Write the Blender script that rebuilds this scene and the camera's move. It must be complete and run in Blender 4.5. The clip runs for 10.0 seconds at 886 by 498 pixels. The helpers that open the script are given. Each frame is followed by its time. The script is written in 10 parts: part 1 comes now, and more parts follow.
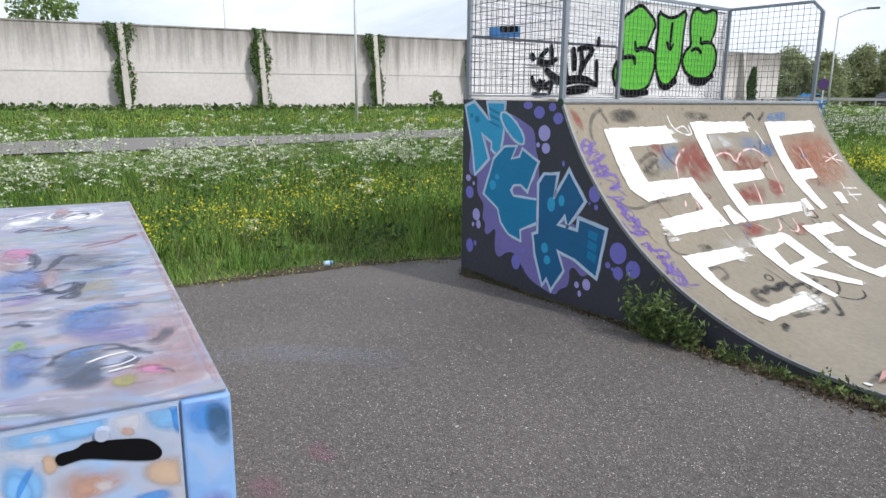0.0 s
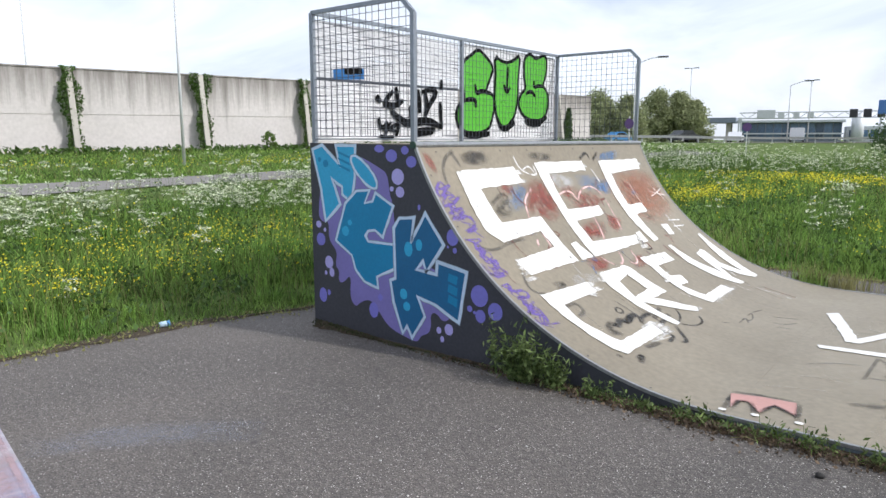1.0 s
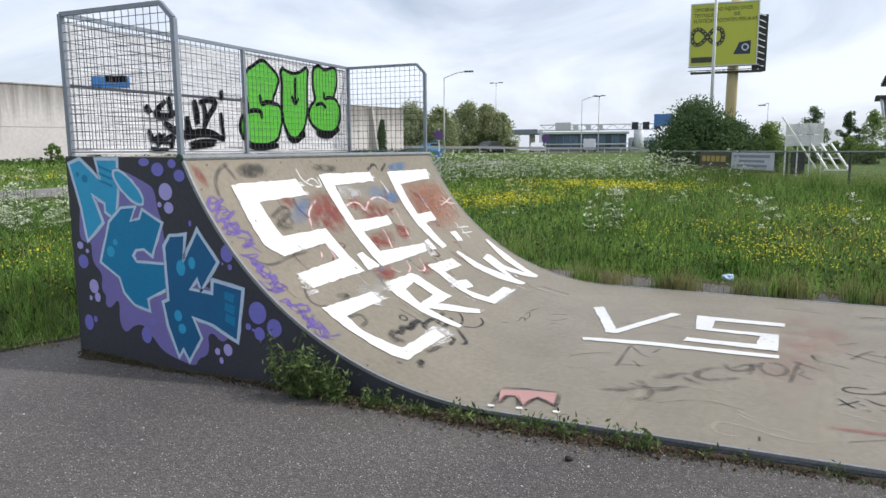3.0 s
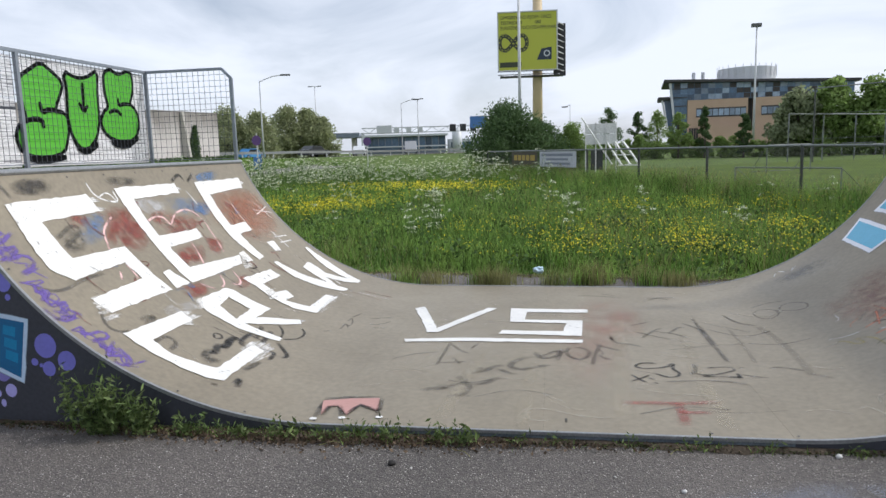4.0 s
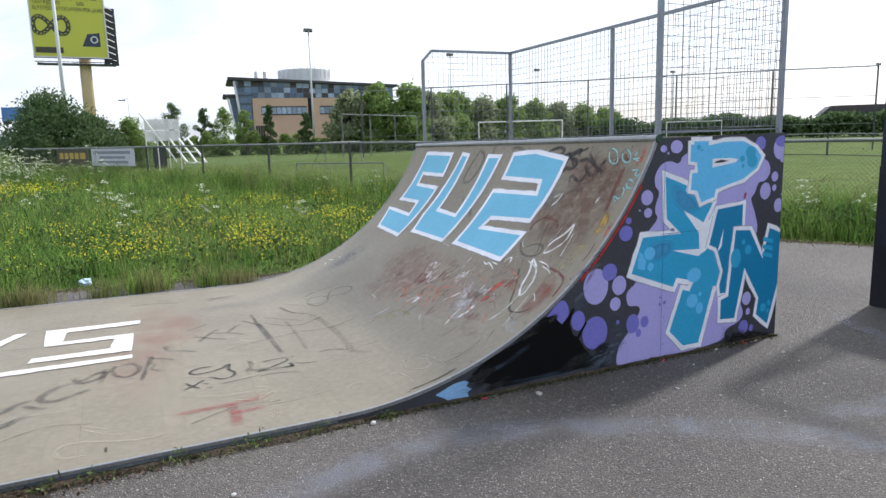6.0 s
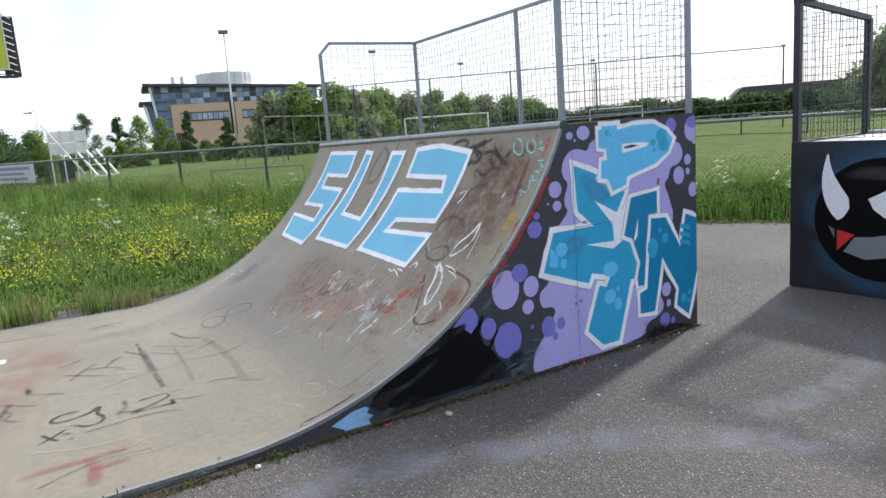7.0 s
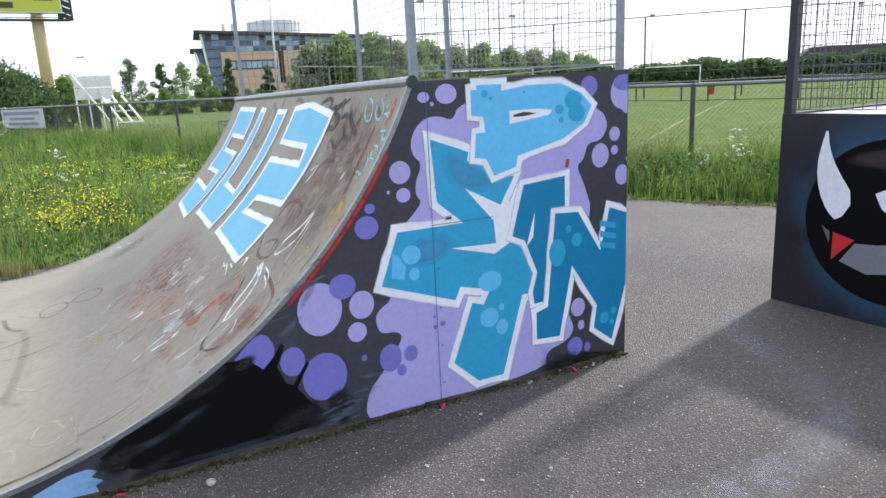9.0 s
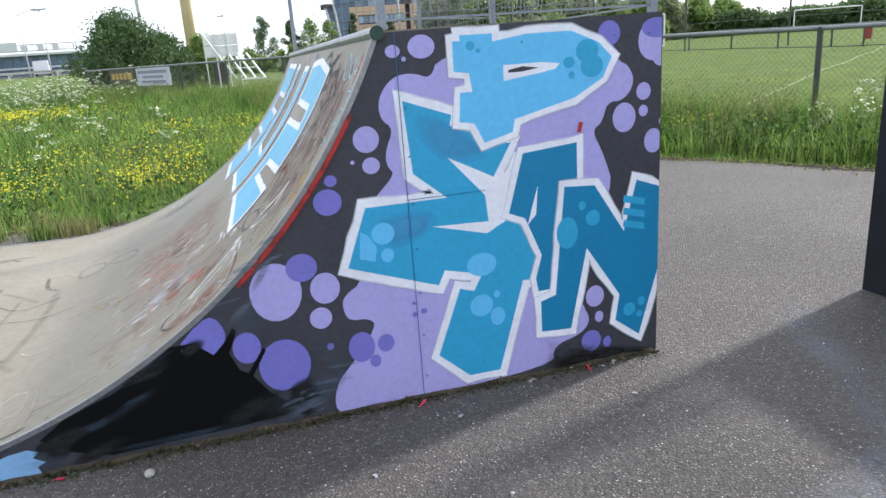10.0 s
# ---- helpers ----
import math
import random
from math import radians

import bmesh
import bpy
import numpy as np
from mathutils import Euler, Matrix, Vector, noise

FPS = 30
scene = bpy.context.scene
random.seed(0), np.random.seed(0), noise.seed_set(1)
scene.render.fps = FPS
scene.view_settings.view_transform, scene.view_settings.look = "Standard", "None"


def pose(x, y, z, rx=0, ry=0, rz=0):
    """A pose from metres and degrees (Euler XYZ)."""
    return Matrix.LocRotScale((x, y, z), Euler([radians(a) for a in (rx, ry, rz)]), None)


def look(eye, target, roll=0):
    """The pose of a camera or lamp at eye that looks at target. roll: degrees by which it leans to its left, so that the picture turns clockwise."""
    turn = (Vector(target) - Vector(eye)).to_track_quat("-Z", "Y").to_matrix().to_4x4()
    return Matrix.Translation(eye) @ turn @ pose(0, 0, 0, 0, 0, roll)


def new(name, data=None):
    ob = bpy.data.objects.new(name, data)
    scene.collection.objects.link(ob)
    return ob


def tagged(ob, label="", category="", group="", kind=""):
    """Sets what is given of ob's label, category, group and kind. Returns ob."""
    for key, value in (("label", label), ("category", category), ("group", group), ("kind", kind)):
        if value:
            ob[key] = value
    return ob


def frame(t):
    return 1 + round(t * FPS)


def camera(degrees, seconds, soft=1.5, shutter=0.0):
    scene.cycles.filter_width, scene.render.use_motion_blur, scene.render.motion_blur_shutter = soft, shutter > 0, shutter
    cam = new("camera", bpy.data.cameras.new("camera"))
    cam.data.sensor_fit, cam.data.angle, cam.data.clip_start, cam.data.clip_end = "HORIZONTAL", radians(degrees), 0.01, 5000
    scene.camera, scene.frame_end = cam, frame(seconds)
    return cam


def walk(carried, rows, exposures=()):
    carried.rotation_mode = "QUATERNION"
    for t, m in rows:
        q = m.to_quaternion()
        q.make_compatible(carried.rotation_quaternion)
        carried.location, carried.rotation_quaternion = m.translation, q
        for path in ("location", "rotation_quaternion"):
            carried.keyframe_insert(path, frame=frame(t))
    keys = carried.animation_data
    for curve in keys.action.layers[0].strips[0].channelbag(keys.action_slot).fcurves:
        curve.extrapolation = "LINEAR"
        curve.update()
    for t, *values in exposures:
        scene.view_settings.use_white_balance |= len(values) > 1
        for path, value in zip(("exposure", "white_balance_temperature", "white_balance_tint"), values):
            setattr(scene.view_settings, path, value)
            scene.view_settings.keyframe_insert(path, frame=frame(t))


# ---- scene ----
cam = camera(65.6, 10.0)
PATH = [
    (0, (3.429, -3.785, 1.5), (1.896, -2.574, 1.074), 0.5),
    (0.5, (3.255, -3.743, 1.518), (1.879, -2.339, 1.143), -0.1),
    (1, (3.184, -3.724, 1.527), (1.963, -2.171, 1.212), -0.0),
    (1.5, (3.203, -3.701, 1.529), (2.095, -2.056, 1.266), 0.2),
    (2, (3.261, -3.663, 1.522), (2.259, -1.952, 1.263), 0.2),
    (3.5, (3.491, -3.527, 1.54), (2.89, -1.641, 1.253), -1.0),
    (4, (3.514, -3.517, 1.549), (3.204, -1.562, 1.265), -1.7),
    (4.5, (3.539, -3.511, 1.546), (3.622, -1.534, 1.254), -1.2),
    (5, (3.554, -3.516, 1.546), (3.99, -1.591, 1.225), -1.3),
    (5.5, (3.597, -3.516, 1.547), (4.289, -1.668, 1.221), -2.0),
    (6, (3.752, -3.451, 1.543), (4.596, -1.668, 1.217), -1.5),
    (7.5, (4.494, -3.049, 1.504), (5.539, -1.384, 1.137), -4.5),
    (8, (4.911, -2.94, 1.489), (5.958, -1.287, 1.072), -2.5),
    (8.5, (5.29, -2.817, 1.483), (6.31, -1.155, 1.041), -2.2),
    (9, (5.703, -2.73, 1.464), (6.564, -0.985, 1.003), -2.8),
    (9.5, (6.066, -2.662, 1.44), (6.697, -0.84, 0.911), -3.5),
    (10, (6.42, -2.572, 1.429), (6.93, -0.723, 0.862), -4.1),
]
EXPOSURES = [(0, 0.05), (1, 0.14), (2, 0.02), (3.5, -0.11), (4.5, -0.18), (5.2, 0.0), (6, 0.26), (7.5, 0.40), (8.2, 0.61), (9, 0.71), (10, 0.73)]
walk(cam, [(t, look(eye, target, roll)) for t, eye, target, roll in PATH], [(t, e, 6030, 12) for t, e in EXPOSURES])

# ---------------------------------------------------------------- light
SUN_AZ, SUN_EL = 73.0, 40.0     # degrees clockwise from +y, and above the horizon
world = bpy.data.worlds.new("sky")
scene.world = world
world.use_nodes = True
wn, wl = world.node_tree.nodes, world.node_tree.links
wn.clear()
w_out = wn.new("ShaderNodeOutputWorld")
w_bg = wn.new("ShaderNodeBackground")
w_sky = wn.new("ShaderNodeTexSky")
w_sky.sky_type = 'NISHITA'
w_sky.sun_disc = False
w_sky.sun_elevation = radians(SUN_EL)
w_sky.sun_rotation = radians(SUN_AZ)
w_sky.air_density, w_sky.dust_density, w_sky.ozone_density = 1.0, 2.5, 1.0
w_co = wn.new("ShaderNodeTexCoord")
w_map = wn.new("ShaderNodeMapping")
w_map.inputs["Scale"].default_value = (1.0, 1.0, 3.2)
w_map.inputs["Rotation"].default_value = (0.15, 0.1, 0.6)
w_noise = wn.new("ShaderNodeTexNoise")
w_noise.inputs["Scale"].default_value = 2.1
w_noise.inputs["Detail"].default_value = 6.0
w_noise.inputs["Roughness"].default_value = 0.55
w_noise.inputs["Distortion"].default_value = 0.6
w_ramp = wn.new("ShaderNodeValToRGB")
w_ramp.color_ramp.elements[0].position, w_ramp.color_ramp.elements[0].color = 0.30, (0.30, 0.30, 0.30, 1)
w_ramp.color_ramp.elements[1].position, w_ramp.color_ramp.elements[1].color = 0.60, (0.94, 0.94, 0.94, 1)
w_mix = wn.new("ShaderNodeMixRGB")
w_mix.inputs[2].default_value = (9.2, 9.5, 9.9, 1)
wl.new(w_co.outputs["Generated"], w_map.inputs["Vector"])
wl.new(w_map.outputs["Vector"], w_noise.inputs["Vector"])
wl.new(w_noise.outputs["Fac"], w_ramp.inputs["Fac"])
wl.new(w_ramp.outputs["Color"], w_mix.inputs[0])
wl.new(w_sky.outputs["Color"], w_mix.inputs[1])
wl.new(w_mix.outputs["Color"], w_bg.inputs["Color"])
w_bg.inputs["Strength"].default_value = 0.117
wl.new(w_bg.outputs["Background"], w_out.inputs["Surface"])

sun_data = bpy.data.lights.new("sun", 'SUN')
sun_data.energy, sun_data.angle, sun_data.color = 3.0, radians(3.0), (1.0, 0.95, 0.86)
sun = new("sun", sun_data)
a, e = radians(SUN_AZ), radians(SUN_EL)
sun.matrix_world = look((40 * math.sin(a), 40 * math.cos(a), 60 * math.sin(e)),
                        (40 * math.sin(a) - math.sin(a) * math.cos(e), 40 * math.cos(a) - math.cos(a) * math.cos(e), 60 * math.sin(e) - math.sin(e)))
scene.view_settings.exposure = 0.0


# ---------------------------------------------------------------- materials
def material(name, base, rough=0.6, metal=0.0, second=None, scale=6.0, amount=0.5, fine=60.0, fine_amount=0.25, bump=0.15,
             bump_scale=None, spec=0.5, vary=0.0, detail=6.0, island=0.0, sharp=0.25, stretch=(1, 1, 1)):
    """A surface with stains at one scale and grain at a finer one, both also felt in its gloss and relief."""
    m = bpy.data.materials.new(name)
    m.use_nodes = True
    n, l = m.node_tree.nodes, m.node_tree.links
    b = n["Principled BSDF"]
    b.inputs["Metallic"].default_value = metal
    b.inputs["Specular IOR Level"].default_value = spec
    co = n.new("ShaderNodeTexCoord")
    mp = n.new("ShaderNodeMapping")
    mp.inputs["Scale"].default_value = stretch
    l.new(co.outputs["Object"], mp.inputs["Vector"])
    big = n.new("ShaderNodeTexNoise")
    big.inputs["Scale"].default_value, big.inputs["Detail"].default_value = scale, detail
    l.new(mp.outputs["Vector"], big.inputs["Vector"])
    br = n.new("ShaderNodeValToRGB")
    br.color_ramp.elements[0].position, br.color_ramp.elements[1].position = 0.5 - sharp, 0.5 + sharp
    l.new(big.outputs["Fac"], br.inputs["Fac"])
    mul = n.new("ShaderNodeMath")
    mul.operation = 'MULTIPLY'
    mul.inputs[1].default_value = amount
    l.new(br.outputs["Color"], mul.inputs[0])
    mix = n.new("ShaderNodeMixRGB")
    sec = second or tuple(c * 0.6 for c in base)
    mix.inputs[1].default_value, mix.inputs[2].default_value = (*base, 1), (*sec, 1)
    l.new(mul.outputs[0], mix.inputs[0])
    col = mix.outputs["Color"]
    small = n.new("ShaderNodeTexNoise")
    small.inputs["Scale"].default_value, small.inputs["Detail"].default_value = fine, 3.0
    l.new(mp.outputs["Vector"], small.inputs["Vector"])
    rng = n.new("ShaderNodeMapRange")
    rng.inputs["From Min"].default_value, rng.inputs["From Max"].default_value = 0.25, 0.75
    rng.inputs["To Min"].default_value, rng.inputs["To Max"].default_value = 1 - fine_amount, 1 + fine_amount
    l.new(small.outputs["Fac"], rng.inputs["Value"])
    sc = n.new("ShaderNodeVectorMath")
    sc.operation = 'SCALE'
    l.new(col, sc.inputs[0])
    l.new(rng.outputs["Result"], sc.inputs["Scale"])
    col = sc.outputs["Vector"]
    for socket, part_amount in (("Object Info", vary), ("Geometry", island)):
        if part_amount:
            src = n.new("ShaderNodeObjectInfo").outputs["Random"] if socket == "Object Info" else n.new("ShaderNodeNewGeometry").outputs["Random Per Island"]
            r2 = n.new("ShaderNodeMapRange")
            r2.inputs["To Min"].default_value, r2.inputs["To Max"].default_value = 1 - part_amount, 1 + part_amount
            l.new(src, r2.inputs["Value"])
            s2 = n.new("ShaderNodeVectorMath")
            s2.operation = 'SCALE'
            l.new(col, s2.inputs[0])
            l.new(r2.outputs["Result"], s2.inputs["Scale"])
            col = s2.outputs["Vector"]
    l.new(col, b.inputs["Base Color"])
    rr = n.new("ShaderNodeMapRange")
    rr.inputs["To Min"].default_value, rr.inputs["To Max"].default_value = max(0.02, rough - 0.1), min(1, rough + 0.1)
    l.new(big.outputs["Fac"], rr.inputs["Value"])
    l.new(rr.outputs["Result"], b.inputs["Roughness"])
    if bump:
        bp = n.new("ShaderNodeBump")
        bp.inputs["Strength"].default_value, bp.inputs["Distance"].default_value = bump, 0.01
        src = small
        if bump_scale:
            src = n.new("ShaderNodeTexNoise")
            src.inputs["Scale"].default_value, src.inputs["Detail"].default_value = bump_scale, 4.0
            l.new(mp.outputs["Vector"], src.inputs["Vector"])
        l.new(src.outputs["Fac"], bp.inputs["Height"])
        l.new(bp.outputs["Normal"], b.inputs["Normal"])
    return m


def leafy(name, base, second, scale=1.2, vary=0.35, through_amount=0.25):
    """Leaves and blades: each island its own tint, light shining through."""
    m = material(name, base, 0.65, second=second, scale=scale, amount=0.9, fine=14, fine_amount=0.2, bump=0, island=vary, spec=0.25)
    n, l = m.node_tree.nodes, m.node_tree.links
    b, out = n["Principled BSDF"], n["Material Output"]
    tr = n.new("ShaderNodeBsdfTranslucent")
    link = b.inputs["Base Color"].links[0]
    l.new(link.from_socket, tr.inputs["Color"])
    ms = n.new("ShaderNodeMixShader")
    ms.inputs[0].default_value = through_amount
    l.new(b.outputs[0], ms.inputs[1])
    l.new(tr.outputs[0], ms.inputs[2])
    l.new(ms.outputs[0], out.inputs["Surface"])
    return m


M_STEEL = material("galvanised_steel", (0.27, 0.30, 0.34), 0.5, 0.55, (0.20, 0.22, 0.25), 9, 0.6, 90, 0.15, 0.1)
M_WIRE = material("dark_wire", (0.10, 0.11, 0.13), 0.5, 0.6, scale=20, fine_amount=0.2, bump=0)
# right cage's copy of the wire, the bright sky's glare put into its colour
M_WIRE_GLARE = material("grey_wire", (0.24, 0.25, 0.27), 0.45, 0.7, scale=20, fine_amount=0.2, bump=0)
M_SHEET = material("ramp_sheet", (0.255, 0.219, 0.157), 0.45, 0.0, (0.18, 0.155, 0.112), 1.1, 0.8, 26, 0.14, 0.05, spec=0.4)
M_SIDE_DARK = material("dark_side_paint", (0.030, 0.032, 0.043), 0.65, 0.0, (0.052, 0.052, 0.062), 3.0, 0.6, 40, 0.2, 0.06)
M_EDGE = material("edge_strip", (0.33, 0.34, 0.35), 0.4, 0.7, (0.22, 0.22, 0.22), 12, 0.6, 80, 0.2, 0.1)
M_PLUG = material("dark_green_plug", (0.02, 0.06, 0.04), 0.6, scale=20, bump=0.05)
M_RAMP_BASE = material("ramp_base", (0.10, 0.125, 0.15), 0.55, 0.0, (0.16, 0.18, 0.20), 5, 0.7, 60, 0.3, 0.2)
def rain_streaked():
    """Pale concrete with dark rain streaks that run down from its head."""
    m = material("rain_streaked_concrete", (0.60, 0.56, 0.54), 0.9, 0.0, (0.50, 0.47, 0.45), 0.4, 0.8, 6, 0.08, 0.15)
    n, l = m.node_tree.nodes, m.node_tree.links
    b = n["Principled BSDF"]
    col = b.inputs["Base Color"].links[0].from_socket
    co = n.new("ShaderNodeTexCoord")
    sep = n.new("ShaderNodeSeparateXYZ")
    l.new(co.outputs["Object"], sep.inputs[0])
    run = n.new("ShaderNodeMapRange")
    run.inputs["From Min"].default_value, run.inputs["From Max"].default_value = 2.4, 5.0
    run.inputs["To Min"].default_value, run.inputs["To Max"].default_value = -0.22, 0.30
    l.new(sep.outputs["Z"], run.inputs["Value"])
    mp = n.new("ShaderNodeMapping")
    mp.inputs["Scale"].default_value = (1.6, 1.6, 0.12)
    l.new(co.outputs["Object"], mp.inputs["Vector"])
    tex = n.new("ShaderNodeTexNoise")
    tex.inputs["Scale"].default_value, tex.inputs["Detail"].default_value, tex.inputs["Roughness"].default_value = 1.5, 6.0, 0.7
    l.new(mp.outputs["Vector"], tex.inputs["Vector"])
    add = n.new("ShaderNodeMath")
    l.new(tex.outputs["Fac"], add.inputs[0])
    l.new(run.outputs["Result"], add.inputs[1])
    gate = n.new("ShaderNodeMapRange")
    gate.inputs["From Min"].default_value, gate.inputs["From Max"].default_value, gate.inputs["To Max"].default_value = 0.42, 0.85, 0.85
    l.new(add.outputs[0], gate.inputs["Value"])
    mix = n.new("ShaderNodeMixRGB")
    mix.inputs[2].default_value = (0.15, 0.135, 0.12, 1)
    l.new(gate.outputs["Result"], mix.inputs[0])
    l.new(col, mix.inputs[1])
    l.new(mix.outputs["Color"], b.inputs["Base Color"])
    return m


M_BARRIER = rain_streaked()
M_CONCRETE = material("stained_concrete", (0.50, 0.47, 0.43), 0.9, 0.0, (0.36, 0.33, 0.29), 0.5, 0.8, 8, 0.12, 0.2, stretch=(1, 1, 0.15))
M_WHITE = material("white_paint", (0.80, 0.79, 0.76), 0.5, 0.0, (0.66, 0.64, 0.60), 5, 0.45, 70, 0.06, 0.06)


# ---------------------------------------------------------------- mesh helpers
def mesh_object(name, bm, mat, parent=None, label="", smooth=False):
    me = bpy.data.meshes.new(name)
    bm.normal_update()
    bm.to_mesh(me)
    bm.free()
    if smooth:
        for p in me.polygons:
            p.use_smooth = True
    me.materials.append(mat)
    ob = new(name, me)
    ob.parent = parent
    if label:
        ob["label"] = label
    return ob


def part(name, bm, mat, parent, label="", smooth=False):
    return mesh_object(name, bm, mat, parent, label, smooth)


def thing(name, label, category, group="", kind="", at=None):
    ob = new(name)
    ob.empty_display_size = 0.1
    if at is not None:
        ob.matrix_world = at
    return tagged(ob, label, category, group, kind)


def box(x0, y0, z0, x1, y1, z1, bevel=0.0, bm=None, turn=0.0):
    bm = bm or bmesh.new()
    m = Matrix.Translation(((x0 + x1) / 2, (y0 + y1) / 2, (z0 + z1) / 2)) @ Matrix.Rotation(radians(turn), 4, 'Z') @ Matrix.Diagonal((x1 - x0, y1 - y0, z1 - z0, 1))
    made = bmesh.ops.create_cube(bm, size=1, matrix=m)
    if bevel:
        edges = list({ed for v in made["verts"] for ed in v.link_edges})
        bmesh.ops.bevel(bm, geom=edges, offset=bevel, segments=2, affect='EDGES', profile=0.5)
    return bm


def bar(p, q, r, bm=None, sides=8, r2=None):
    """A round bar from p to q."""
    bm = bm or bmesh.new()
    p, q = Vector(p), Vector(q)
    d = q - p
    m = Matrix.Translation((p + q) / 2) @ d.to_track_quat('Z', 'Y').to_matrix().to_4x4()
    bmesh.ops.create_cone(bm, cap_ends=True, segments=sides, radius1=r, radius2=r if r2 is None else r2, depth=d.length, matrix=m)
    return bm


def square_bar(p, q, w, bm=None):
    bm = bm or bmesh.new()
    p, q = Vector(p), Vector(q)
    d = q - p
    m = Matrix.Translation((p + q) / 2) @ d.to_track_quat('Z', 'Y').to_matrix().to_4x4() @ Matrix.Diagonal((w, w, d.length, 1))
    bmesh.ops.create_cube(bm, size=1, matrix=m)
    return bm


def raw_mesh(name, verts, faces, mat, parent=None, label=""):
    me = bpy.data.meshes.new(name)
    me.from_pydata(verts, [], faces)
    me.update()
    me.materials.append(mat)
    ob = new(name, me)
    ob.parent = parent
    if label:
        ob["label"] = label
    return ob


# ---------------------------------------------------------------- ground
def smooth_step(a, b, v):
    k = np.clip((v - a) / (b - a), 0, 1)
    return k * k * (3 - 2 * k)


def bank_edge(y):
    """Where the bank that carries the noise barrier and the motorway begins to be level."""
    y = np.asarray(y, float)
    return np.where(y < 58, -33.0 + 0.122 * (y - 8) + 1.0, -25.9 + 0.40 * (y - 58))


def ground_height(x, y):
    """The land: level at the slab, rising gently outwards, with a bank towards the barrier and the motorway."""
    x, y = np.asarray(x, float), np.asarray(y, float)
    r = np.hypot(x - 4.0, y + 1.0)
    z = 0.12 * smooth_step(9, 20, r) + 0.24 * smooth_step(-11.4, -13.0, x) * smooth_step(90, 50, y)
    edge = bank_edge(y)
    z = z + smooth_step(edge + 11, edge, x) * (0.45 + 0.5 * smooth_step(10, 60, y)) * smooth_step(420, 250, r)
    z = z + np.where(r > 8, 0.04 * np.sin(x * 0.7) * np.sin(y * 0.55 + 1) * np.clip((r - 8) / 6, 0, 1), 0)
    return z - 0.02


def height_at(x, y):
    return float(ground_height(x, y))


M_GROUND = material("meadow_soil", (0.075, 0.118, 0.03), 0.95, 0.0, (0.125, 0.165, 0.05), 0.5, 0.9, 3.0, 0.45, 0.4, bump_scale=25, spec=0.1)
M_FIELD = material("mown_pitch", (0.064, 0.104, 0.014), 0.95, 0.0, (0.10, 0.134, 0.024), 0.25, 0.85, 1.6, 0.32, 0.3, bump_scale=30, spec=0.1)
M_PATH = material("pale_path", (0.205, 0.192, 0.175), 0.9, 0.0, (0.16, 0.15, 0.138), 0.6, 0.6, 20, 0.12, 0.2)


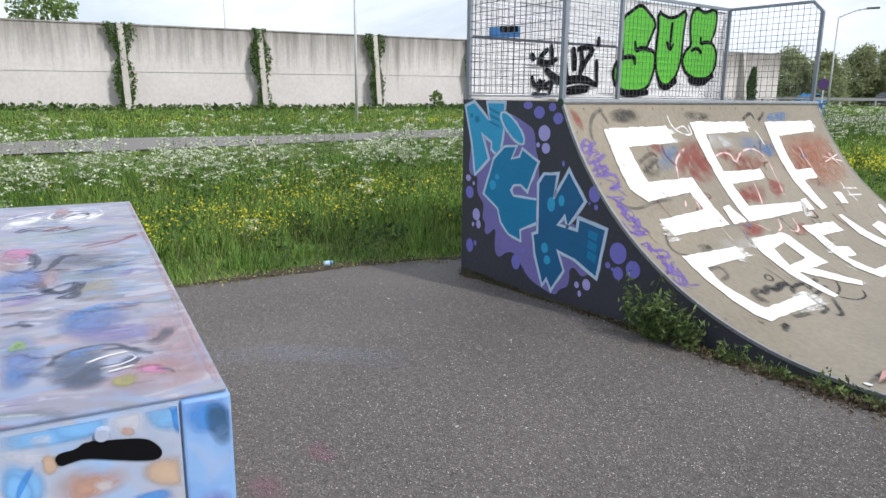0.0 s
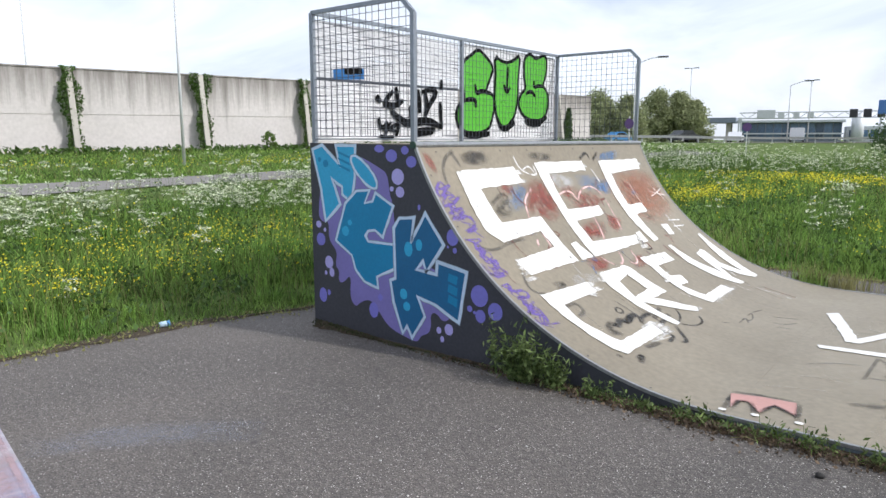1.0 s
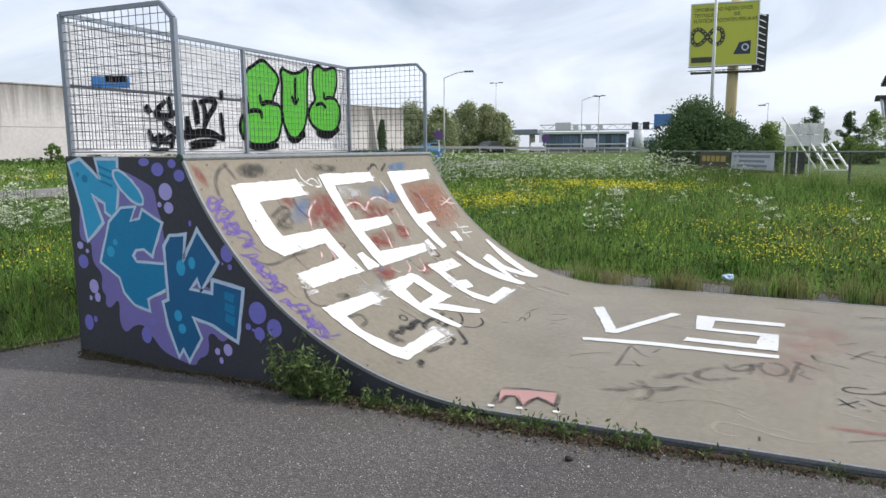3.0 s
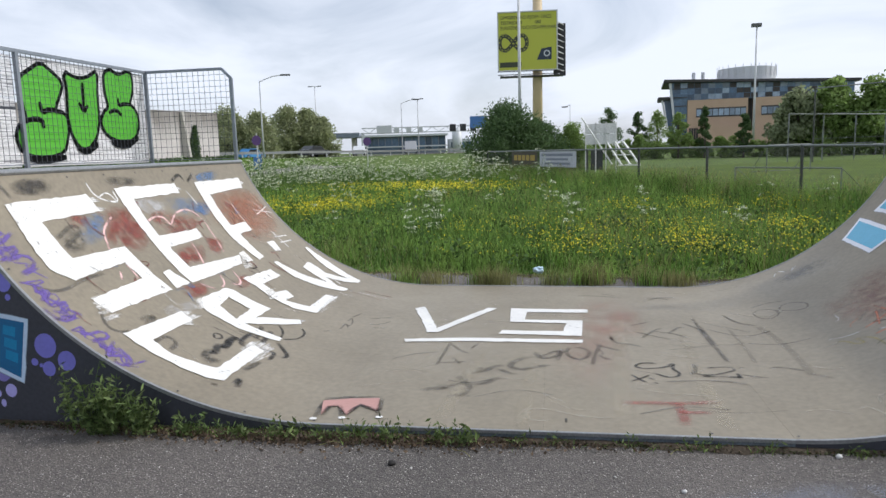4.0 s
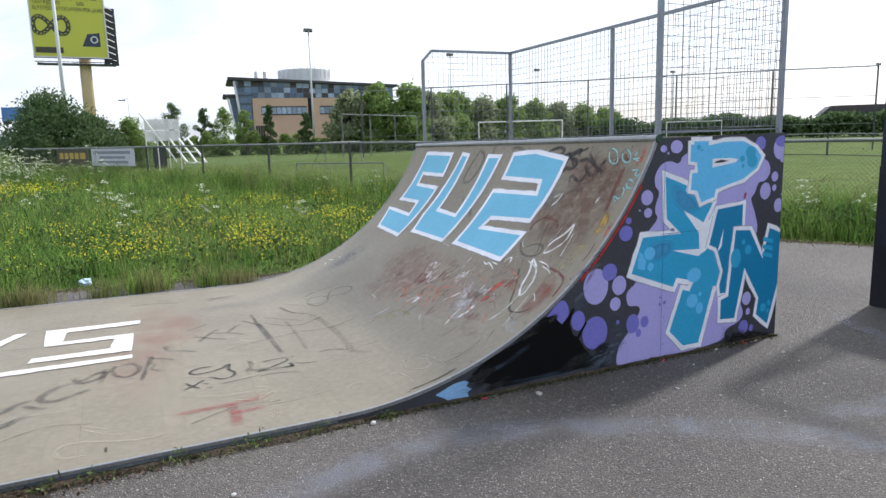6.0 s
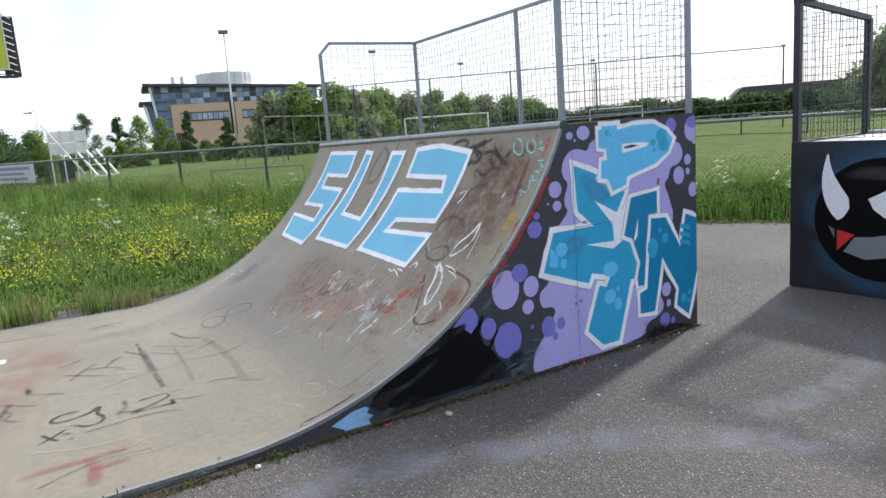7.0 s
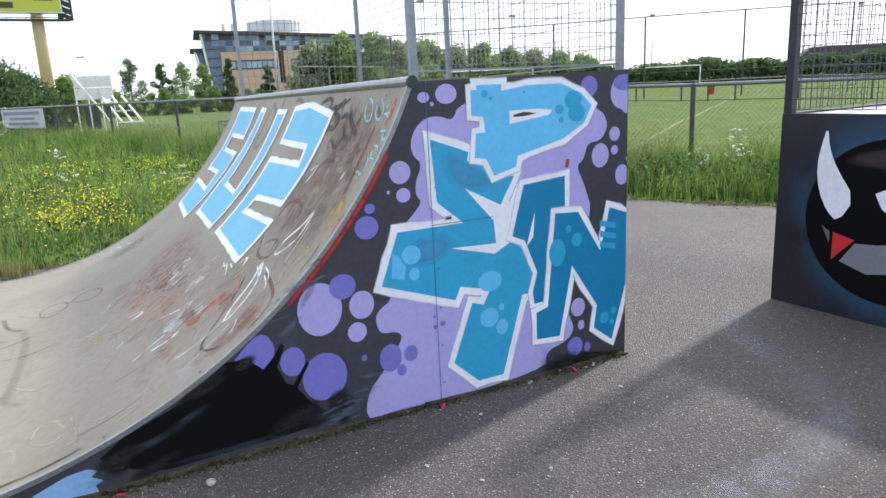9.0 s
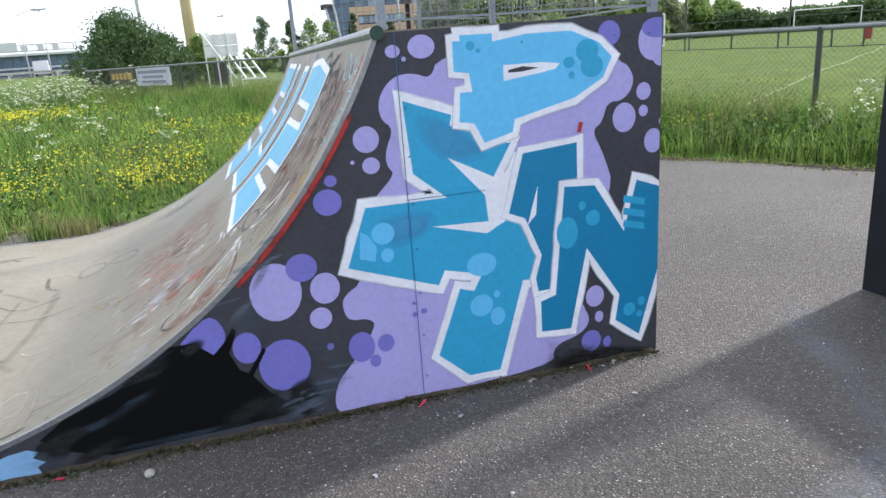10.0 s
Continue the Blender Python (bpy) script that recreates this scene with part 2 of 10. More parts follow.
def asphalt():
    """Worn asphalt: grey binder, pale and dark grains, broad stains."""
    m = material("weathered_asphalt", (0.126, 0.110, 0.098), 0.72, 0.0, (0.072, 0.065, 0.060), 0.55, 0.95, 30, 0.30, 0.0, spec=0.42)
    n, l = m.node_tree.nodes, m.node_tree.links
    b = n["Principled BSDF"]
    co = n.new("ShaderNodeTexCoord")
    col = b.inputs["Base Color"].links[0].from_socket
    height = None
    for scale, lo, hi, tint, amount in ((105, 0.0, 0.46, (0.41, 0.38, 0.335), 0.60), (80, 0.0, 0.44, (0.022, 0.020, 0.019), 0.66), (62, 0.0, 0.24, (0.62, 0.59, 0.55), 0.9)):
        vo = n.new("ShaderNodeTexVoronoi")
        vo.inputs["Scale"].default_value = scale
        l.new(co.outputs["Object"], vo.inputs["Vector"])
        mr = n.new("ShaderNodeMapRange")
        mr.inputs["From Min"].default_value, mr.inputs["From Max"].default_value = hi, hi * 0.6
        l.new(vo.outputs["Distance"], mr.inputs["Value"])
        # only some of the grains stand out
        sep = n.new("ShaderNodeSeparateColor")
        l.new(vo.outputs["Color"], sep.inputs["Color"])
        gate = n.new("ShaderNodeMapRange")
        gate.inputs["From Min"].default_value, gate.inputs["From Max"].default_value = 0.45, 0.95
        gate.inputs["To Max"].default_value = amount
        l.new(sep.outputs[0], gate.inputs["Value"])
        mul = n.new("ShaderNodeMath")
        mul.operation = 'MULTIPLY'
        l.new(mr.outputs["Result"], mul.inputs[0])
        l.new(gate.outputs["Result"], mul.inputs[1])
        mix = n.new("ShaderNodeMixRGB")
        mix.inputs[2].default_value = (*tint, 1)
        l.new(mul.outputs[0], mix.inputs[0])
        l.new(col, mix.inputs[1])
        col = mix.outputs["Color"]
        height = height or vo.outputs["Distance"]
    # shade over the slab's right side is painted in: tone falls along x, unevenly
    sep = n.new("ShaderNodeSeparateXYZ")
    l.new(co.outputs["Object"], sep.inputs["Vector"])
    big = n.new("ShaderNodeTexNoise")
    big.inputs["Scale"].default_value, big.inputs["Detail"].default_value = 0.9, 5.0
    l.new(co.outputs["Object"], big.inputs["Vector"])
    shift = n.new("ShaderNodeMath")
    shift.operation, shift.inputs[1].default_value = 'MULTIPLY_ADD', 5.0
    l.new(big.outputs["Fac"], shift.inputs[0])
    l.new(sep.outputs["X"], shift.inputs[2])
    x_shade = n.new("ShaderNodeMapRange")
    x_shade.inputs["From Min"].default_value, x_shade.inputs["From Max"].default_value = 4.5, 9.0
    x_shade.inputs["To Min"].default_value, x_shade.inputs["To Max"].default_value = 1.14, 0.80
    l.new(shift.outputs[0], x_shade.inputs["Value"])
    # multiplies the painted shade into the asphalt colour
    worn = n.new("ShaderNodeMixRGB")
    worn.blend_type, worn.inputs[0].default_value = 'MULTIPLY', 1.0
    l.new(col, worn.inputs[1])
    l.new(x_shade.outputs["Result"], worn.inputs[2])
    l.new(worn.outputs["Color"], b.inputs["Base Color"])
    bp = n.new("ShaderNodeBump")
    bp.inputs["Strength"].default_value, bp.inputs["Distance"].default_value = 0.8, 0.009
    bp.invert = True
    l.new(height, bp.inputs["Height"])
    l.new(bp.outputs["Normal"], b.inputs["Normal"])
    return m


M_ASPHALT = asphalt()


def build_ground():
    ticks = sorted({*np.round(np.linspace(-60, 60, 121), 2), *np.round(np.geomspace(63, 2500, 30), 1), *(-np.round(np.geomspace(63, 2500, 30), 1))})
    t = np.array(ticks)
    gx, gy = np.meshgrid(t + 4, t + 20, indexing="ij")
    gz = ground_height(gx, gy)
    n = len(t)
    verts = np.stack([gx, gy, gz], -1).reshape(-1, 3).tolist()
    faces = [(i * n + j, (i + 1) * n + j, (i + 1) * n + j + 1, i * n + j + 1) for i in range(n - 1) for j in range(n - 1)]
    ob = raw_mesh("ground", verts, faces, M_GROUND)
    for p in ob.data.polygons:
        p.use_smooth = True
    return tagged(ob, "gently rising grassy ground round the asphalt slab", "ground", kind="structure")


build_ground()


def draped(name, left, right, mat, lift, label, category, cuts=4):
    """A strip of road or field that lies on the land between two lines of (x, y) points."""
    bm = bmesh.new()
    rows = []
    for (x0, y0), (x1, y1) in zip(left, right):
        rows.append([bm.verts.new((x0 + (x1 - x0) * k / cuts, y0 + (y1 - y0) * k / cuts,
                                   height_at(x0 + (x1 - x0) * k / cuts, y0 + (y1 - y0) * k / cuts) + lift)) for k in range(cuts + 1)])
    for ra, rb in zip(rows, rows[1:]):
        for k in range(cuts):
            bm.faces.new((ra[k], ra[k + 1], rb[k + 1], rb[k]))
    bmesh.ops.recalc_face_normals(bm, faces=bm.faces[:])
    ob = mesh_object(name, bm, mat, smooth=True)
    for p in ob.data.polygons:
        if p.normal.z < 0:
            p.flip()
    return tagged(ob, label, category, kind="structure")


PATH_Y = np.arange(-30, 60, 2.0)


def path_x(y):
    return -13.1 - 0.03 * (y - 5)


draped("path", [(path_x(y) - 3.7, y) for y in PATH_Y], [(path_x(y), y) for y in PATH_Y], M_PATH, 0.03, "pale grey asphalt cycle path through the meadow", "path")
ROAD_Y = np.arange(20, 420, 4.0)
draped("road", [(float(bank_edge(y)) - 19, y) for y in ROAD_Y], [(float(bank_edge(y)) - 3.2, y) for y in ROAD_Y], M_ASPHALT, 0.08, "grey motorway carriageway on a low bank", "road")


def fence_point(k):
    """A point of the sports field's fence, k metres on from its post behind the ramp."""
    return 13.4 - 0.45 * k, 4.6 + 0.893 * k


draped("sports_field", [fence_point(k) for k in np.arange(-26, 34, 2.0)], [(fence_point(k)[0] + 62, fence_point(k)[1] + 34) for k in np.arange(-26, 34, 2.0)],
       M_FIELD, 0.05, "short mown green football pitch", "sports field", 40)


M_LINE = material("chalk_line", (0.20, 0.24, 0.11), 0.9, 0.0, (0.11, 0.16, 0.04), 5, 0.7, 40, 0.2, 0.05)
draped("field_marking", [(14.4 + 0.8 * k - 0.022, 7.16 + 0.6 * k + 0.03) for k in np.arange(0, 40, 1.0)], [(14.4 + 0.8 * k + 0.022, 7.16 + 0.6 * k - 0.03) for k in np.arange(0, 40, 1.0)],
       M_LINE, 0.062, "worn white chalk line across the pitch", "field marking", 1)


def slab_edge():
    """The outline of the asphalt, with a ragged border."""
    corners = [(-2.3, -14), (-2.1, -2.15), (-1.98, -0.85), (-1.57, 0.4), (-1.6, 5.1), (1.5, 5.05), (5.3, 4.5), (9.6, 4.9), (11.1, 4.3), (12.3, 2.4), (16, -4.5), (20, -14)]
    pts = []
    rnd = random.Random(5)
    for (x0, y0), (x1, y1) in zip(corners, corners[1:] + corners[:1]):
        n = max(2, int(math.hypot(x1 - x0, y1 - y0) / 0.12))
        for k in range(n):
            f = k / n
            pts.append((x0 + (x1 - x0) * f + rnd.uniform(-0.03, 0.03), y0 + (y1 - y0) * f + rnd.uniform(-0.03, 0.03)))
    return pts


SLAB = slab_edge()


def build_slab():
    bm = bmesh.new()
    vs = [bm.verts.new((x, y, 0.0)) for x, y in SLAB]
    face = bm.faces.new(vs)
    down = bmesh.ops.extrude_face_region(bm, geom=[face])
    for v in down["geom"]:
        if isinstance(v, bmesh.types.BMVert):
            v.co.z -= 0.1
    bmesh.ops.recalc_face_normals(bm, faces=bm.faces[:])
    bmesh.ops.triangulate(bm, faces=bm.faces[:])
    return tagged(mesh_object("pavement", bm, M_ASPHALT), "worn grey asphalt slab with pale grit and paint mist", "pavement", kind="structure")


build_slab()


def inside_slab(x, y, grow=0.0):
    """Which of the points lie on the slab."""
    px, py = np.array([p[0] for p in SLAB]), np.array([p[1] for p in SLAB])
    cx, cy = px.mean(), py.mean()
    px, py = px + np.sign(px - cx) * grow, py + np.sign(py - cy) * grow
    hit = np.zeros(len(x), bool)
    for x0, y0, x1, y1 in zip(px, py, np.roll(px, -1), np.roll(py, -1)):
        if y0 != y1:
            cross = ((y0 > y) != (y1 > y)) & (x < (x1 - x0) * (y - y0) / (y1 - y0) + x0)
            hit ^= cross
    return hit


# ---------------------------------------------------------------- half pipe
LIP, SPAN, WIDE, DECK = 1.5, 6.935, 3.94, 1.19      # lip height, lip to lip, width, depth of the right platform
DECK_LEFT = 1.10
FLAT_Z, RADIUS = 0.05, 2.4
RUN = math.sqrt(RADIUS ** 2 - (RADIUS - (LIP - FLAT_Z)) ** 2)
ARC = math.acos((RADIUS - (LIP - FLAT_Z)) / RADIUS)
CURVE = RADIUS * ARC                                 # length of the transition down its face


def profile(s):
    """Distance from the lip, and height, after s metres down the transition and on over the flat; and the normal there."""
    if s <= CURVE:
        g = ARC - max(s, 0) / RADIUS
        return RUN - RADIUS * math.sin(g), FLAT_Z + RADIUS * (1 - math.cos(g)), math.sin(g), math.cos(g)
    return RUN + (s - CURVE), FLAT_Z, 0.0, 1.0


def on_left(u, s, lift=0.0):
    d, z, nd, nz = profile(s)
    return Vector((d + nd * lift, u, z + nz * lift))


def on_right(u, s, lift=0.0):
    d, z, nd, nz = profile(s)
    return Vector((SPAN - d - nd * lift, u, z + nz * lift))


def side_outline(flip, y):
    """The outline of a quarter's side panel, from its back foot round to its toe."""
    deep = DECK if flip else DECK_LEFT
    pts = [(-deep, 0.0), (-deep, LIP)]
    steps = 26
    for k in range(steps + 1):
        d, z, _, _ = profile(CURVE * k / steps)
        pts.append((d, z - 0.012))
    pts.append((RUN, 0.0))
    return [((SPAN - x) if flip else x, y, z) for x, z in pts]


def plate(points, depth, bm=None):
    """A flat panel of that outline, with a thickness along +y."""
    bm = bm or bmesh.new()
    f = bm.faces.new([bm.verts.new(p) for p in points])
    r = bmesh.ops.extrude_face_region(bm, geom=[f])
    for v in r["geom"]:
        if isinstance(v, bmesh.types.BMVert):
            v.co.y += depth
    bmesh.ops.recalc_face_normals(bm, faces=bm.faces[:])
    return bm


def riding_sheet(flip, y0, y1, s0, s1, lift=0.0, thick=0.012):
    put = on_right if flip else on_left
    bm = bmesh.new()
    n = max(2, int((s1 - s0) / 0.06))
    top, low = [], []
    for k in range(n + 1):
        s = s0 + (s1 - s0) * k / n
        top.append([bm.verts.new(put(y, s, lift)) for y in (y0, y1)])
        low.append([bm.verts.new(put(y, s, lift - thick)) for y in (y0, y1)])
    for k in range(n):
        bm.faces.new((top[k][0], top[k + 1][0], top[k + 1][1], top[k][1]))
        bm.faces.new((low[k][0], low[k][1], low[k + 1][1], low[k + 1][0]))
        for j in (0, 1):
            bm.faces.new((top[k][j], low[k][j], low[k + 1][j], top[k + 1][j]))
    bm.faces.new((top[0][0], top[0][1], low[0][1], low[0][0]))
    bm.faces.new((top[n][0], low[n][0], low[n][1], top[n][1]))
    bmesh.ops.recalc_face_normals(bm, faces=bm.faces[:])
    return bm


HALF_PIPE = thing("half_pipe", "painted steel half pipe with grey-brown riding sheets standing on asphalt", "skate ramp", at=Matrix())

SIDES = {}
for flip in (False, True):
    SIDES[flip] = part("side_panel", plate(side_outline(flip, 0.0), 0.03), M_SIDE_DARK, HALF_PIPE, "dark-painted side panel covered in blue and purple graffiti")
    part("side_panel", plate(side_outline(flip, WIDE - 0.03), 0.03), M_SIDE_DARK, HALF_PIPE)
    xa, xb = sorted(((SPAN + DECK) if flip else -DECK_LEFT, (SPAN + DECK - 0.03) if flip else -DECK_LEFT + 0.03))
    part("back_panel", box(xa, 0.032, 0.0, xb, WIDE - 0.032, LIP - 0.04), M_SIDE_DARK, HALF_PIPE)
    xa, xb = sorted(((SPAN + 0.02) if flip else -0.02, (SPAN + DECK - 0.002) if flip else -DECK_LEFT + 0.002))
    part("platform_deck", box(xa, 0.032, LIP - 0.038, xb, WIDE - 0.032, LIP - 0.004), M_SHEET, HALF_PIPE)
    # riding sheets: two courses up the transition, three across the width
    for j in range(3):
        ya, yb = WIDE * j / 3 + 0.0005, WIDE * (j + 1) / 3 - 0.0005
        part("riding_sheet", riding_sheet(flip, ya, yb, 0.0, CURVE * 0.5 - 0.0003), M_SHEET, HALF_PIPE)
        part("riding_sheet", riding_sheet(flip, ya, yb, CURVE * 0.5 + 0.0003, CURVE - 0.0003), M_SHEET, HALF_PIPE)
    # steel strip that caps the curved edge, near and far
    for y0, y1 in ((-0.006, 0.013), (WIDE - 0.013, WIDE + 0.006)):
        part("edge_strip", riding_sheet(flip, y0, y1, 0.0, CURVE, 0.004, 0.02), M_EDGE, HALF_PIPE)
    # coping along the lip
    x = SPAN if flip else 0.0
    part("coping", bar((x, -0.01, LIP - 0.012), (x, WIDE + 0.01, LIP - 0.012), 0.024, sides=12), M_EDGE, HALF_PIPE, "worn steel coping pipe")
    part("coping_plug", bar((x, -0.022, LIP - 0.012), (x, -0.01, LIP - 0.012), 0.026, sides=12), M_PLUG, HALF_PIPE, "dark green plug in the pipe's end")

FLAT_LEN = SPAN - 2 * RUN
for i in range(2):
    for j in range(3):
        part("riding_sheet", box(RUN + FLAT_LEN * i / 2 + 0.0003, WIDE * j / 3 + 0.0005, FLAT_Z - 0.012, RUN + FLAT_LEN * (i + 1) / 2 - 0.0003, WIDE * (j + 1) / 3 - 0.0005, FLAT_Z), M_SHEET, HALF_PIPE)
part("base_frame", box(RUN + 0.002, 0.004, -0.02, SPAN - RUN - 0.002, 0.06, FLAT_Z - 0.014), M_RAMP_BASE, HALF_PIPE)
part("base_frame", box(RUN + 0.002, WIDE - 0.06, -0.02, SPAN - RUN - 0.002, WIDE - 0.004, FLAT_Z - 0.014), M_RAMP_BASE, HALF_PIPE)
part("edge_strip", box(RUN, -0.006, FLAT_Z - 0.016, SPAN - RUN, 0.013, FLAT_Z + 0.004, 0.002), M_EDGE, HALF_PIPE)
part("edge_strip", box(RUN, WIDE - 0.028, FLAT_Z - 0.016, SPAN - RUN, WIDE + 0.006, FLAT_Z + 0.004, 0.002), M_EDGE, HALF_PIPE)


# ---------------------------------------------------------------- cages on the platforms
def wire_mesh(origin, along, length, height, pitch=0.062, r=0.0019, cut=0.0, sag=0.0, seed=0):
    """A welded mesh panel standing on origin, running along a level direction; cut: the corner that is missing at its far top."""
    rnd = random.Random(seed)
    bm = bmesh.new()
    o, a = Vector(origin), Vector(along).normalized()
    out = Vector((a.y, -a.x, 0))
    up = Vector((0, 0, 1))
    n = int(length / pitch)
    for k in range(n + 1):
        d = length * k / n
        top = height - max(0.0, cut - (length - d))
        w = out * rnd.uniform(-sag, sag)
        square_bar(o + a * (d + rnd.uniform(-sag, sag)), o + a * d + w + up * top, r * 2, bm)
    m = int(height / pitch)
    for k in range(m + 1):
        h = height * k / m
        end = length - max(0.0, cut - (height - h))
        w = up * rnd.uniform(-sag, sag)
        square_bar(o + up * h + out * r * 1.6, o + a * end + up * h + w + out * r * 1.6, r * 2, bm)
    return bm


def build_cage(flip):
    side = "clear" if flip else "white-boarded"
    cage = thing("safety_cage", f"grey steel safety cage of square mesh, {side} at the back", "fence", "safety cages on the ramp platforms", at=Matrix())
    lip_x, back_x = ((SPAN + 0.03, SPAN + DECK - 0.03) if flip else (-0.03, -DECK_LEFT + 0.03))
    step = 1 if flip else -1
    top, cut, w = (1.03, 0.11, 0.031) if flip else (1.0, 0.105, 0.034)
    z0 = LIP
    near, far = 0.03, WIDE - 0.03
    for y in (near, far):
        # posts, and the rail whose corner is cut off at the lip
        part("post", square_bar((back_x, y, z0 - 0.003), (back_x, y, z0 + top), w), M_STEEL, cage)
        part("post", square_bar((lip_x, y, z0 - 0.003), (lip_x, y, z0 + top - cut), w), M_STEEL, cage)
        part("rail", square_bar((back_x, y, z0 + top), (lip_x + step * cut, y, z0 + top), w * 0.85), M_STEEL, cage)
        part("rail", square_bar((lip_x + step * cut, y, z0 + top), (lip_x, y, z0 + top - cut), w * 0.85), M_STEEL, cage)
        part("rail", square_bar((back_x, y, z0 + 0.03), (lip_x, y, z0 + 0.03), w * 0.24), M_STEEL, cage)
        mat = M_WIRE_GLARE if flip else M_WIRE
        bm = wire_mesh((back_x, y, z0 + 0.05), (lip_x - back_x, 0, 0), abs(lip_x - back_x), top - 0.05, r=0.0016 if flip else 0.0019, cut=cut, sag=0.004, seed=3 + flip)
        part("wire_mesh", bm, mat, cage)
    mid = WIDE * 0.5
    part("post", square_bar((back_x, mid, z0 - 0.003), (back_x, mid, z0 + top), w), M_STEEL, cage)
    part("rail", square_bar((back_x, near, z0 + top), (back_x, far, z0 + top), w * 0.85), M_STEEL, cage)
    part("rail", square_bar((back_x, near, z0 + 0.03), (back_x, far, z0 + 0.03), w * 0.24), M_STEEL, cage)
    for ya, yb in ((near, mid), (mid, far)):
        part("wire_mesh", wire_mesh((back_x, ya, z0 + 0.05), (0, 1, 0), yb - ya, top - 0.05, r=0.0016 if flip else 0.0019, sag=0.002, seed=7), M_WIRE_GLARE if flip else M_WIRE, cage)
    return cage


CAGES = [build_cage(f) for f in (False, True)]


# ---------------------------------------------------------------- growth
def array_mesh(name, verts, sides, mat, parent=None, label=""):
    """A mesh of separate faces of that many sides, from an array of their corners."""
    v = np.asarray(verts, np.float32).reshape(-1, 3)
    n = len(v)
    me = bpy.data.meshes.new(name)
    me.vertices.add(n)
    me.vertices.foreach_set("co", v.ravel())
    me.loops.add(n)
    me.loops.foreach_set("vertex_index", np.arange(n, dtype=np.int32))
    me.polygons.add(n // sides)
    me.polygons.foreach_set("loop_start", np.arange(0, n, sides, dtype=np.int32))
    me.polygons.foreach_set("loop_total", np.full(n // sides, sides, np.int32))
    me.update(calc_edges=True)
    me.materials.append(mat)
    ob = new(name, me)
    ob.parent = parent
    if label:
        ob["label"] = label
    return ob


def leaf_quads(rng, centres, size, droop=0.0, slim=0.32):
    """A pointed leaf, as a kite, at each centre, turned at random."""
    n = len(centres)
    d = rng.normal(size=(n, 3))
    d[:, 2] -= droop
    d /= np.linalg.norm(d, axis=1)[:, None]
    s = np.cross(d, rng.normal(size=(n, 3)))
    s /= np.linalg.norm(s, axis=1)[:, None] + 1e-9
    z = size * rng.uniform(0.6, 1.3, (n, 1))
    c = np.asarray(centres)
    return np.stack([c - d * z * 0.5, c + s * z * slim, c + d * z * 0.6, c - s * z * slim], 1)


M_WILLOW = leafy("willow_leaves", (0.30, 0.335, 0.175), (0.36, 0.39, 0.22), 0.4, through_amount=0.6)
# translucency added to brighten the screen's face, which is turned from the sun
M_SCREEN_WHITE = leafy("white_netting", (0.80, 0.80, 0.80), (0.74, 0.74, 0.75), 2.0, 0.05, 0.5)
M_BARK = material("bark", (0.12, 0.10, 0.08), 0.95, 0.0, (0.07, 0.06, 0.05), 6, 0.7, 30, 0.3, 0.5)
M_LEAF = leafy("leaves", (0.18, 0.27, 0.075), (0.24, 0.32, 0.105), 0.35, through_amount=0.5)
M_LEAF_DARK = leafy("dark_leaves", (0.075, 0.130, 0.050), (0.115, 0.175, 0.07), 0.4, through_amount=0.45)
M_LEAF_LIGHT = leafy("light_leaves", (0.10, 0.17, 0.035), (0.14, 0.21, 0.05), 0.4)
M_LEAF_GREY = leafy("grey_green_leaves", (0.23, 0.27, 0.15), (0.29, 0.33, 0.19), 0.4, through_amount=0.6)


def tree(label, x, y, height, spread, mat=None, clumps=26, leaves=2600, leaf=0.3, low=0.15, seed=0, name="tree", pointed=0.0, trunk=0.12, group="", base=None, puff=1.0):
    """A tapered trunk with limbs that reach into clumps of leaves."""
    rng = np.random.default_rng(seed)
    z0 = height_at(x, y) - 0.05 if base is None else base
    t = thing(name, label, "bush" if name == "bush" else "tree", group, at=pose(x, y, z0))
    cs, rs = [], []
    for k in range(clumps):
        f = (k + rng.uniform()) / clumps
        h = low + (1 - low) * f
        wide = math.sin(math.pi * min(1, 0.18 + 0.82 * f) ** 0.9) * (1 - pointed * f) + 0.12
        g = rng.uniform(0, 2 * math.pi)
        rr = spread * wide * math.sqrt(rng.uniform(0.05, 1)) * 0.8
        cs.append((rr * math.cos(g), rr * math.sin(g), height * h * 0.94))
        rs.append(puff * spread * rng.uniform(0.22, 0.42) * (1 - 0.5 * pointed))
    bm = bmesh.new()
    if name == "bush":
        for k in range(5):
            c = cs[int(rng.integers(len(cs)))]
            bar((c[0] * 0.1, c[1] * 0.1, 0), (c[0] * 0.8, c[1] * 0.8, c[2] * 0.8), trunk * 0.5, bm, 6, trunk * 0.2)
    else:
        bar((0, 0, 0), (0.03 * spread, 0, height * 0.45), trunk, bm, 8, trunk * 0.7)
        bar((0.03 * spread, 0, height * 0.45), (0, 0.02 * spread, height * 0.85), trunk * 0.7, bm, 6, trunk * 0.25)
        for k in range(0, clumps, 2):
            c = cs[k]
            bar((0, 0, max(low * height * 0.8, c[2] * 0.6)), c, trunk * 0.3, bm, 5, trunk * 0.1)
    part("trunk", bm, M_BARK, t, smooth=True)
    pts = []
    for c, r in zip(cs, rs):
        n = max(8, int(leaves / clumps))
        d = rng.normal(size=(n, 3))
        d /= np.linalg.norm(d, axis=1)[:, None]
        q = d * (r * rng.uniform(0.35, 1.08, (n, 1)) ** 0.6) * np.array([1, 1, 0.8]) + np.array(c)
        q += rng.normal(size=(n, 3)) * r * 0.12
        pts.append(q[q[:, 2] > 0.05])
    array_mesh("crown", leaf_quads(rng, np.concatenate(pts), leaf), 4, mat or M_LEAF, t)
    return t


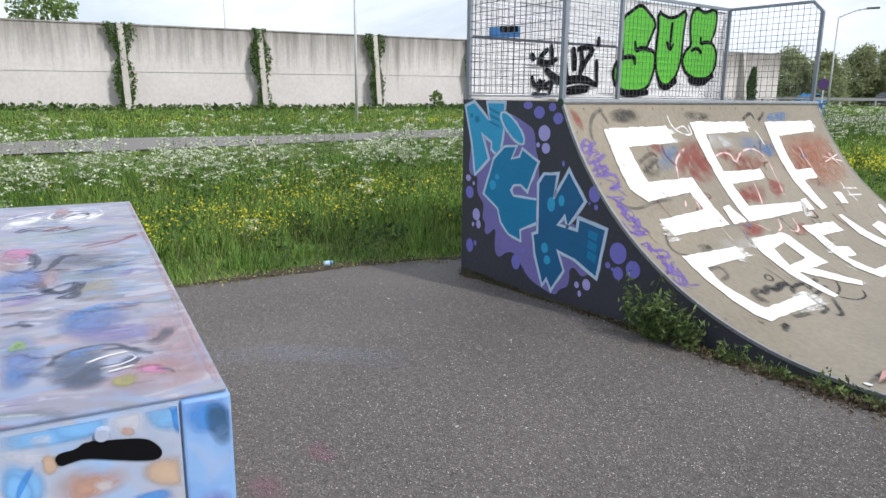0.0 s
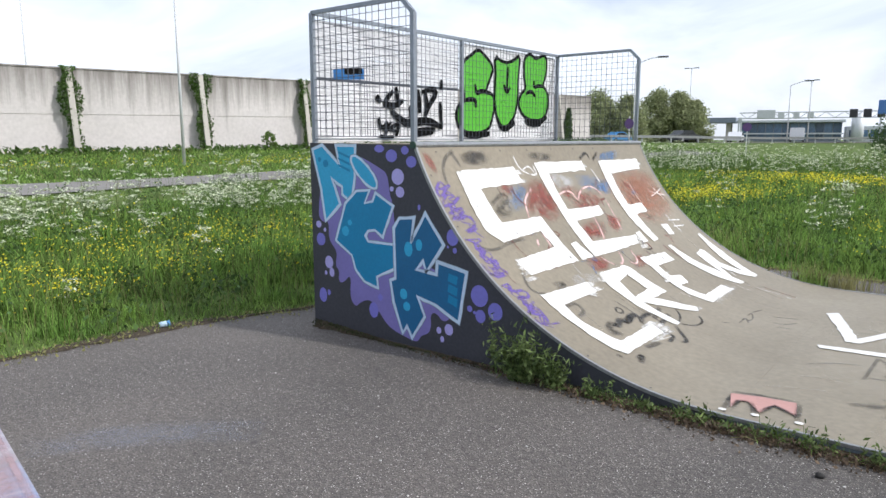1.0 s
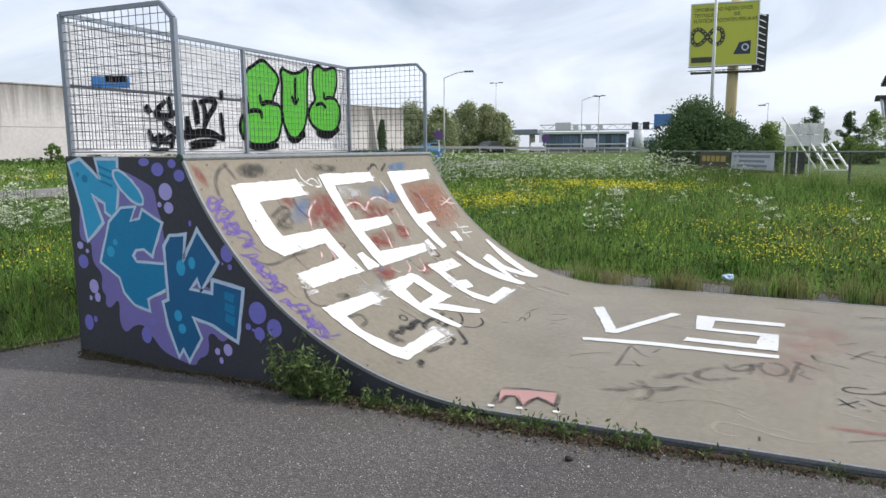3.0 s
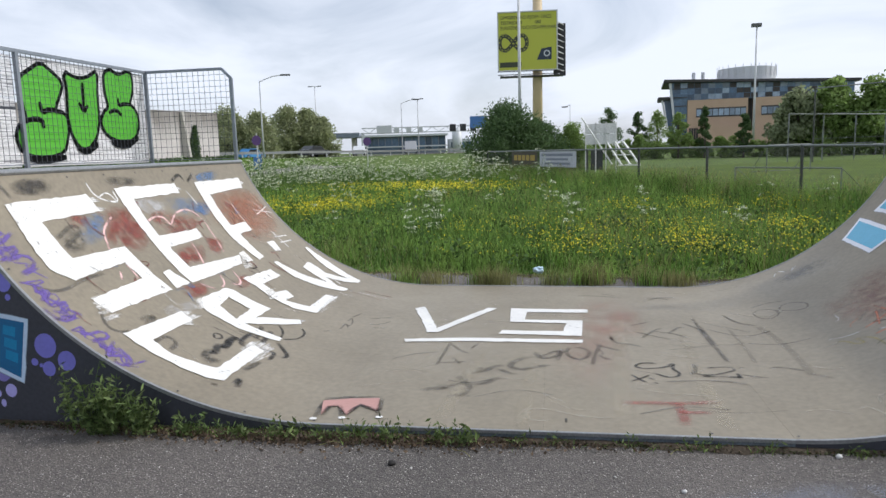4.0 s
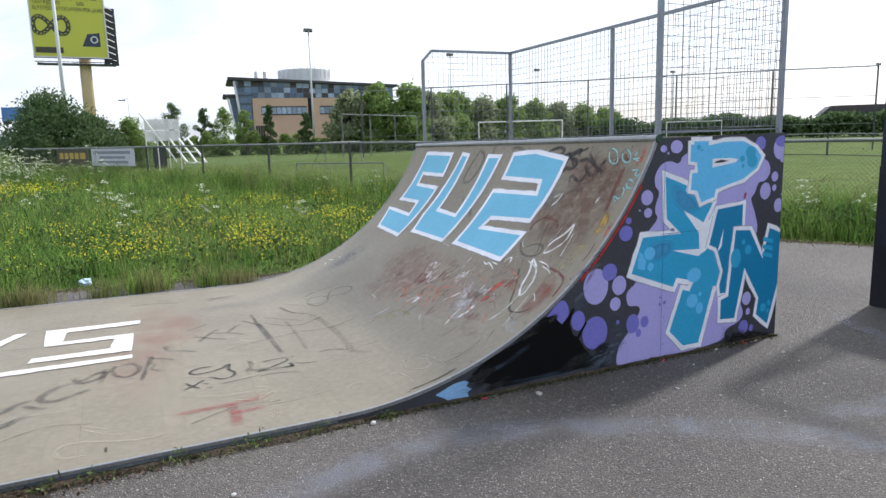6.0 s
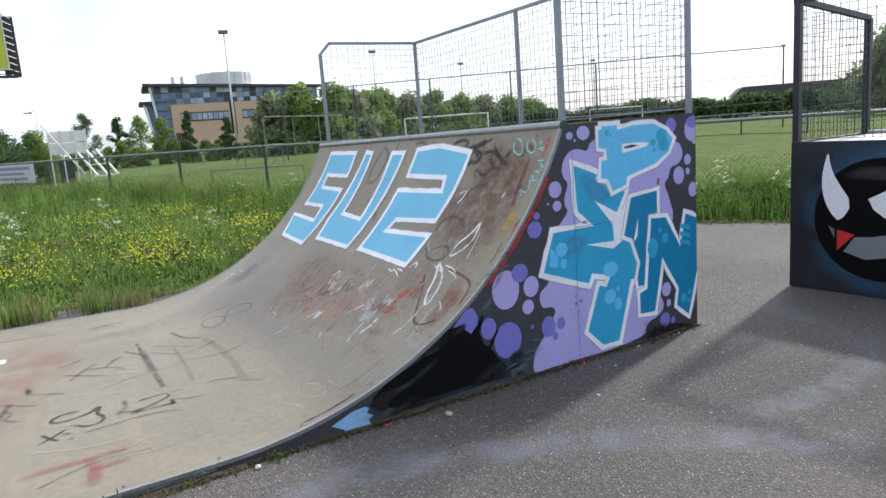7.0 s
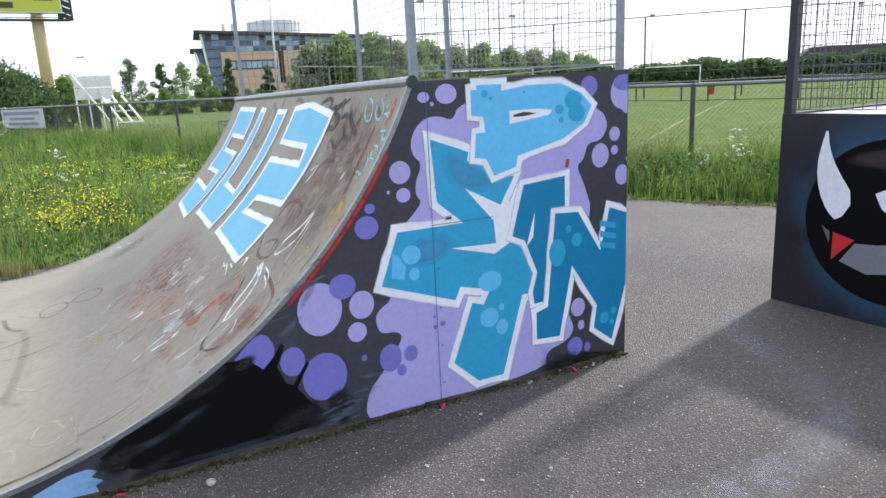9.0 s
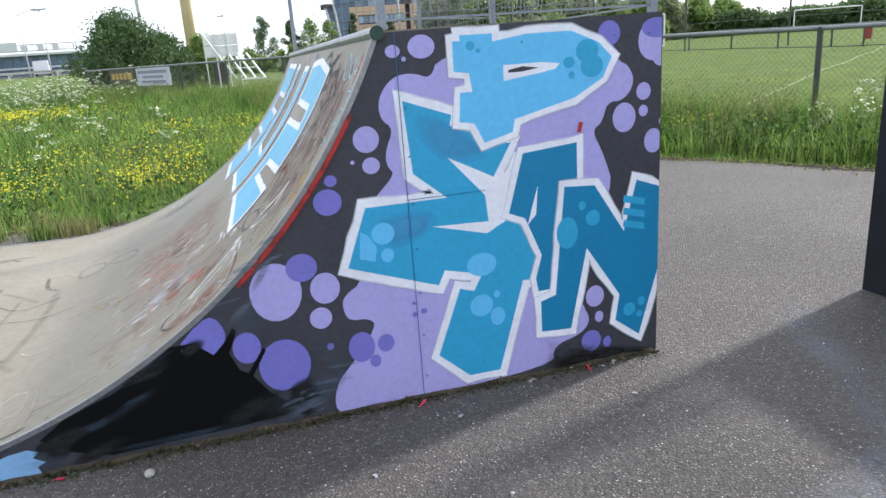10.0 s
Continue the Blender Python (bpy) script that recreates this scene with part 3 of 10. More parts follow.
# ---------------------------------------------------------------- noise barrier
M_IVY = leafy("ivy", (0.05, 0.10, 0.02), (0.09, 0.15, 0.035), 0.8)
BAY = 6.68


def wall_line(y):
    return -33.0 + 0.122 * (y - 8)


def wall_foot(y):
    return 0.78 + 0.012 * y


def wall_head(y):
    return 4.85 + 0.0125 * y


def slab_between(ya, yb, za, zb, thick, bm=None, out=0.0):
    """An upright slab on the barrier's line between two heights given as shares of foot and head."""
    bm = bm or bmesh.new()
    vs = []
    for y in (ya, yb):
        f, h = wall_foot(y) - 0.4, wall_head(y)
        for z in (f + (h - f) * za, f + (h - f) * zb):
            for o in (out, out - thick):
                vs.append(bm.verts.new((wall_line(y) + o, y, z)))
    for q in ((0, 2, 6, 4), (1, 5, 7, 3), (0, 1, 3, 2), (4, 6, 7, 5), (2, 3, 7, 6), (0, 4, 5, 1)):
        bm.faces.new([vs[i] for i in q])
    bmesh.ops.recalc_face_normals(bm, faces=bm.faces[:])
    return bm


def build_barrier():
    wall = thing("noise_barrier_wall", "pale concrete noise barrier, rain-streaked, with ivy on its posts", "wall", kind="structure", at=Matrix())
    rng = np.random.default_rng(4)
    first = -5
    for k in range(first, 8):
        ya, yb = 5.28 + BAY * k, min(5.28 + BAY * (k + 1), 57.4)
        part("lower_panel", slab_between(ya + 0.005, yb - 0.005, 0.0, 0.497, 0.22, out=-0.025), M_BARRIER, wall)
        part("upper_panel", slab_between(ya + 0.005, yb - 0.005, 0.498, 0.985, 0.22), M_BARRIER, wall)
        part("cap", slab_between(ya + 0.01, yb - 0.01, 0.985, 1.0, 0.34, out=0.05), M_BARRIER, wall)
        bm = slab_between(ya - 0.14, ya + 0.14, 0.0, 0.99, 0.3, out=0.28)
        for v in bm.verts:      # the buttress leans back towards the top
            h = (v.co.z - wall_foot(ya)) / 3.9
            if v.co.x > wall_line(ya) + 0.05:
                v.co.x += 0.45 - 0.45 * h
        part("buttress", bm, M_CONCRETE, wall)
        if k < 4:
            n = 1900
            h = rng.uniform(0, 1, n)
            side = rng.choice([-1, 1], n, p=[0.62, 0.38])
            reach = (0.16 + 0.55 * np.abs(np.sin(h * 5 + k * 1.7)) * (0.4 + 0.6 * h)) * rng.uniform(0.2, 1, n)
            y = ya + side * reach + rng.normal(size=n) * 0.05
            x = wall_line(ya) + 0.1 + 0.35 * (1 - h) + rng.uniform(0, 0.22, n)
            z = wall_foot(ya) + h * (wall_head(ya) - wall_foot(ya)) * 1.01
            array_mesh("ivy", leaf_quads(rng, np.stack([x, y, z], 1), 0.13, 0.5), 4, M_IVY, wall, "green ivy climbing the buttress")
    # dark creeper in the last bay
    n = 1400
    h = rng.uniform(0, 1, n)
    y = 53.4 + rng.uniform(-1, 1, n) * 0.85 * (1 - h) ** 0.7 + 0.25 * h
    array_mesh("creeper", leaf_quads(rng, np.stack([wall_line(y) + rng.uniform(0.0, 0.3, n), y, wall_foot(y) + h * 2.9], 1), 0.2, 0.5), 4, M_LEAF_DARK, wall, "dark creeper on the last bay")
    return wall


build_barrier()
rng = np.random.default_rng(12)
n = 5200
y = rng.uniform(-14, 58, n)
x = wall_line(y) + rng.uniform(0.2, 1.7, n)
z = ground_height(x, y) + rng.uniform(0, 0.42, n) * rng.uniform(0.5, 1, n)
tagged(array_mesh("ivy_bed", leaf_quads(rng, np.stack([x, y, z], 1), 0.24, 0.2), 4, M_IVY), "low ivy and weeds along the barrier's foot", "ivy", kind="stuff")
tree("small light green shrub at the barrier's foot", -30.3, 22.3, 1.15, 0.6, M_LEAF_LIGHT, 10, 500, 0.14, 0.05, 31, "bush", trunk=0.03)
tree("leafy tree rising behind the concrete barrier", -56, 6.0, 9.4, 3.0, M_LEAF, 26, 2600, 0.35, 0.2, 41)
tree("leafy tree rising behind the concrete barrier", -56, 0.5, 8.3, 2.6, M_LEAF, 22, 2200, 0.35, 0.2, 42)

# ---------------------------------------------------------------- street furniture
M_GREYPAINT = material("grey_mast_paint", (0.62, 0.63, 0.64), 0.5, 0.0, (0.50, 0.50, 0.51), 3, 0.5, 40, 0.1, 0.05)
M_LAMPGLASS = material("lamp_housing", (0.14, 0.14, 0.14), 0.5, 0.1, bump=0)
M_BLUE_SIGN = material("blue_sign", (0.07, 0.19, 0.46), 0.4, 0.0, scale=3, amount=0.2, bump=0)
M_DARKMETAL = material("dark_metal", (0.045, 0.045, 0.05), 0.5, 0.3, scale=8, bump=0.05)


def street_lamp(x, y, height, arm, turn=0.0, thick=0.07, double=False, base=None):
    lamp = thing("street_lamp", "tall grey steel street lamp with a curved arm" if not double else "tall grey steel mast with a twin lamp head", "street lamp", "street lamps", at=pose(x, y, height_at(x, y) - 0.05 if base is None else base, 0, 0, turn))
    part("mast", bar((0, 0, 0), (0, 0, height), thick, sides=8, r2=thick * 0.55), M_GREYPAINT, lamp, smooth=True)
    if double:
        part("arm", bar((-arm, 0, height), (arm, 0, height), thick * 0.5, sides=6), M_GREYPAINT, lamp)
        for s in (-1, 1):
            part("lamp_head", box(s * arm - 0.35, -0.14, height - 0.06, s * arm + 0.35, 0.14, height + 0.08, 0.03), M_LAMPGLASS, lamp)
    elif arm:
        bm = bmesh.new()
        last = Vector((0, 0, height))
        for k in range(1, 7):
            f = k / 6
            q = Vector((arm * f, 0, height + 0.28 * arm * math.sin(f * math.pi / 2)))
            bar(last, q, thick * 0.55, bm, 6)
            last = q
        part("arm", bm, M_GREYPAINT, lamp, smooth=True)
        part("lamp_head", box(last.x - 0.1, -0.13, last.z - 0.06, last.x + 0.85, 0.13, last.z + 0.1, 0.04), M_LAMPGLASS, lamp)
    return lamp


street_lamp(-23.3, 12.4, 8.2, 0.0, base=0.42)
street_lamp(-43.2, 14.4, 9.5, 0.0)
street_lamp(-24.1, 60.8, 7.4, 2.1, 15, 0.09)
street_lamp(-35.5, 110.0, 11.8, 0.8, 0, 0.12, True)
street_lamp(-19.5, 104.0, 8.0, 2.0, 10, 0.1)
street_lamp(-17.0, 104.6, 8.6, 0.6, 0, 0.1, True)
street_lamp(6.6, 106.5, 7.9, -1.2, 0, 0.09)
street_lamp(1.5, 44.45, 13.6, 0.0, 0, 0.13)

GUARD_Y = np.arange(26.0, 150.0, 4.0)


def guard_rail():
    g = thing("guard_rail", "galvanised steel guard rail along the motorway", "guard rail", at=Matrix())
    for ya, yb in zip(GUARD_Y, GUARD_Y[1:]):
        xa, xb = float(bank_edge(ya)) - 2.6, float(bank_edge(yb)) - 2.6
        za, zb = height_at(xa, ya), height_at(xb, yb)
        part("post", box(xa - 0.06, ya - 0.05, za - 0.1, xa + 0.06, ya + 0.05, za + 0.72), M_GREYPAINT, g)
        part("beam", square_bar((xa, ya, za + 0.62), (xb, yb, zb + 0.62), 0.26), M_EDGE, g)


guard_rail()

M_BILL = material("yellow_green_poster", (0.50, 0.52, 0.055), 0.5, 0.0, (0.46, 0.49, 0.05), 0.4, 0.5, 6, 0.03, 0)
M_PRINT = material("dark_print", (0.05, 0.055, 0.03), 0.5, bump=0)
M_MAST = material("yellow_mast", (0.60, 0.47, 0.28), 0.45, 0.0, (0.52, 0.41, 0.25), 1, 0.5, 10, 0.05, 0.03)
M_NAVY = material("navy_print", (0.02, 0.035, 0.07), 0.4, bump=0)
M_PALE = material("pale_print", (0.6, 0.62, 0.65), 0.5, bump=0)


def lettering(text, size, mat, parent, m, name="lettering", thin=0.01):
    """Raised letters in the built-in font, as a mesh; m puts their plane in the parent's space."""
    cu = bpy.data.curves.new(name, 'FONT')
    cu.body, cu.size, cu.extrude = text, size, thin
    tmp = bpy.data.objects.new(name, cu)
    scene.collection.objects.link(tmp)
    me = bpy.data.meshes.new_from_object(tmp.evaluated_get(bpy.context.evaluated_depsgraph_get()))
    bpy.data.objects.remove(tmp)
    me.materials.clear()
    me.materials.append(mat)
    me.transform(m)
    ob = new(name, me)
    ob.parent = parent
    return ob


def ring_band(cx, cz, r0, r1, y, bm, steps=28, squash=1.0):
    a = []
    for k in range(steps):
        g = 2 * math.pi * k / steps
        a.append([bm.verts.new((cx + r * math.cos(g), y, cz + r * squash * math.sin(g))) for r in (r0, r1)])
    for k in range(steps):
        p, q = a[k], a[(k + 1) % steps]
        bm.faces.new((p[0], p[1], q[1], q[0]))
    return bm


def billboard():
    b = thing("billboard", "yellow-green advertising billboard on a thick yellow mast", "billboard", at=pose(1.2, 96.5, -1.6, 0, 0, 4))
    part("mast", bar((0.6, 0.9, 1.6), (0.75, 0.9, 23.6), 0.72, sides=20, r2=0.66), M_MAST, b, smooth=True)
    part("poster_panel", box(-4.75, -0.2, 14.0, 3.3, 0.2, 21.8, 0.03), M_BILL, b)
    for z0, z1, x0, x1 in ((13.85, 14.0, -4.9, 3.45), (21.8, 21.95, -4.9, 3.45)):
        part("panel_frame", box(x0, -0.28, z0, x1, 0.3, z1), M_GREYPAINT, b)
    part("panel_frame", box(3.3, -0.28, 14.0, 3.45, 0.3, 21.8), M_GREYPAINT, b)
    part("panel_frame", box(-4.9, -0.28, 14.0, -4.75, 0.3, 21.8), M_GREYPAINT, b)
    # second face behind, seen edge on, with its catwalk
    part("rear_panel", box(3.0, 1.6, 13.2, 4.7, 2.0, 20.4, 0.02), M_DARKMETAL, b)
    for k in range(9):
        part("brace", square_bar((3.5, 0.3, 14.0 + k * 0.8), (4.4, 1.6, 13.8 + k * 0.8), 0.1), M_GREYPAINT, b)
    for z in (13.3, 13.75):
        part("catwalk_rail", square_bar((-4.9, -0.9, z), (4.0, -0.9, z), 0.09), M_DARKMETAL, b)
    part("catwalk", box(-4.6, -1.0, 13.0, 4.2, 0.9, 13.14), M_DARKMETAL, b)
    for k in range(5):
        part("flood_arm", square_bar((-4.4 + k * 2, -0.9, 13.2), (-4.6 + k * 2, -2.0, 13.1), 0.09), M_GREYPAINT, b)
    face = Matrix.Rotation(radians(90), 4, 'X')
    for text, x, z in (("OMGEREKEND RIJDEN ONZE", -4.45, 20.9), ("TESTRIJDERS", -4.45, 20.2), ("000", 0.35, 20.2), ("ELFSTEDENTOCHTEN PER JAAR.", -4.45, 19.5)):
        lettering(text, 0.66, M_PRINT, b, Matrix.Translation((x, -0.215, z)) @ face @ Matrix.Diagonal((0.82, 1, 1, 1)))
    # a road that runs in a figure of eight, with a dashed middle line
    loop = [(1.9 * math.cos(g) / (1 + 0.55 * math.sin(g) ** 2), 2.5 * math.sin(g) * math.cos(g) / (1 + 0.55 * math.sin(g) ** 2)) for g in np.linspace(0, 2 * math.pi, 73)]

    def strip(wide, y, dash):
        bm = bmesh.new()
        for k, ((xa, za), (xb, zb)) in enumerate(zip(loop, loop[1:])):
            if dash and k % 3:
                continue
            n = Vector((za - zb, xb - xa)).normalized() * wide
            bm.faces.new([bm.verts.new((-2.7 + px, y - 0.0002 * k, 17.7 + pz)) for px, pz in ((xa + n.x, za + n.y), (xb + n.x, zb + n.y), (xb - n.x, zb - n.y), (xa - n.x, za - n.y))])
        return bm
    part("loop_emblem", strip(0.27, -0.215, False), M_PRINT, b)
    part("loop_dashes", strip(0.06, -0.25, True), M_BILL, b)
    bm = bmesh.new()
    bm.faces.new([bm.verts.new((x, -0.216, z)) for x, z in ((0.55, 15.3), (2.6, 15.3), (2.6, 17.0), (1.2, 16.8))])
    part("emblem_field", bm, M_NAVY, b)
    part("round_emblem", ring_band(1.95, 16.15, 0.28, 0.45, -0.23, bmesh.new()), M_PALE, b)
    part("web_bar", box(-4.6, -0.22, 14.4, -1.6, -0.205, 15.1), M_PRINT, b)


billboard()

M_ASPHALT_CAR = material("car_glass", (0.02, 0.025, 0.03), 0.15, bump=0)
M_TYRE = material("tyre", (0.02, 0.02, 0.02), 0.9, bump=0.1)


def car(x, y, turn, length, width, height, paint, label, van=False):
    m = material("car_paint", paint, 0.3, 0.1, tuple(c * 0.85 for c in paint), 1.0, 0.4, 10, 0.03, 0)
    c = thing("van" if van else "car", label, "vehicle", at=pose(x, y, height_at(x, y) + 0.08, 0, 0, turn))
    L, h = length / 2, height
    if van:
        side = [(-L, 0.3), (-L, h), (L * 0.45, h), (L * 0.72, h * 0.62), (L, h * 0.5), (L, 0.3)]
        glass = [(L * 0.18, h * 0.64), (L * 0.22, h * 0.88), (L * 0.44, h * 0.88), (L * 0.62, h * 0.64)]
    else:
        side = [(-L, 0.28), (-L, h * 0.62), (-L * 0.72, h * 0.68), (-L * 0.45, h), (L * 0.2, h), (L * 0.5, h * 0.66), (L * 0.97, h * 0.55), (L, 0.28)]
        glass = [(-L * 0.6, h * 0.68), (-L * 0.42, h * 0.93), (L * 0.17, h * 0.93), (L * 0.4, h * 0.68)]
    bm = plate([(px, -width / 2, pz) for px, pz in side], width)
    bmesh.ops.bevel(bm, geom=bm.edges[:], offset=0.07, segments=2, affect='EDGES')
    part("body", bm, m, c)
    for s in (-1, 1):
        part("side_window", plate([(px, s * (width / 2 + 0.004) - 0.004, pz) for px, pz in glass], 0.008), M_ASPHALT_CAR, c)
        for wx in (-L * 0.62, L * 0.62):
            w = part("wheel", bar((wx, s * (width / 2 - 0.18), 0.31), (wx, s * (width / 2 + 0.01), 0.31), 0.31, sides=16), M_TYRE, c)
            part("rim", bar((wx, s * (width / 2), 0.31), (wx, s * (width / 2 + 0.02), 0.31), 0.19, sides=12), M_EDGE, w)
    return c


car(-19.8, 112, 100, 5.0, 1.9, 2.1, (0.75, 0.76, 0.78), "white delivery van on the motorway", True)
car(-26.4, 82, 68, 4.3, 1.8, 1.45, (0.03, 0.035, 0.04), "dark car on the motorway")
car(-24.5, 97, 98, 4.2, 1.75, 1.45, (0.7, 0.71, 0.72), "small white car on the motorway")
car(-39.5, 92, 68, 4.3, 1.8, 1.5, (0.07, 0.26, 0.55), "blue car on the motorway")

M_TRUSS = material("white_truss", (0.6, 0.61, 0.63), 0.5, 0.2, scale=4, amount=0.3, bump=0)


def gantry():
    g = thing("sign_gantry", "white steel truss gantry with dark matrix signs over the motorway", "gantry", at=pose(-36.2, 141, -1.85, 0, 0, 11))
    for z in (7.4, 8.5):
        part("chord", square_bar((0, 0, z), (24, 0, z), 0.2), M_TRUSS, g)
    for k in range(16):
        part("diagonal", square_bar((k * 1.5, 0, 7.4 if k % 2 else 8.5), (k * 1.5 + 1.5, 0, 8.5 if k % 2 else 7.4), 0.12), M_TRUSS, g)
    for x in (0, 0.9):
        part("leg", square_bar((x - 0.4 * (x > 0), 0, 2.5), (x * 0.4, 0, 7.6), 0.3), M_TRUSS, g)
    part("leg", square_bar((23.8, 0, 2.5), (23.8, 0, 8.4), 0.3), M_TRUSS, g)
    for x, w, mat, hh in ((3.3, 3.2, M_GREYPAINT, 1.6), (7.0, 1.1, M_GREYPAINT, 1.2), (9.6, 1.1, M_GREYPAINT, 1.2), (12.0, 1.1, M_GREYPAINT, 1.2), (18.9, 1.3, M_DARKMETAL, 1.5), (21.1, 1.3, M_DARKMETAL, 1.5), (23.3, 1.3, M_DARKMETAL, 1.5)):
        part("matrix_sign", box(x - 0.1, -0.35, 7.4, x + w - 0.1, -0.12, 7.4 + hh, 0.04), mat, g)


gantry()
M_GLASS_BLUE = material("office_glass", (0.075, 0.13, 0.22), 0.12, 0.0, (0.10, 0.15, 0.20), 0.3, 0.6, 2, 0.2, 0, vary=0.5)
M_CLAD_DARK = material("slate_cladding", (0.20, 0.23, 0.28), 0.5, 0.1, scale=0.5, amount=0.3, bump=0)
M_CLAD = material("white_cladding", (0.62, 0.64, 0.66), 0.5, 0.1, scale=0.5, amount=0.3, bump=0)


def showroom():
    s = thing("showroom_building", "low glass-fronted showroom with a pale roof edge", "building", at=pose(-40.2, 157, -2.1, 0, 0, 12))
    part("wall", box(0, 1.0, 2.5, 19.5, 14, 7.2), M_CLAD_DARK, s)
    part("roof", box(-0.6, -0.6, 7.2, 20, 14.4, 7.7, 0.05), M_CLAD, s)
    for k in range(12):
        part("window", box(0.3 + k * 1.6, 0.86, 3.6, 1.75 + k * 1.6, 0.99, 7.0), M_GLASS_BLUE, s)
    part("balcony_rail", box(-0.2, 0.2, 4.7, 19.8, 0.4, 5.0), M_CLAD, s)
    v = thing("flyover", "grey concrete flyover beside the motorway", "bridge", at=pose(-59, 150, -2.1, 0, 0, 12))
    # the concrete deck's shadow is put into a dark slate colour
    part("deck", box(0, 0, 7.2, 19, 9, 8.3), M_CLAD_DARK, v)
    for k in range(3):
        part("pier", box(2 + k * 7.5, 2, 2, 3 + k * 7.5, 7, 7.2), M_CONCRETE, v)
    w = thing("white_office", "distant pale low office block with a dark window band", "building", at=pose(-21.3, 168, -2.1, 0, 0, 12))
    part("wall", box(0, 0, 2.5, 16, 8, 6.4), M_CLAD, w)
    for k in range(8):
        part("window", box(0.5 + k * 1.95, -0.1, 4.2, 2.0 + k * 1.95, -0.003, 5.6), M_GLASS_BLUE, w)
    c = thing("silo", "pale cylindrical tank beside the office", "tank", at=pose(-18.8, 164, -2.1))
    part("body", bar((0, 0, 2.5), (0, 0, 9.0), 1.2, sides=16), M_CLAD, c, smooth=True)


showroom()


def sign_on_post(x, y, top, plates, label):
    z = height_at(x, y)
    s = thing("road_sign", label, "road sign", at=pose(x, y, z, 0, 0, 0))
    part("post", bar((0, 0, -0.1), (0, 0, top), 0.04, sides=8), M_GREYPAINT, s)
    for kind, zc, w, h in plates:
        if kind == "round":
            part("sign_plate", bar((0, -0.06, zc), (0, -0.045, zc), w / 2, sides=24), M_NO_STOP, s)
        else:
            part("sign_plate", box(-w / 2, -0.06, zc - h / 2, w / 2, -0.045, zc + h / 2, 0.004), M_BLUE_SIGN, s)
    return s


M_NO_STOP = material("purple_blue_sign", (0.09, 0.06, 0.22), 0.4, 0.0, (0.25, 0.03, 0.05), 2, 0.3, bump=0)
sign_on_post(-14.6, 37.7, 2.6, (("round", 2.15, 0.62, 0), ("box", 0.75, 0.55, 0.75)), "round no-stopping sign above a blue plate on a grey post")
sign_on_post(-12.0, 54.5, 2.6, (("round", 2.3, 0.7, 0),), "round road sign on a thin grey post")
s = thing("road_sign", "large blue direction sign beside the motorway", "road sign", at=pose(-8.7, 116, -1.8))
part("post", box(-0.15, 0, 2.4, 0.15, 0.2, 7.2), M_GREYPAINT, s)
part("sign_plate", box(-1.4, -0.1, 7.0, 1.6, 0, 9.0, 0.03), M_BLUE_SIGN, s)

# ---------------------------------------------------------------- trees beyond the road
for k, (x, y, h, w) in enumerate(((-44.5, 95, 7.2, 3.6), (-40.5, 97, 7.0, 3.0), (-39.6, 107, 8.3, 3.2), (-36.8, 109, 7.9, 3.0), (-34.6, 110, 6.6, 2.6))):
    tree("round leafy willow beside the motorway", x, y, h, w, M_WILLOW, 48, 9000, 0.36, 0.04, 60 + k, trunk=0.2, group="roadside trees", puff=1.35)
tree("dense dark green broad bush behind the fence", 1.0, 38.5, 3.9, 2.75, M_LEAF_DARK, 80, 26000, 0.14, 0.03, 71, "bush", trunk=0.08)
tree("dense dark green broad bush behind the fence", 2.8, 39.5, 3.0, 1.8, M_LEAF_DARK, 44, 13000, 0.14, 0.03, 73, "bush", trunk=0.07)
tree("smaller round green bush behind the fence", 4.85, 40.5, 2.85, 1.25, M_LEAF, 34, 8500, 0.13, 0.03, 72, "bush", trunk=0.06)
for k, (x, y, h, w, mt, pt) in enumerate(((9.9, 76.3, 5.8, 1.7, M_LEAF_DARK, 0.2), (12.5, 71, 5.0, 1.45, M_LEAF_DARK, 0.6), (14.4, 70.7, 5.0, 1.8, M_LEAF, 0.5), (15.6, 65.5, 4.5, 1.3, M_LEAF, 0.3), (17.9, 65, 5.0, 0.95, M_LEAF_DARK, 0.4), (21.2, 64.3, 4.2, 0.9, M_LEAF_DARK, 0.4))):
    tree("slender young tree in front of the office", x, y, h, w, mt, 34, 3600, 0.17, 0.14, 80 + k, trunk=0.08, pointed=pt, group="young trees")
for k in range(13):
    x, y = 6.5 + k * 1.45, 68 - k * 0.25
    tree("low green hedge bush beyond the pitch", x, y, 2.0 + 0.5 * math.sin(k * 2.1), 1.2, M_LEAF, 12, 1300, 0.24, 0.03, 100 + k, "bush", trunk=0.04, group="hedge bushes")
for k, (x, y, h, w) in enumerate(((25.4, 63.2, 5.8, 2.9), (27.9, 62.3, 6.6, 2.8), (31.0, 61, 6.4, 2.7), (33.8, 62.5, 5.8, 2.7), (37, 66, 6.0, 3.0), (41, 71, 6.4, 3.2), (45, 72, 5.8, 3.2), (49.5, 73, 6.0, 3.3), (54, 74, 5.4, 3.3), (58.5, 75, 5.2, 3.3), (63, 75.5, 4.9, 3.2), (67.5, 76, 4.4, 3.2))):
    tree("full green tree behind the football pitch", x, y, h, w, M_LEAF if k % 3 else M_LEAF_GREY, 44, 7000, 0.36, 0.04, 120 + k, trunk=0.16, group="trees behind the pitch")
rng = np.random.default_rng(9)
n = 30000
f = rng.uniform(0, 1, n)
x, y = 62 + 40 * f, 78 - 46 * f
h = 2.7 + 0.35 * np.sin(f * 60) + 0.25 * np.sin(f * 23)
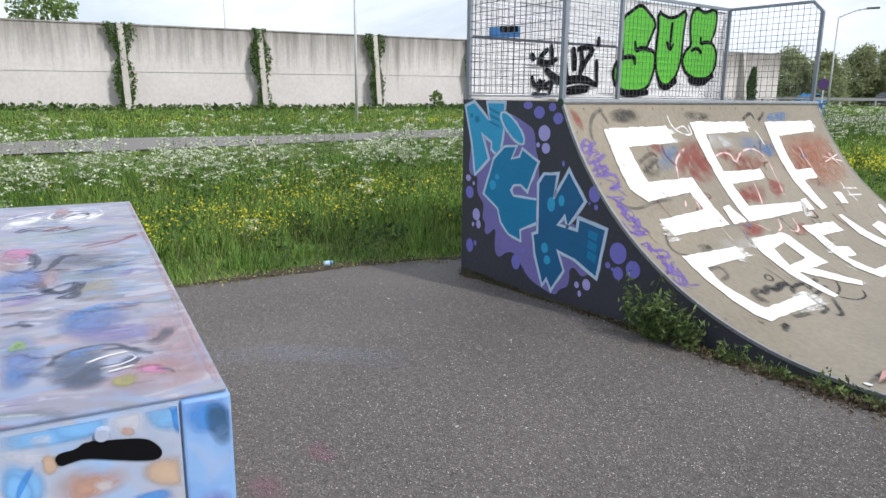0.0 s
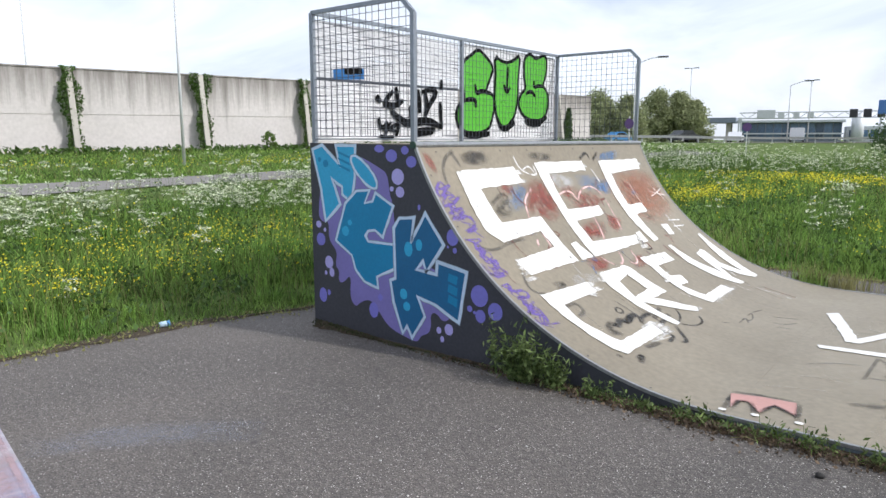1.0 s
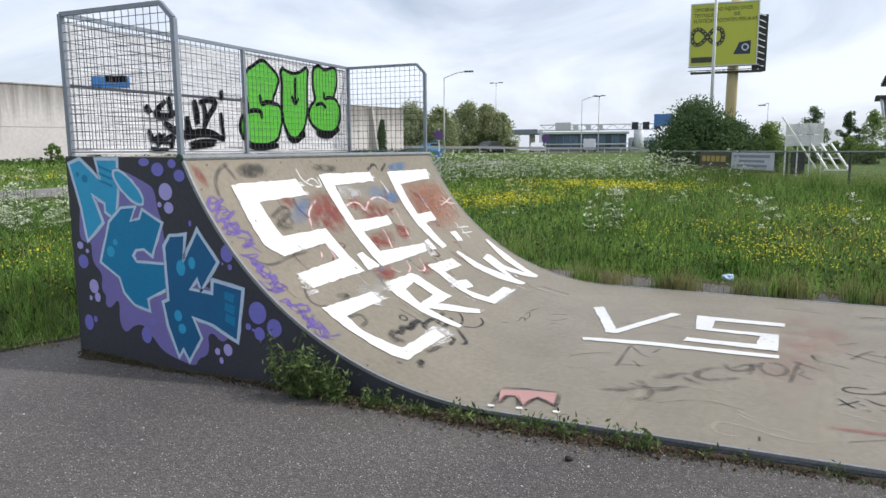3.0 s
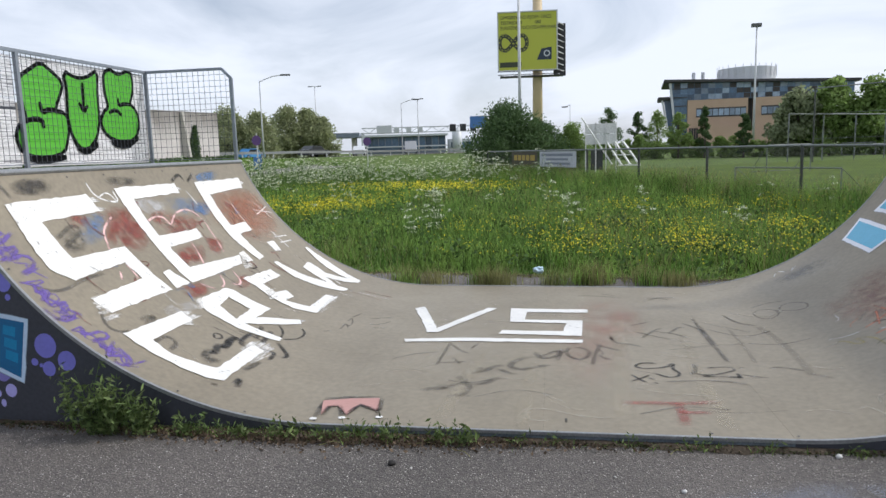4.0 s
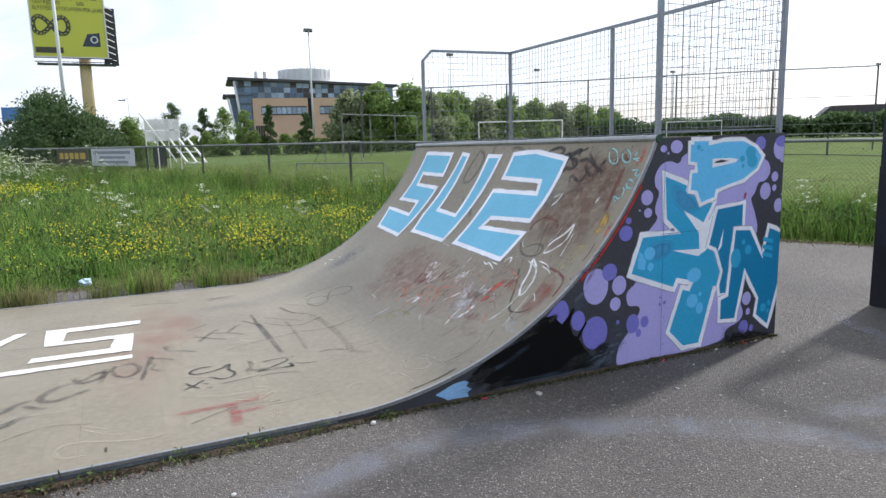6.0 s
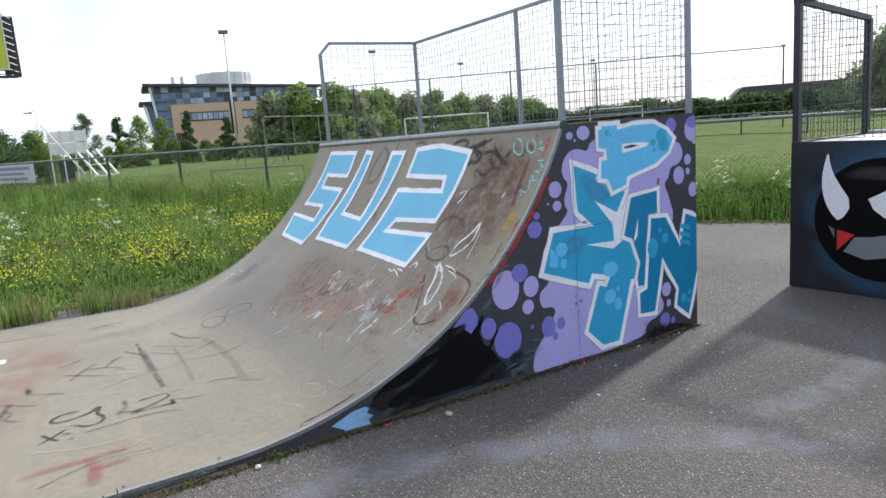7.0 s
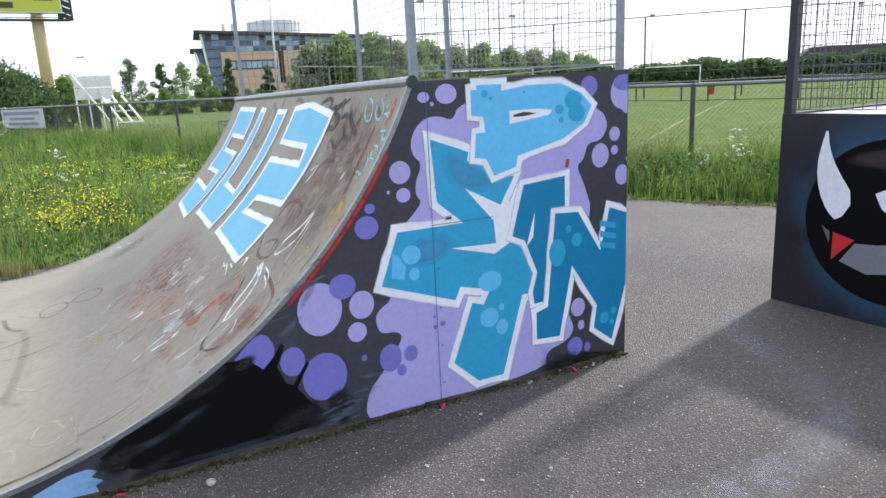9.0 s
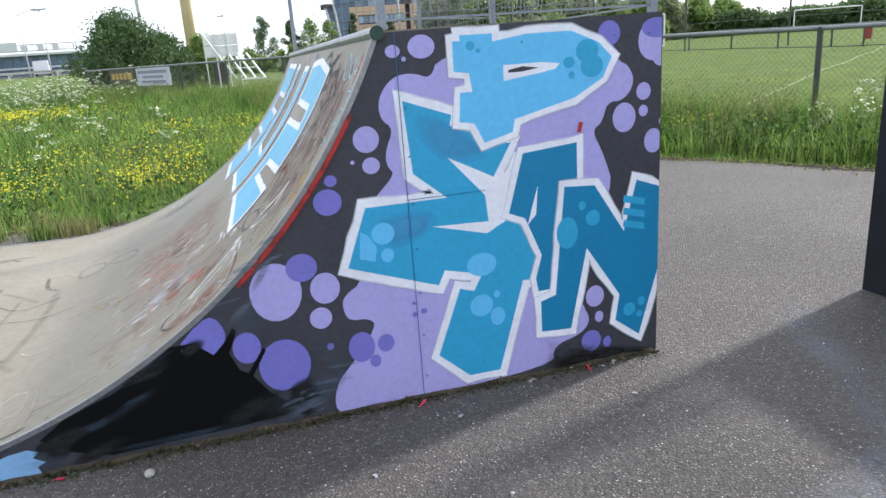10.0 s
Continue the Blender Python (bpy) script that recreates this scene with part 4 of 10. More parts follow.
c = np.stack([x + rng.normal(size=n) * 0.8, y + rng.normal(size=n) * 0.8, ground_height(x, y) + h * rng.uniform(0.02, 1, n) ** 0.7], 1)
tagged(array_mesh("far_hedge", leaf_quads(rng, c, 0.42), 4, M_LEAF_DARK), "long dark hedge at the pitch's far side", "hedge", kind="stuff")
tree("large spreading grey-green tree beyond the pitch", 60.3, 23.6, 6.6, 3.4, M_LEAF_GREY, 60, 12000, 0.36, 0.12, 140, trunk=0.25)
tree("large spreading grey-green tree beyond the pitch", 64.5, 18.0, 6.0, 3.4, M_LEAF_GREY, 50, 9000, 0.38, 0.12, 141, trunk=0.25)
tree("low dark bushy tree beyond the pitch", 67, 30, 3.6, 3.4, M_LEAF_DARK, 24, 2200, 0.3, 0.05, 142, trunk=0.2)

# ---------------------------------------------------------------- office building
M_BRICK = material("tan_brick", (0.52, 0.37, 0.265), 0.85, 0.0, (0.46, 0.325, 0.23), 0.6, 0.6, 18, 0.12, 0.1)
M_GLASS_PALE = material("pale_office_glass", (0.26, 0.33, 0.42), 0.15, 0.0, (0.20, 0.26, 0.34), 0.3, 0.6, 2, 0.2, 0, vary=0.4)
M_ROOFDARK = material("dark_roof", (0.055, 0.05, 0.05), 0.6, bump=0.05)


def office():
    o = thing("office_building", "tan brick office with blue glass upper floors and a dark roof", "building", at=pose(25.3, 135, 0.5, 0, 0, -7) @ Matrix.Diagonal((0.84, 1, 1, 1)))
    part("glass_storey", plate([(1.6, 0, 9.0), (1.6, 0, 12.5), (38, 0, 11.15), (38, 0, 9.0)], 16.0), M_GLASS_BLUE, o)
    rnd = random.Random(2)
    for row, z in enumerate((9.1, 10.2, 11.3)):
        for k in range(24):
            q = part("window", box(1.75 + k * 1.46, -0.12, 9 + (z - 9) * (1 - 0.0155 * k), 3.1 + k * 1.46, -0.004, 9 + (z - 8.0) * (1 - 0.0155 * k)), rnd.choice((M_GLASS_BLUE, M_GLASS_BLUE, M_GLASS_PALE, M_ROOFDARK)), o)
    bm = bmesh.new()
    part("roof", plate([(-0.4, -1.0, 12.5), (-0.4, -1.0, 13.0), (39, -1.0, 11.55), (39, -1.0, 11.1)], 18.0), M_ROOFDARK, o)
    # leaning glass end with its steel mullions
    bm = plate([(0.9, -0.1, 12.3), (4.6, -0.1, 12.3), (4.7, -0.1, 0.3), (2.6, -0.1, 0.3)], 1.0)
    part("glass_end", bm, M_GLASS_BLUE, o)
    part("mullion", square_bar((0.9, -0.2, 12.3), (2.6, -0.2, 0.3), 0.5), M_CLAD, o)
    for k in range(7):
        z = 1.6 + k * 1.6
        part("mullion", square_bar((2.5 - z * 0.13, -0.2, z), (4.6, -0.2, z), 0.14), M_ROOFDARK, o)
    part("brick_wall", box(4.7, -0.6, 0, 17.2, 12, 9.0), M_BRICK, o)
    part("brick_wall", box(18.4, -0.6, 0, 34, 12, 9.0), M_BRICK, o)
    part("recess", box(17.2, 1.2, 0, 18.4, 12, 9.0), M_ROOFDARK, o)
    for x0, cnt in ((6.6, 9), (20.0, 8)):
        for k in range(cnt):
            part("window_surround", box(x0 + k * 1.15 - 0.075, -0.655, 5.75, x0 + k * 1.15 + 1.075, -0.605, 7.45), M_ROOFDARK, o)
            w = part("window", box(x0 + k * 1.15, -0.7, 6.0, x0 + k * 1.15 + 1.0, -0.66, 7.2), M_GLASS_PALE, o)
    for k in range(4):
        part("window", box(5.1 + k * 0.5, -0.7, 1.2, 5.5 + k * 0.5, -0.57, 3.8), M_ROOFDARK, o)
    bm = plate([(7.5, -3.0, 0), (7.5, -3.0, 5.0), (21, -3.0, 2.2), (21, -3.0, 0)], 0.4)
    part("ramp_wall", bm, M_BRICK, o)
    part("annex_roof", box(-1.6, 1.0, 9.3, 1.2, 9, 9.9), M_ROOFDARK, o)
    part("annex_wall", plate([(-0.3, 2.0, 9.3), (2.0, 2.0, 9.3), (3.2, 2.0, 0), (1.6, 2.0, 0)], 6.0), M_GLASS_BLUE, o)
    part("column", square_bar((-0.7, 1.4, 9.3), (1.4, 1.4, 0.2), 0.4), M_CLAD, o)
    for x in (6.2, 8.2):
        part("chimney", bar((x, 4, 12.8), (x, 4, 14.4), 0.4, sides=12), M_CLAD, o)
    part("plant_room", bar((18.0, 8, 11.8), (18.0, 8, 14.9), 6.2, sides=32), M_CLAD, o)
    for k in range(13):
        g = math.pi + math.pi * k / 12
        part("railing_post", square_bar((18.0 + 6.3 * math.cos(g), 8 + 6.3 * math.sin(g), 13.1), (18.0 + 6.3 * math.cos(g), 8 + 6.3 * math.sin(g), 15.4), 0.1), M_GREYPAINT, o)


office()

h = thing("barn", "low dark-roofed farm building behind the hedge", "building", at=pose(90, 52, 1.2, 0, 0, -48))
part("wall", box(-6, -3, 0, 8, 3, 1.7), M_ROOFDARK, h)
part("roof", plate([(-6.4, -3.4, 1.6), (8.4, -3.4, 1.6), (7.6, -3.4, 2.7), (-5.2, -3.4, 2.7)], 6.8), M_ROOFDARK, h)


# ---------------------------------------------------------------- sports ground
def flood_mast(x, y, height):
    m = thing("floodlight_mast", "tall slim grey floodlight mast beside the pitch", "floodlight", "floodlight masts", at=pose(x, y, height_at(x, y) - 0.05))
    part("mast", bar((0, 0, 0), (0, 0, height), 0.13, sides=10, r2=0.07), M_GREYPAINT, m, smooth=True)
    part("lamp_head", box(-0.5, -0.2, height - 0.1, 0.4, 0.2, height + 0.25, 0.04), M_LAMPGLASS, m)


for x, y, hh in ((23.3, 69.0, 12.5), (45.8, 81.6, 12.0), (66.8, 92.6, 11.4), (95, 92, 11.5), (118, 70, 11.0)):
    flood_mast(x, y, hh)


M_FENCEPOST = material("green_black_post", (0.06, 0.065, 0.06), 0.55, 0.2, scale=6, bump=0.05)
M_FENCERAIL = material("grey_fence_rail", (0.20, 0.215, 0.21), 0.5, 0.3, scale=5, bump=0.05)


def goal(x, y, turn, width, height, label, r=0.06, mat=None):
    mat = mat or M_WHITE
    g = thing("goal", label, "goal", "football goals", at=pose(x, y, height_at(x, y) + 0.04, 0, 0, turn))
    for s in (-1, 1):
        part("goalpost", bar((s * width / 2, 0, 0), (s * width / 2, 0, height), r, sides=10), mat, g)
        part("stay", bar((s * width / 2, 0, height), (s * width / 2, 1.2, 0), r * 0.5, sides=6), mat, g)
    part("crossbar", bar((-width / 2, 0, height), (width / 2, 0, height), r, sides=10), mat, g)
    part("ground_bar", bar((-width / 2, 1.2, 0.03), (width / 2, 1.2, 0.03), r * 0.5, sides=6), mat, g)


goal(36.4, 49, -32, 7.3, 2.44, "full-size white football goal on the pitch")
goal(13.9, 29.0, 17, 2.1, 1.2, "small grey practice goal on the grass", 0.025, M_FENCERAIL)
goal(10.1, 17.4, -50, 3.2, 0.66, "low grey practice goal frame near the fence", 0.022, M_FENCERAIL)
goal(70, 62, -45, 6.5, 2.3, "full-size white football goal on the pitch")
goal(28.5, 58, -25, 2.4, 1.0, "small grey practice goal on the grass", 0.03, M_FENCERAIL)

M_CHAIN = material("weathered_chain_wire", (0.085, 0.10, 0.085), 0.6, 0.4, scale=20, fine_amount=0.2, bump=0)


def chain_link(xa, ya, za, xb, yb, zb, height, pitch=0.055, r=0.0016):
    """Diamond wire between two posts."""
    bm = bmesh.new()
    a, b = Vector((xa, ya, za)), Vector((xb, yb, zb))
    n = int((b - a).length / pitch)
    across = max(1, int(height / pitch))
    d = (b - a) / n
    up = Vector((0, 0, height / across))
    for k in range(-across, n):
        for way in (0, 1):
            i0, i1 = max(k, 0), min(k + across, n)
            if i1 <= i0:
                continue
            h0, h1 = i0 - k, i1 - k
            if way:
                h0, h1 = across - h0, across - h1
            square_bar(a + d * i0 + up * h0, a + d * i1 + up * h1, r * 2, bm)
    return bm


def fence():
    f = thing("field_fence", "chain-link fence with dark posts and a grey top rail", "fence", at=Matrix())
    ks = [-22.26 + 3.18 * i for i in range(17)]
    tops = []
    for k in ks:
        x, y = fence_point(k)
        top = 1.31 + 0.012 * min(max(k, 0), 9)
        tops.append((x, y, top))
        part("post", bar((x, y, height_at(x, y) - 0.2), (x, y, top + 0.02), 0.035, sides=8), M_FENCEPOST, f)
    for p, q in zip(tops, tops[1:]):
        part("top_rail", bar(p, q, 0.028, sides=8), M_FENCERAIL, f)
        low = 1.12
        part("chain_link", chain_link(p[0], p[1], p[2] - low, q[0], q[1], q[2] - low, low - 0.02, 0.07 if p[1] < 14 else 0.12, 0.0012 if p[1] < 14 else 0.0018), M_CHAIN, f)
    return f


fence()
M_BANNER_DARK = material("dark_banner", (0.06, 0.055, 0.035), 0.6, scale=4, bump=0.05)
M_BANNER_GREY = material("pale_banner", (0.50, 0.52, 0.57), 0.6, scale=4, amount=0.3, bump=0.05)
M_GOLD = material("gold_print", (0.42, 0.30, 0.06), 0.6, bump=0)
M_GREYPRINT = material("grey_print", (0.22, 0.24, 0.30), 0.6, bump=0)
TURN_FENCE = math.degrees(math.atan2(0.893, -0.45)) + 180


def banner(k, width, mat, rows, ink, label):
    x, y = fence_point(k)
    z = 1.418 - 0.62
    b = thing("banner", label, "banner", "fence banners", at=pose(x - 0.04, y - 0.05, z, 0, 0, TURN_FENCE))
    part("sheet", box(-width / 2, -0.01, -0.02, width / 2, 0.01, 0.58, 0.004), mat, b)
    for z0, z1, x0, x1 in rows:
        part("print_bar", box(x0 * width, -0.018, z0, x1 * width, -0.0115, z1), ink, b)


banner(21.3, 3.0, M_BANNER_GREY, ((0.40, 0.50, -0.44, 0.42), (0.24, 0.32, -0.30, 0.30), (0.08, 0.16, -0.34, 0.36)), M_GREYPRINT, "pale grey sponsor banner on the fence")
banner(24.3, 2.6, M_BANNER_DARK, ((0.22, 0.45, -0.40, -0.28), (0.22, 0.45, -0.24, -0.12), (0.22, 0.45, -0.08, 0.04), (0.22, 0.45, 0.08, 0.2), (0.22, 0.45, 0.24, 0.4)), M_GOLD, "dark sponsor banner with gold blocks on the fence")


def white_screen():
    x, y = 5.3, 32.5
    s = thing("practice_wall", "white panelled screen on raking white struts", "screen", at=pose(x, y, height_at(x, y) + 0.12, 0, 0, -4))
    for k in range(3):
        for r in range(2):
            part("panel", box(0.02 + k * 0.5, 0, 1.4 + r * 0.53, 0.5 + k * 0.5, 0.05, 1.9 + r * 0.53, 0.004), M_SCREEN_WHITE, s)
    for k in range(4):
        part("post", square_bar((k * 0.5, 0.08, 0), (k * 0.5, 0.08, 2.5), 0.06), M_WHITE, s)
    part("dark_base", box(0.25, 0.1, 0.1, 0.85, 0.5, 1.15, 0.02), M_DARKMETAL, s)
    for k in range(3):
        part("strut", square_bar((1.05 + k * 0.4, -0.05, 1.5), (1.75 + k * 0.42, -0.9, 0.35), 0.07), M_WHITE, s)
    part("strut", square_bar((-0.2, 0, 2.75), (1.3, -0.6, 0.4), 0.06), M_WHITE, s)
    part("foot_bar", square_bar((1.6, -0.9, 0.35), (2.65, -0.9, 0.35), 0.07), M_WHITE, s)
    part("cross_bar", square_bar((1.3, -0.5, 0.85), (2.3, -0.5, 0.85), 0.05), M_WHITE, s)


white_screen()


def ball_net():
    """The tall ball-stop fence beyond the right quarter."""
    f = thing("ball_stop_fence", "tall thin steel ball-stop fence behind the pitch goal", "fence", at=Matrix())
    pts = [(19.9 + 3.7 * i, 43.4 - 3.7 * i) for i in range(7)]
    for x, y in pts:
        part("post", bar((x, y, height_at(x, y)), (x, y, height_at(x, y) + 4.6), 0.05, sides=6), M_FENCEPOST, f)
    for (xa, ya), (xb, yb) in zip(pts, pts[1:]):
        part("top_rail", bar((xa, ya, height_at(xa, ya) + 4.6), (xb, yb, height_at(xb, yb) + 4.6), 0.035, sides=6), M_FENCERAIL, f)
        for h in (1.5, 3.0):
            part("wire_line", bar((xa, ya, height_at(xa, ya) + h), (xb, yb, height_at(xb, yb) + h), 0.012, sides=4), M_FENCERAIL, f)


ball_net()


def net_frame():
    """A lower frame of tubes that once carried a net, in front of the trees."""
    f = thing("net_frame", "rusty grey tube frame for a ball net beside the pitch", "frame", at=Matrix())
    pts = [(18.7 + 2.9 * i, 44.3 + 2.25 * i) for i in range(4)]
    for x, y in pts:
        part("post", bar((x, y, height_at(x, y)), (x, y, 3.2), 0.04, sides=6), M_FENCERAIL, f)
    for (xa, ya), (xb, yb) in zip(pts, pts[1:]):
        part("top_rail", bar((xa, ya, 3.2), (xb, yb, 3.2), 0.035, sides=6), M_FENCERAIL, f)
        part("low_rail", bar((xa, ya, 1.1), (xb, yb, 1.1), 0.03, sides=6), M_FENCERAIL, f)


net_frame()


def pitch_rail():
    """The spectators' rail along the pitch, and the bin that stands by it."""
    f = thing("pitch_rail", "low dark steel rail round the football pitch", "railing", at=Matrix())
    pts = [(32.2 + (0.12 * (26.5 - y) if y < 26.5 else 0), y) for y in (49.0, 45.2, 41.4, 37.4, 33.6, 29.9, 26.5, 23.6, 20.6, 17.6, 14.6)]
    for x, y in pts:
        part("post", bar((x, y, height_at(x, y) + 0.02), (x, y, height_at(x, y) + 1.05), 0.045, sides=8), M_FENCEPOST, f)
    for (xa, ya), (xb, yb) in zip(pts, pts[1:]):
        part("rail", bar((xa, ya, height_at(xa, ya) + 1.03), (xb, yb, height_at(xb, yb) + 1.03), 0.026, sides=6), M_FENCERAIL, f)
        part("kick_rail", bar((xa, ya, height_at(xa, ya) + 0.09), (xb, yb, height_at(xb, yb) + 0.09), 0.02, sides=6), M_FENCEPOST, f)
    x, y = 33.1, 22.4
    b = thing("litter_bin", "red litter bin on a dark post beside the pitch", "litter bin", at=pose(x, y, height_at(x, y), 0, 0, 35))
    part("post", bar((0, 0, 0), (0, 0, 0.95), 0.04, sides=8), M_FENCEPOST, b)
    bm = bmesh.new()
    rings = [[bm.verts.new((s * (k * cx) + 0, -0.16 + s * k * cy, z)) for cx, cy in ((-1, -0.7), (1, -0.7), (1, 0.7), (-1, 0.7))] for s, k, z in ((0.17, 1.0, 0.36), (0.21, 1.0, 0.98), (0.18, 1.0, 0.98), (0.15, 1.0, 0.42))]
    for lo, hi in zip(rings, rings[1:]):
        for k in range(4):
            bm.faces.new((lo[k], lo[(k + 1) % 4], hi[(k + 1) % 4], hi[k]))
    bm.faces.new(rings[0][::-1])
    bm.faces.new(rings[-1])
    part("bucket", bm, material("red_bin_paint", (0.26, 0.03, 0.025), 0.5, 0.0, (0.19, 0.025, 0.02), 6, 0.5, 40, 0.06, 0.03), b)


pitch_rail()


# ---------------------------------------------------------------- boarding behind the left cage



BOARD_X = -DECK_LEFT + 0.005


def clear_sheet(name="scratched_clear_plastic", least=0.5, most=0.94):
    """Clear plastic gone white, with fine level scratches through which one still sees."""
    m = material(name, (0.90, 0.90, 0.91), 0.3, 0.0, (0.80, 0.79, 0.80), 2, 0.5, 30, 0.05, 0.0)
    n, l = m.node_tree.nodes, m.node_tree.links
    b = n["Principled BSDF"]
    col = b.inputs["Base Color"].links[0].from_socket
    co = n.new("ShaderNodeTexCoord")
    mp = n.new("ShaderNodeMapping")
    mp.inputs["Scale"].default_value = (1, 0.9, 34)
    l.new(co.outputs["Object"], mp.inputs["Vector"])
    tex = n.new("ShaderNodeTexNoise")
    tex.inputs["Scale"].default_value, tex.inputs["Detail"].default_value, tex.inputs["Distortion"].default_value = 2.0, 5.0, 0.6
    l.new(mp.outputs["Vector"], tex.inputs["Vector"])
    line = n.new("ShaderNodeMapRange")
    line.inputs["From Min"].default_value, line.inputs["From Max"].default_value = 0.56, 0.66
    l.new(tex.outputs["Fac"], line.inputs["Value"])
    mix = n.new("ShaderNodeMixRGB")
    mix.inputs[2].default_value = (0.22, 0.22, 0.24, 1)
    l.new(line.outputs["Result"], mix.inputs[0])
    l.new(col, mix.inputs[1])
    l.new(mix.outputs["Color"], b.inputs["Base Color"])
    rm = n.new("ShaderNodeMapRange")
    rm.inputs["From Min"].default_value, rm.inputs["From Max"].default_value = 0.30, 0.45
    rm.inputs["To Min"].default_value, rm.inputs["To Max"].default_value = least, most
    l.new(tex.outputs["Fac"], rm.inputs["Value"])
    l.new(rm.outputs["Result"], b.inputs["Alpha"])
    return m


M_CLEAR = clear_sheet()
M_CLEAR_THIN = clear_sheet("streaked_clear_plastic", 0.08, 0.72)


def back_board():
    b = thing("wind_screen", "scratched whitish clear sheet behind the cage, covered in tags", "screen", at=Matrix())
    seam = 2.002
    part("clear_panel", box(BOARD_X - 0.006, 0.055, LIP + 0.01, BOARD_X, WIDE / 2 - 0.03, seam), M_CLEAR, b)
    part("clear_panel", box(BOARD_X - 0.006, 0.055, seam + 0.012, BOARD_X, WIDE / 2 - 0.03, LIP + 0.96), M_CLEAR_THIN, b, "clearer upper sheet with streaks")
    part("clear_panel", box(BOARD_X - 0.006, WIDE / 2 + 0.03, LIP + 0.01, BOARD_X, WIDE - 0.055, LIP + 0.97), M_CLEAR, b)
    part("seam_rail", box(BOARD_X - 0.012, 0.055, seam - 0.006, BOARD_X + 0.004, WIDE / 2 - 0.03, seam + 0.018, 0.003), M_WIRE, b)
    return b


BOARD = back_board()


# ---------------------------------------------------------------- quarter pipe beyond, seen from its back
M_BLACKPAINT = material("black_paint", (0.012, 0.013, 0.018), 0.45, 0.0, (0.03, 0.035, 0.05), 3, 0.5, 40, 0.2, 0.06)
# the sun on the deck is put into this pale colour
M_DECK_SUNLIT = material("pale_deck_sheet", (0.50, 0.50, 0.49), 0.45, 0.2, (0.38, 0.38, 0.37), 2.0, 0.6, 40, 0.1, 0.05)
QX, QY, QTURN = 9.53, 0.19, 3.5


def far_quarter():
    q = thing("quarter_pipe", "black-painted quarter pipe with a wire cage, seen from its back", "skate ramp", at=pose(QX, QY, 0, 0, 0, QTURN))
    wide, top = 3.6, 1.2
    part("back_panel", box(0, -wide, 0, 0.04, 0, top, 0.004), M_BLACKPAINT, q)
    prof = [(0.042, 0), (0.042, top), (1.2, top)]
    for k in range(17):
        g = math.acos((2.0 - top) / 2.0) * (1 - k / 16)
        prof.append((1.2 + 1.6 - 2.0 * math.sin(g) * 0.8, 2.0 * (1 - math.cos(g)) + 0.01))
    prof.append((2.85, 0))
    for y in (-0.03, -wide):
        part("side_panel", plate([(px, y, pz) for px, pz in prof], 0.03), M_BLACKPAINT, q)
    part("platform_deck", box(0.045, -wide + 0.035, top - 0.05, 1.2, -0.035, top - 0.012), M_DECK_SUNLIT, q, "platform sheet with sunlight painted into its pale colour")
    bm = bmesh.new()
    rows = [[bm.verts.new((px, y, pz + 0.004)) for y in (-wide + 0.002, -0.002)] for px, pz in prof[3:-1]]
    for a, b in zip(rows, rows[1:]):
        bm.faces.new((a[0], b[0], b[1], a[1]))
    part("riding_sheet", bm, M_SHEET, q)
    for y in (-0.03, -1.2, -2.4, -wide + 0.03):
        part("post", square_bar((0.03, y, top - 0.002), (0.03, y, top + 1.1), 0.05), M_BLACKPAINT, q)
    part("rail", square_bar((0.03, -wide, top + 1.1), (0.03, 0, top + 1.1), 0.045), M_BLACKPAINT, q)
    for k in range(3):
        part("wire_mesh", wire_mesh((0.03, -1.2 * k - 0.03, top + 0.02), (0, -1, 0), 1.14, 1.06, sag=0.006, seed=11 + k), M_WIRE, q)
    for y in (-0.03, -wide + 0.03):
        part("post", square_bar((1.2, y, top - 0.002), (1.2, y, top + 1.0), 0.05), M_BLACKPAINT, q)
        part("rail", square_bar((0.03, y, top + 1.1), (1.2, y, top + 1.0), 0.045), M_BLACKPAINT, q)
        part("wire_mesh", wire_mesh((0.05, y, top + 0.02), (1, 0, 0), 1.13, 1.0, sag=0.006, seed=21), M_WIRE, q)
    part("coping", bar((1.2, -wide, top), (1.2, 0, top), 0.024, sides=10), M_EDGE, q)
    return q


QUARTER = far_quarter()


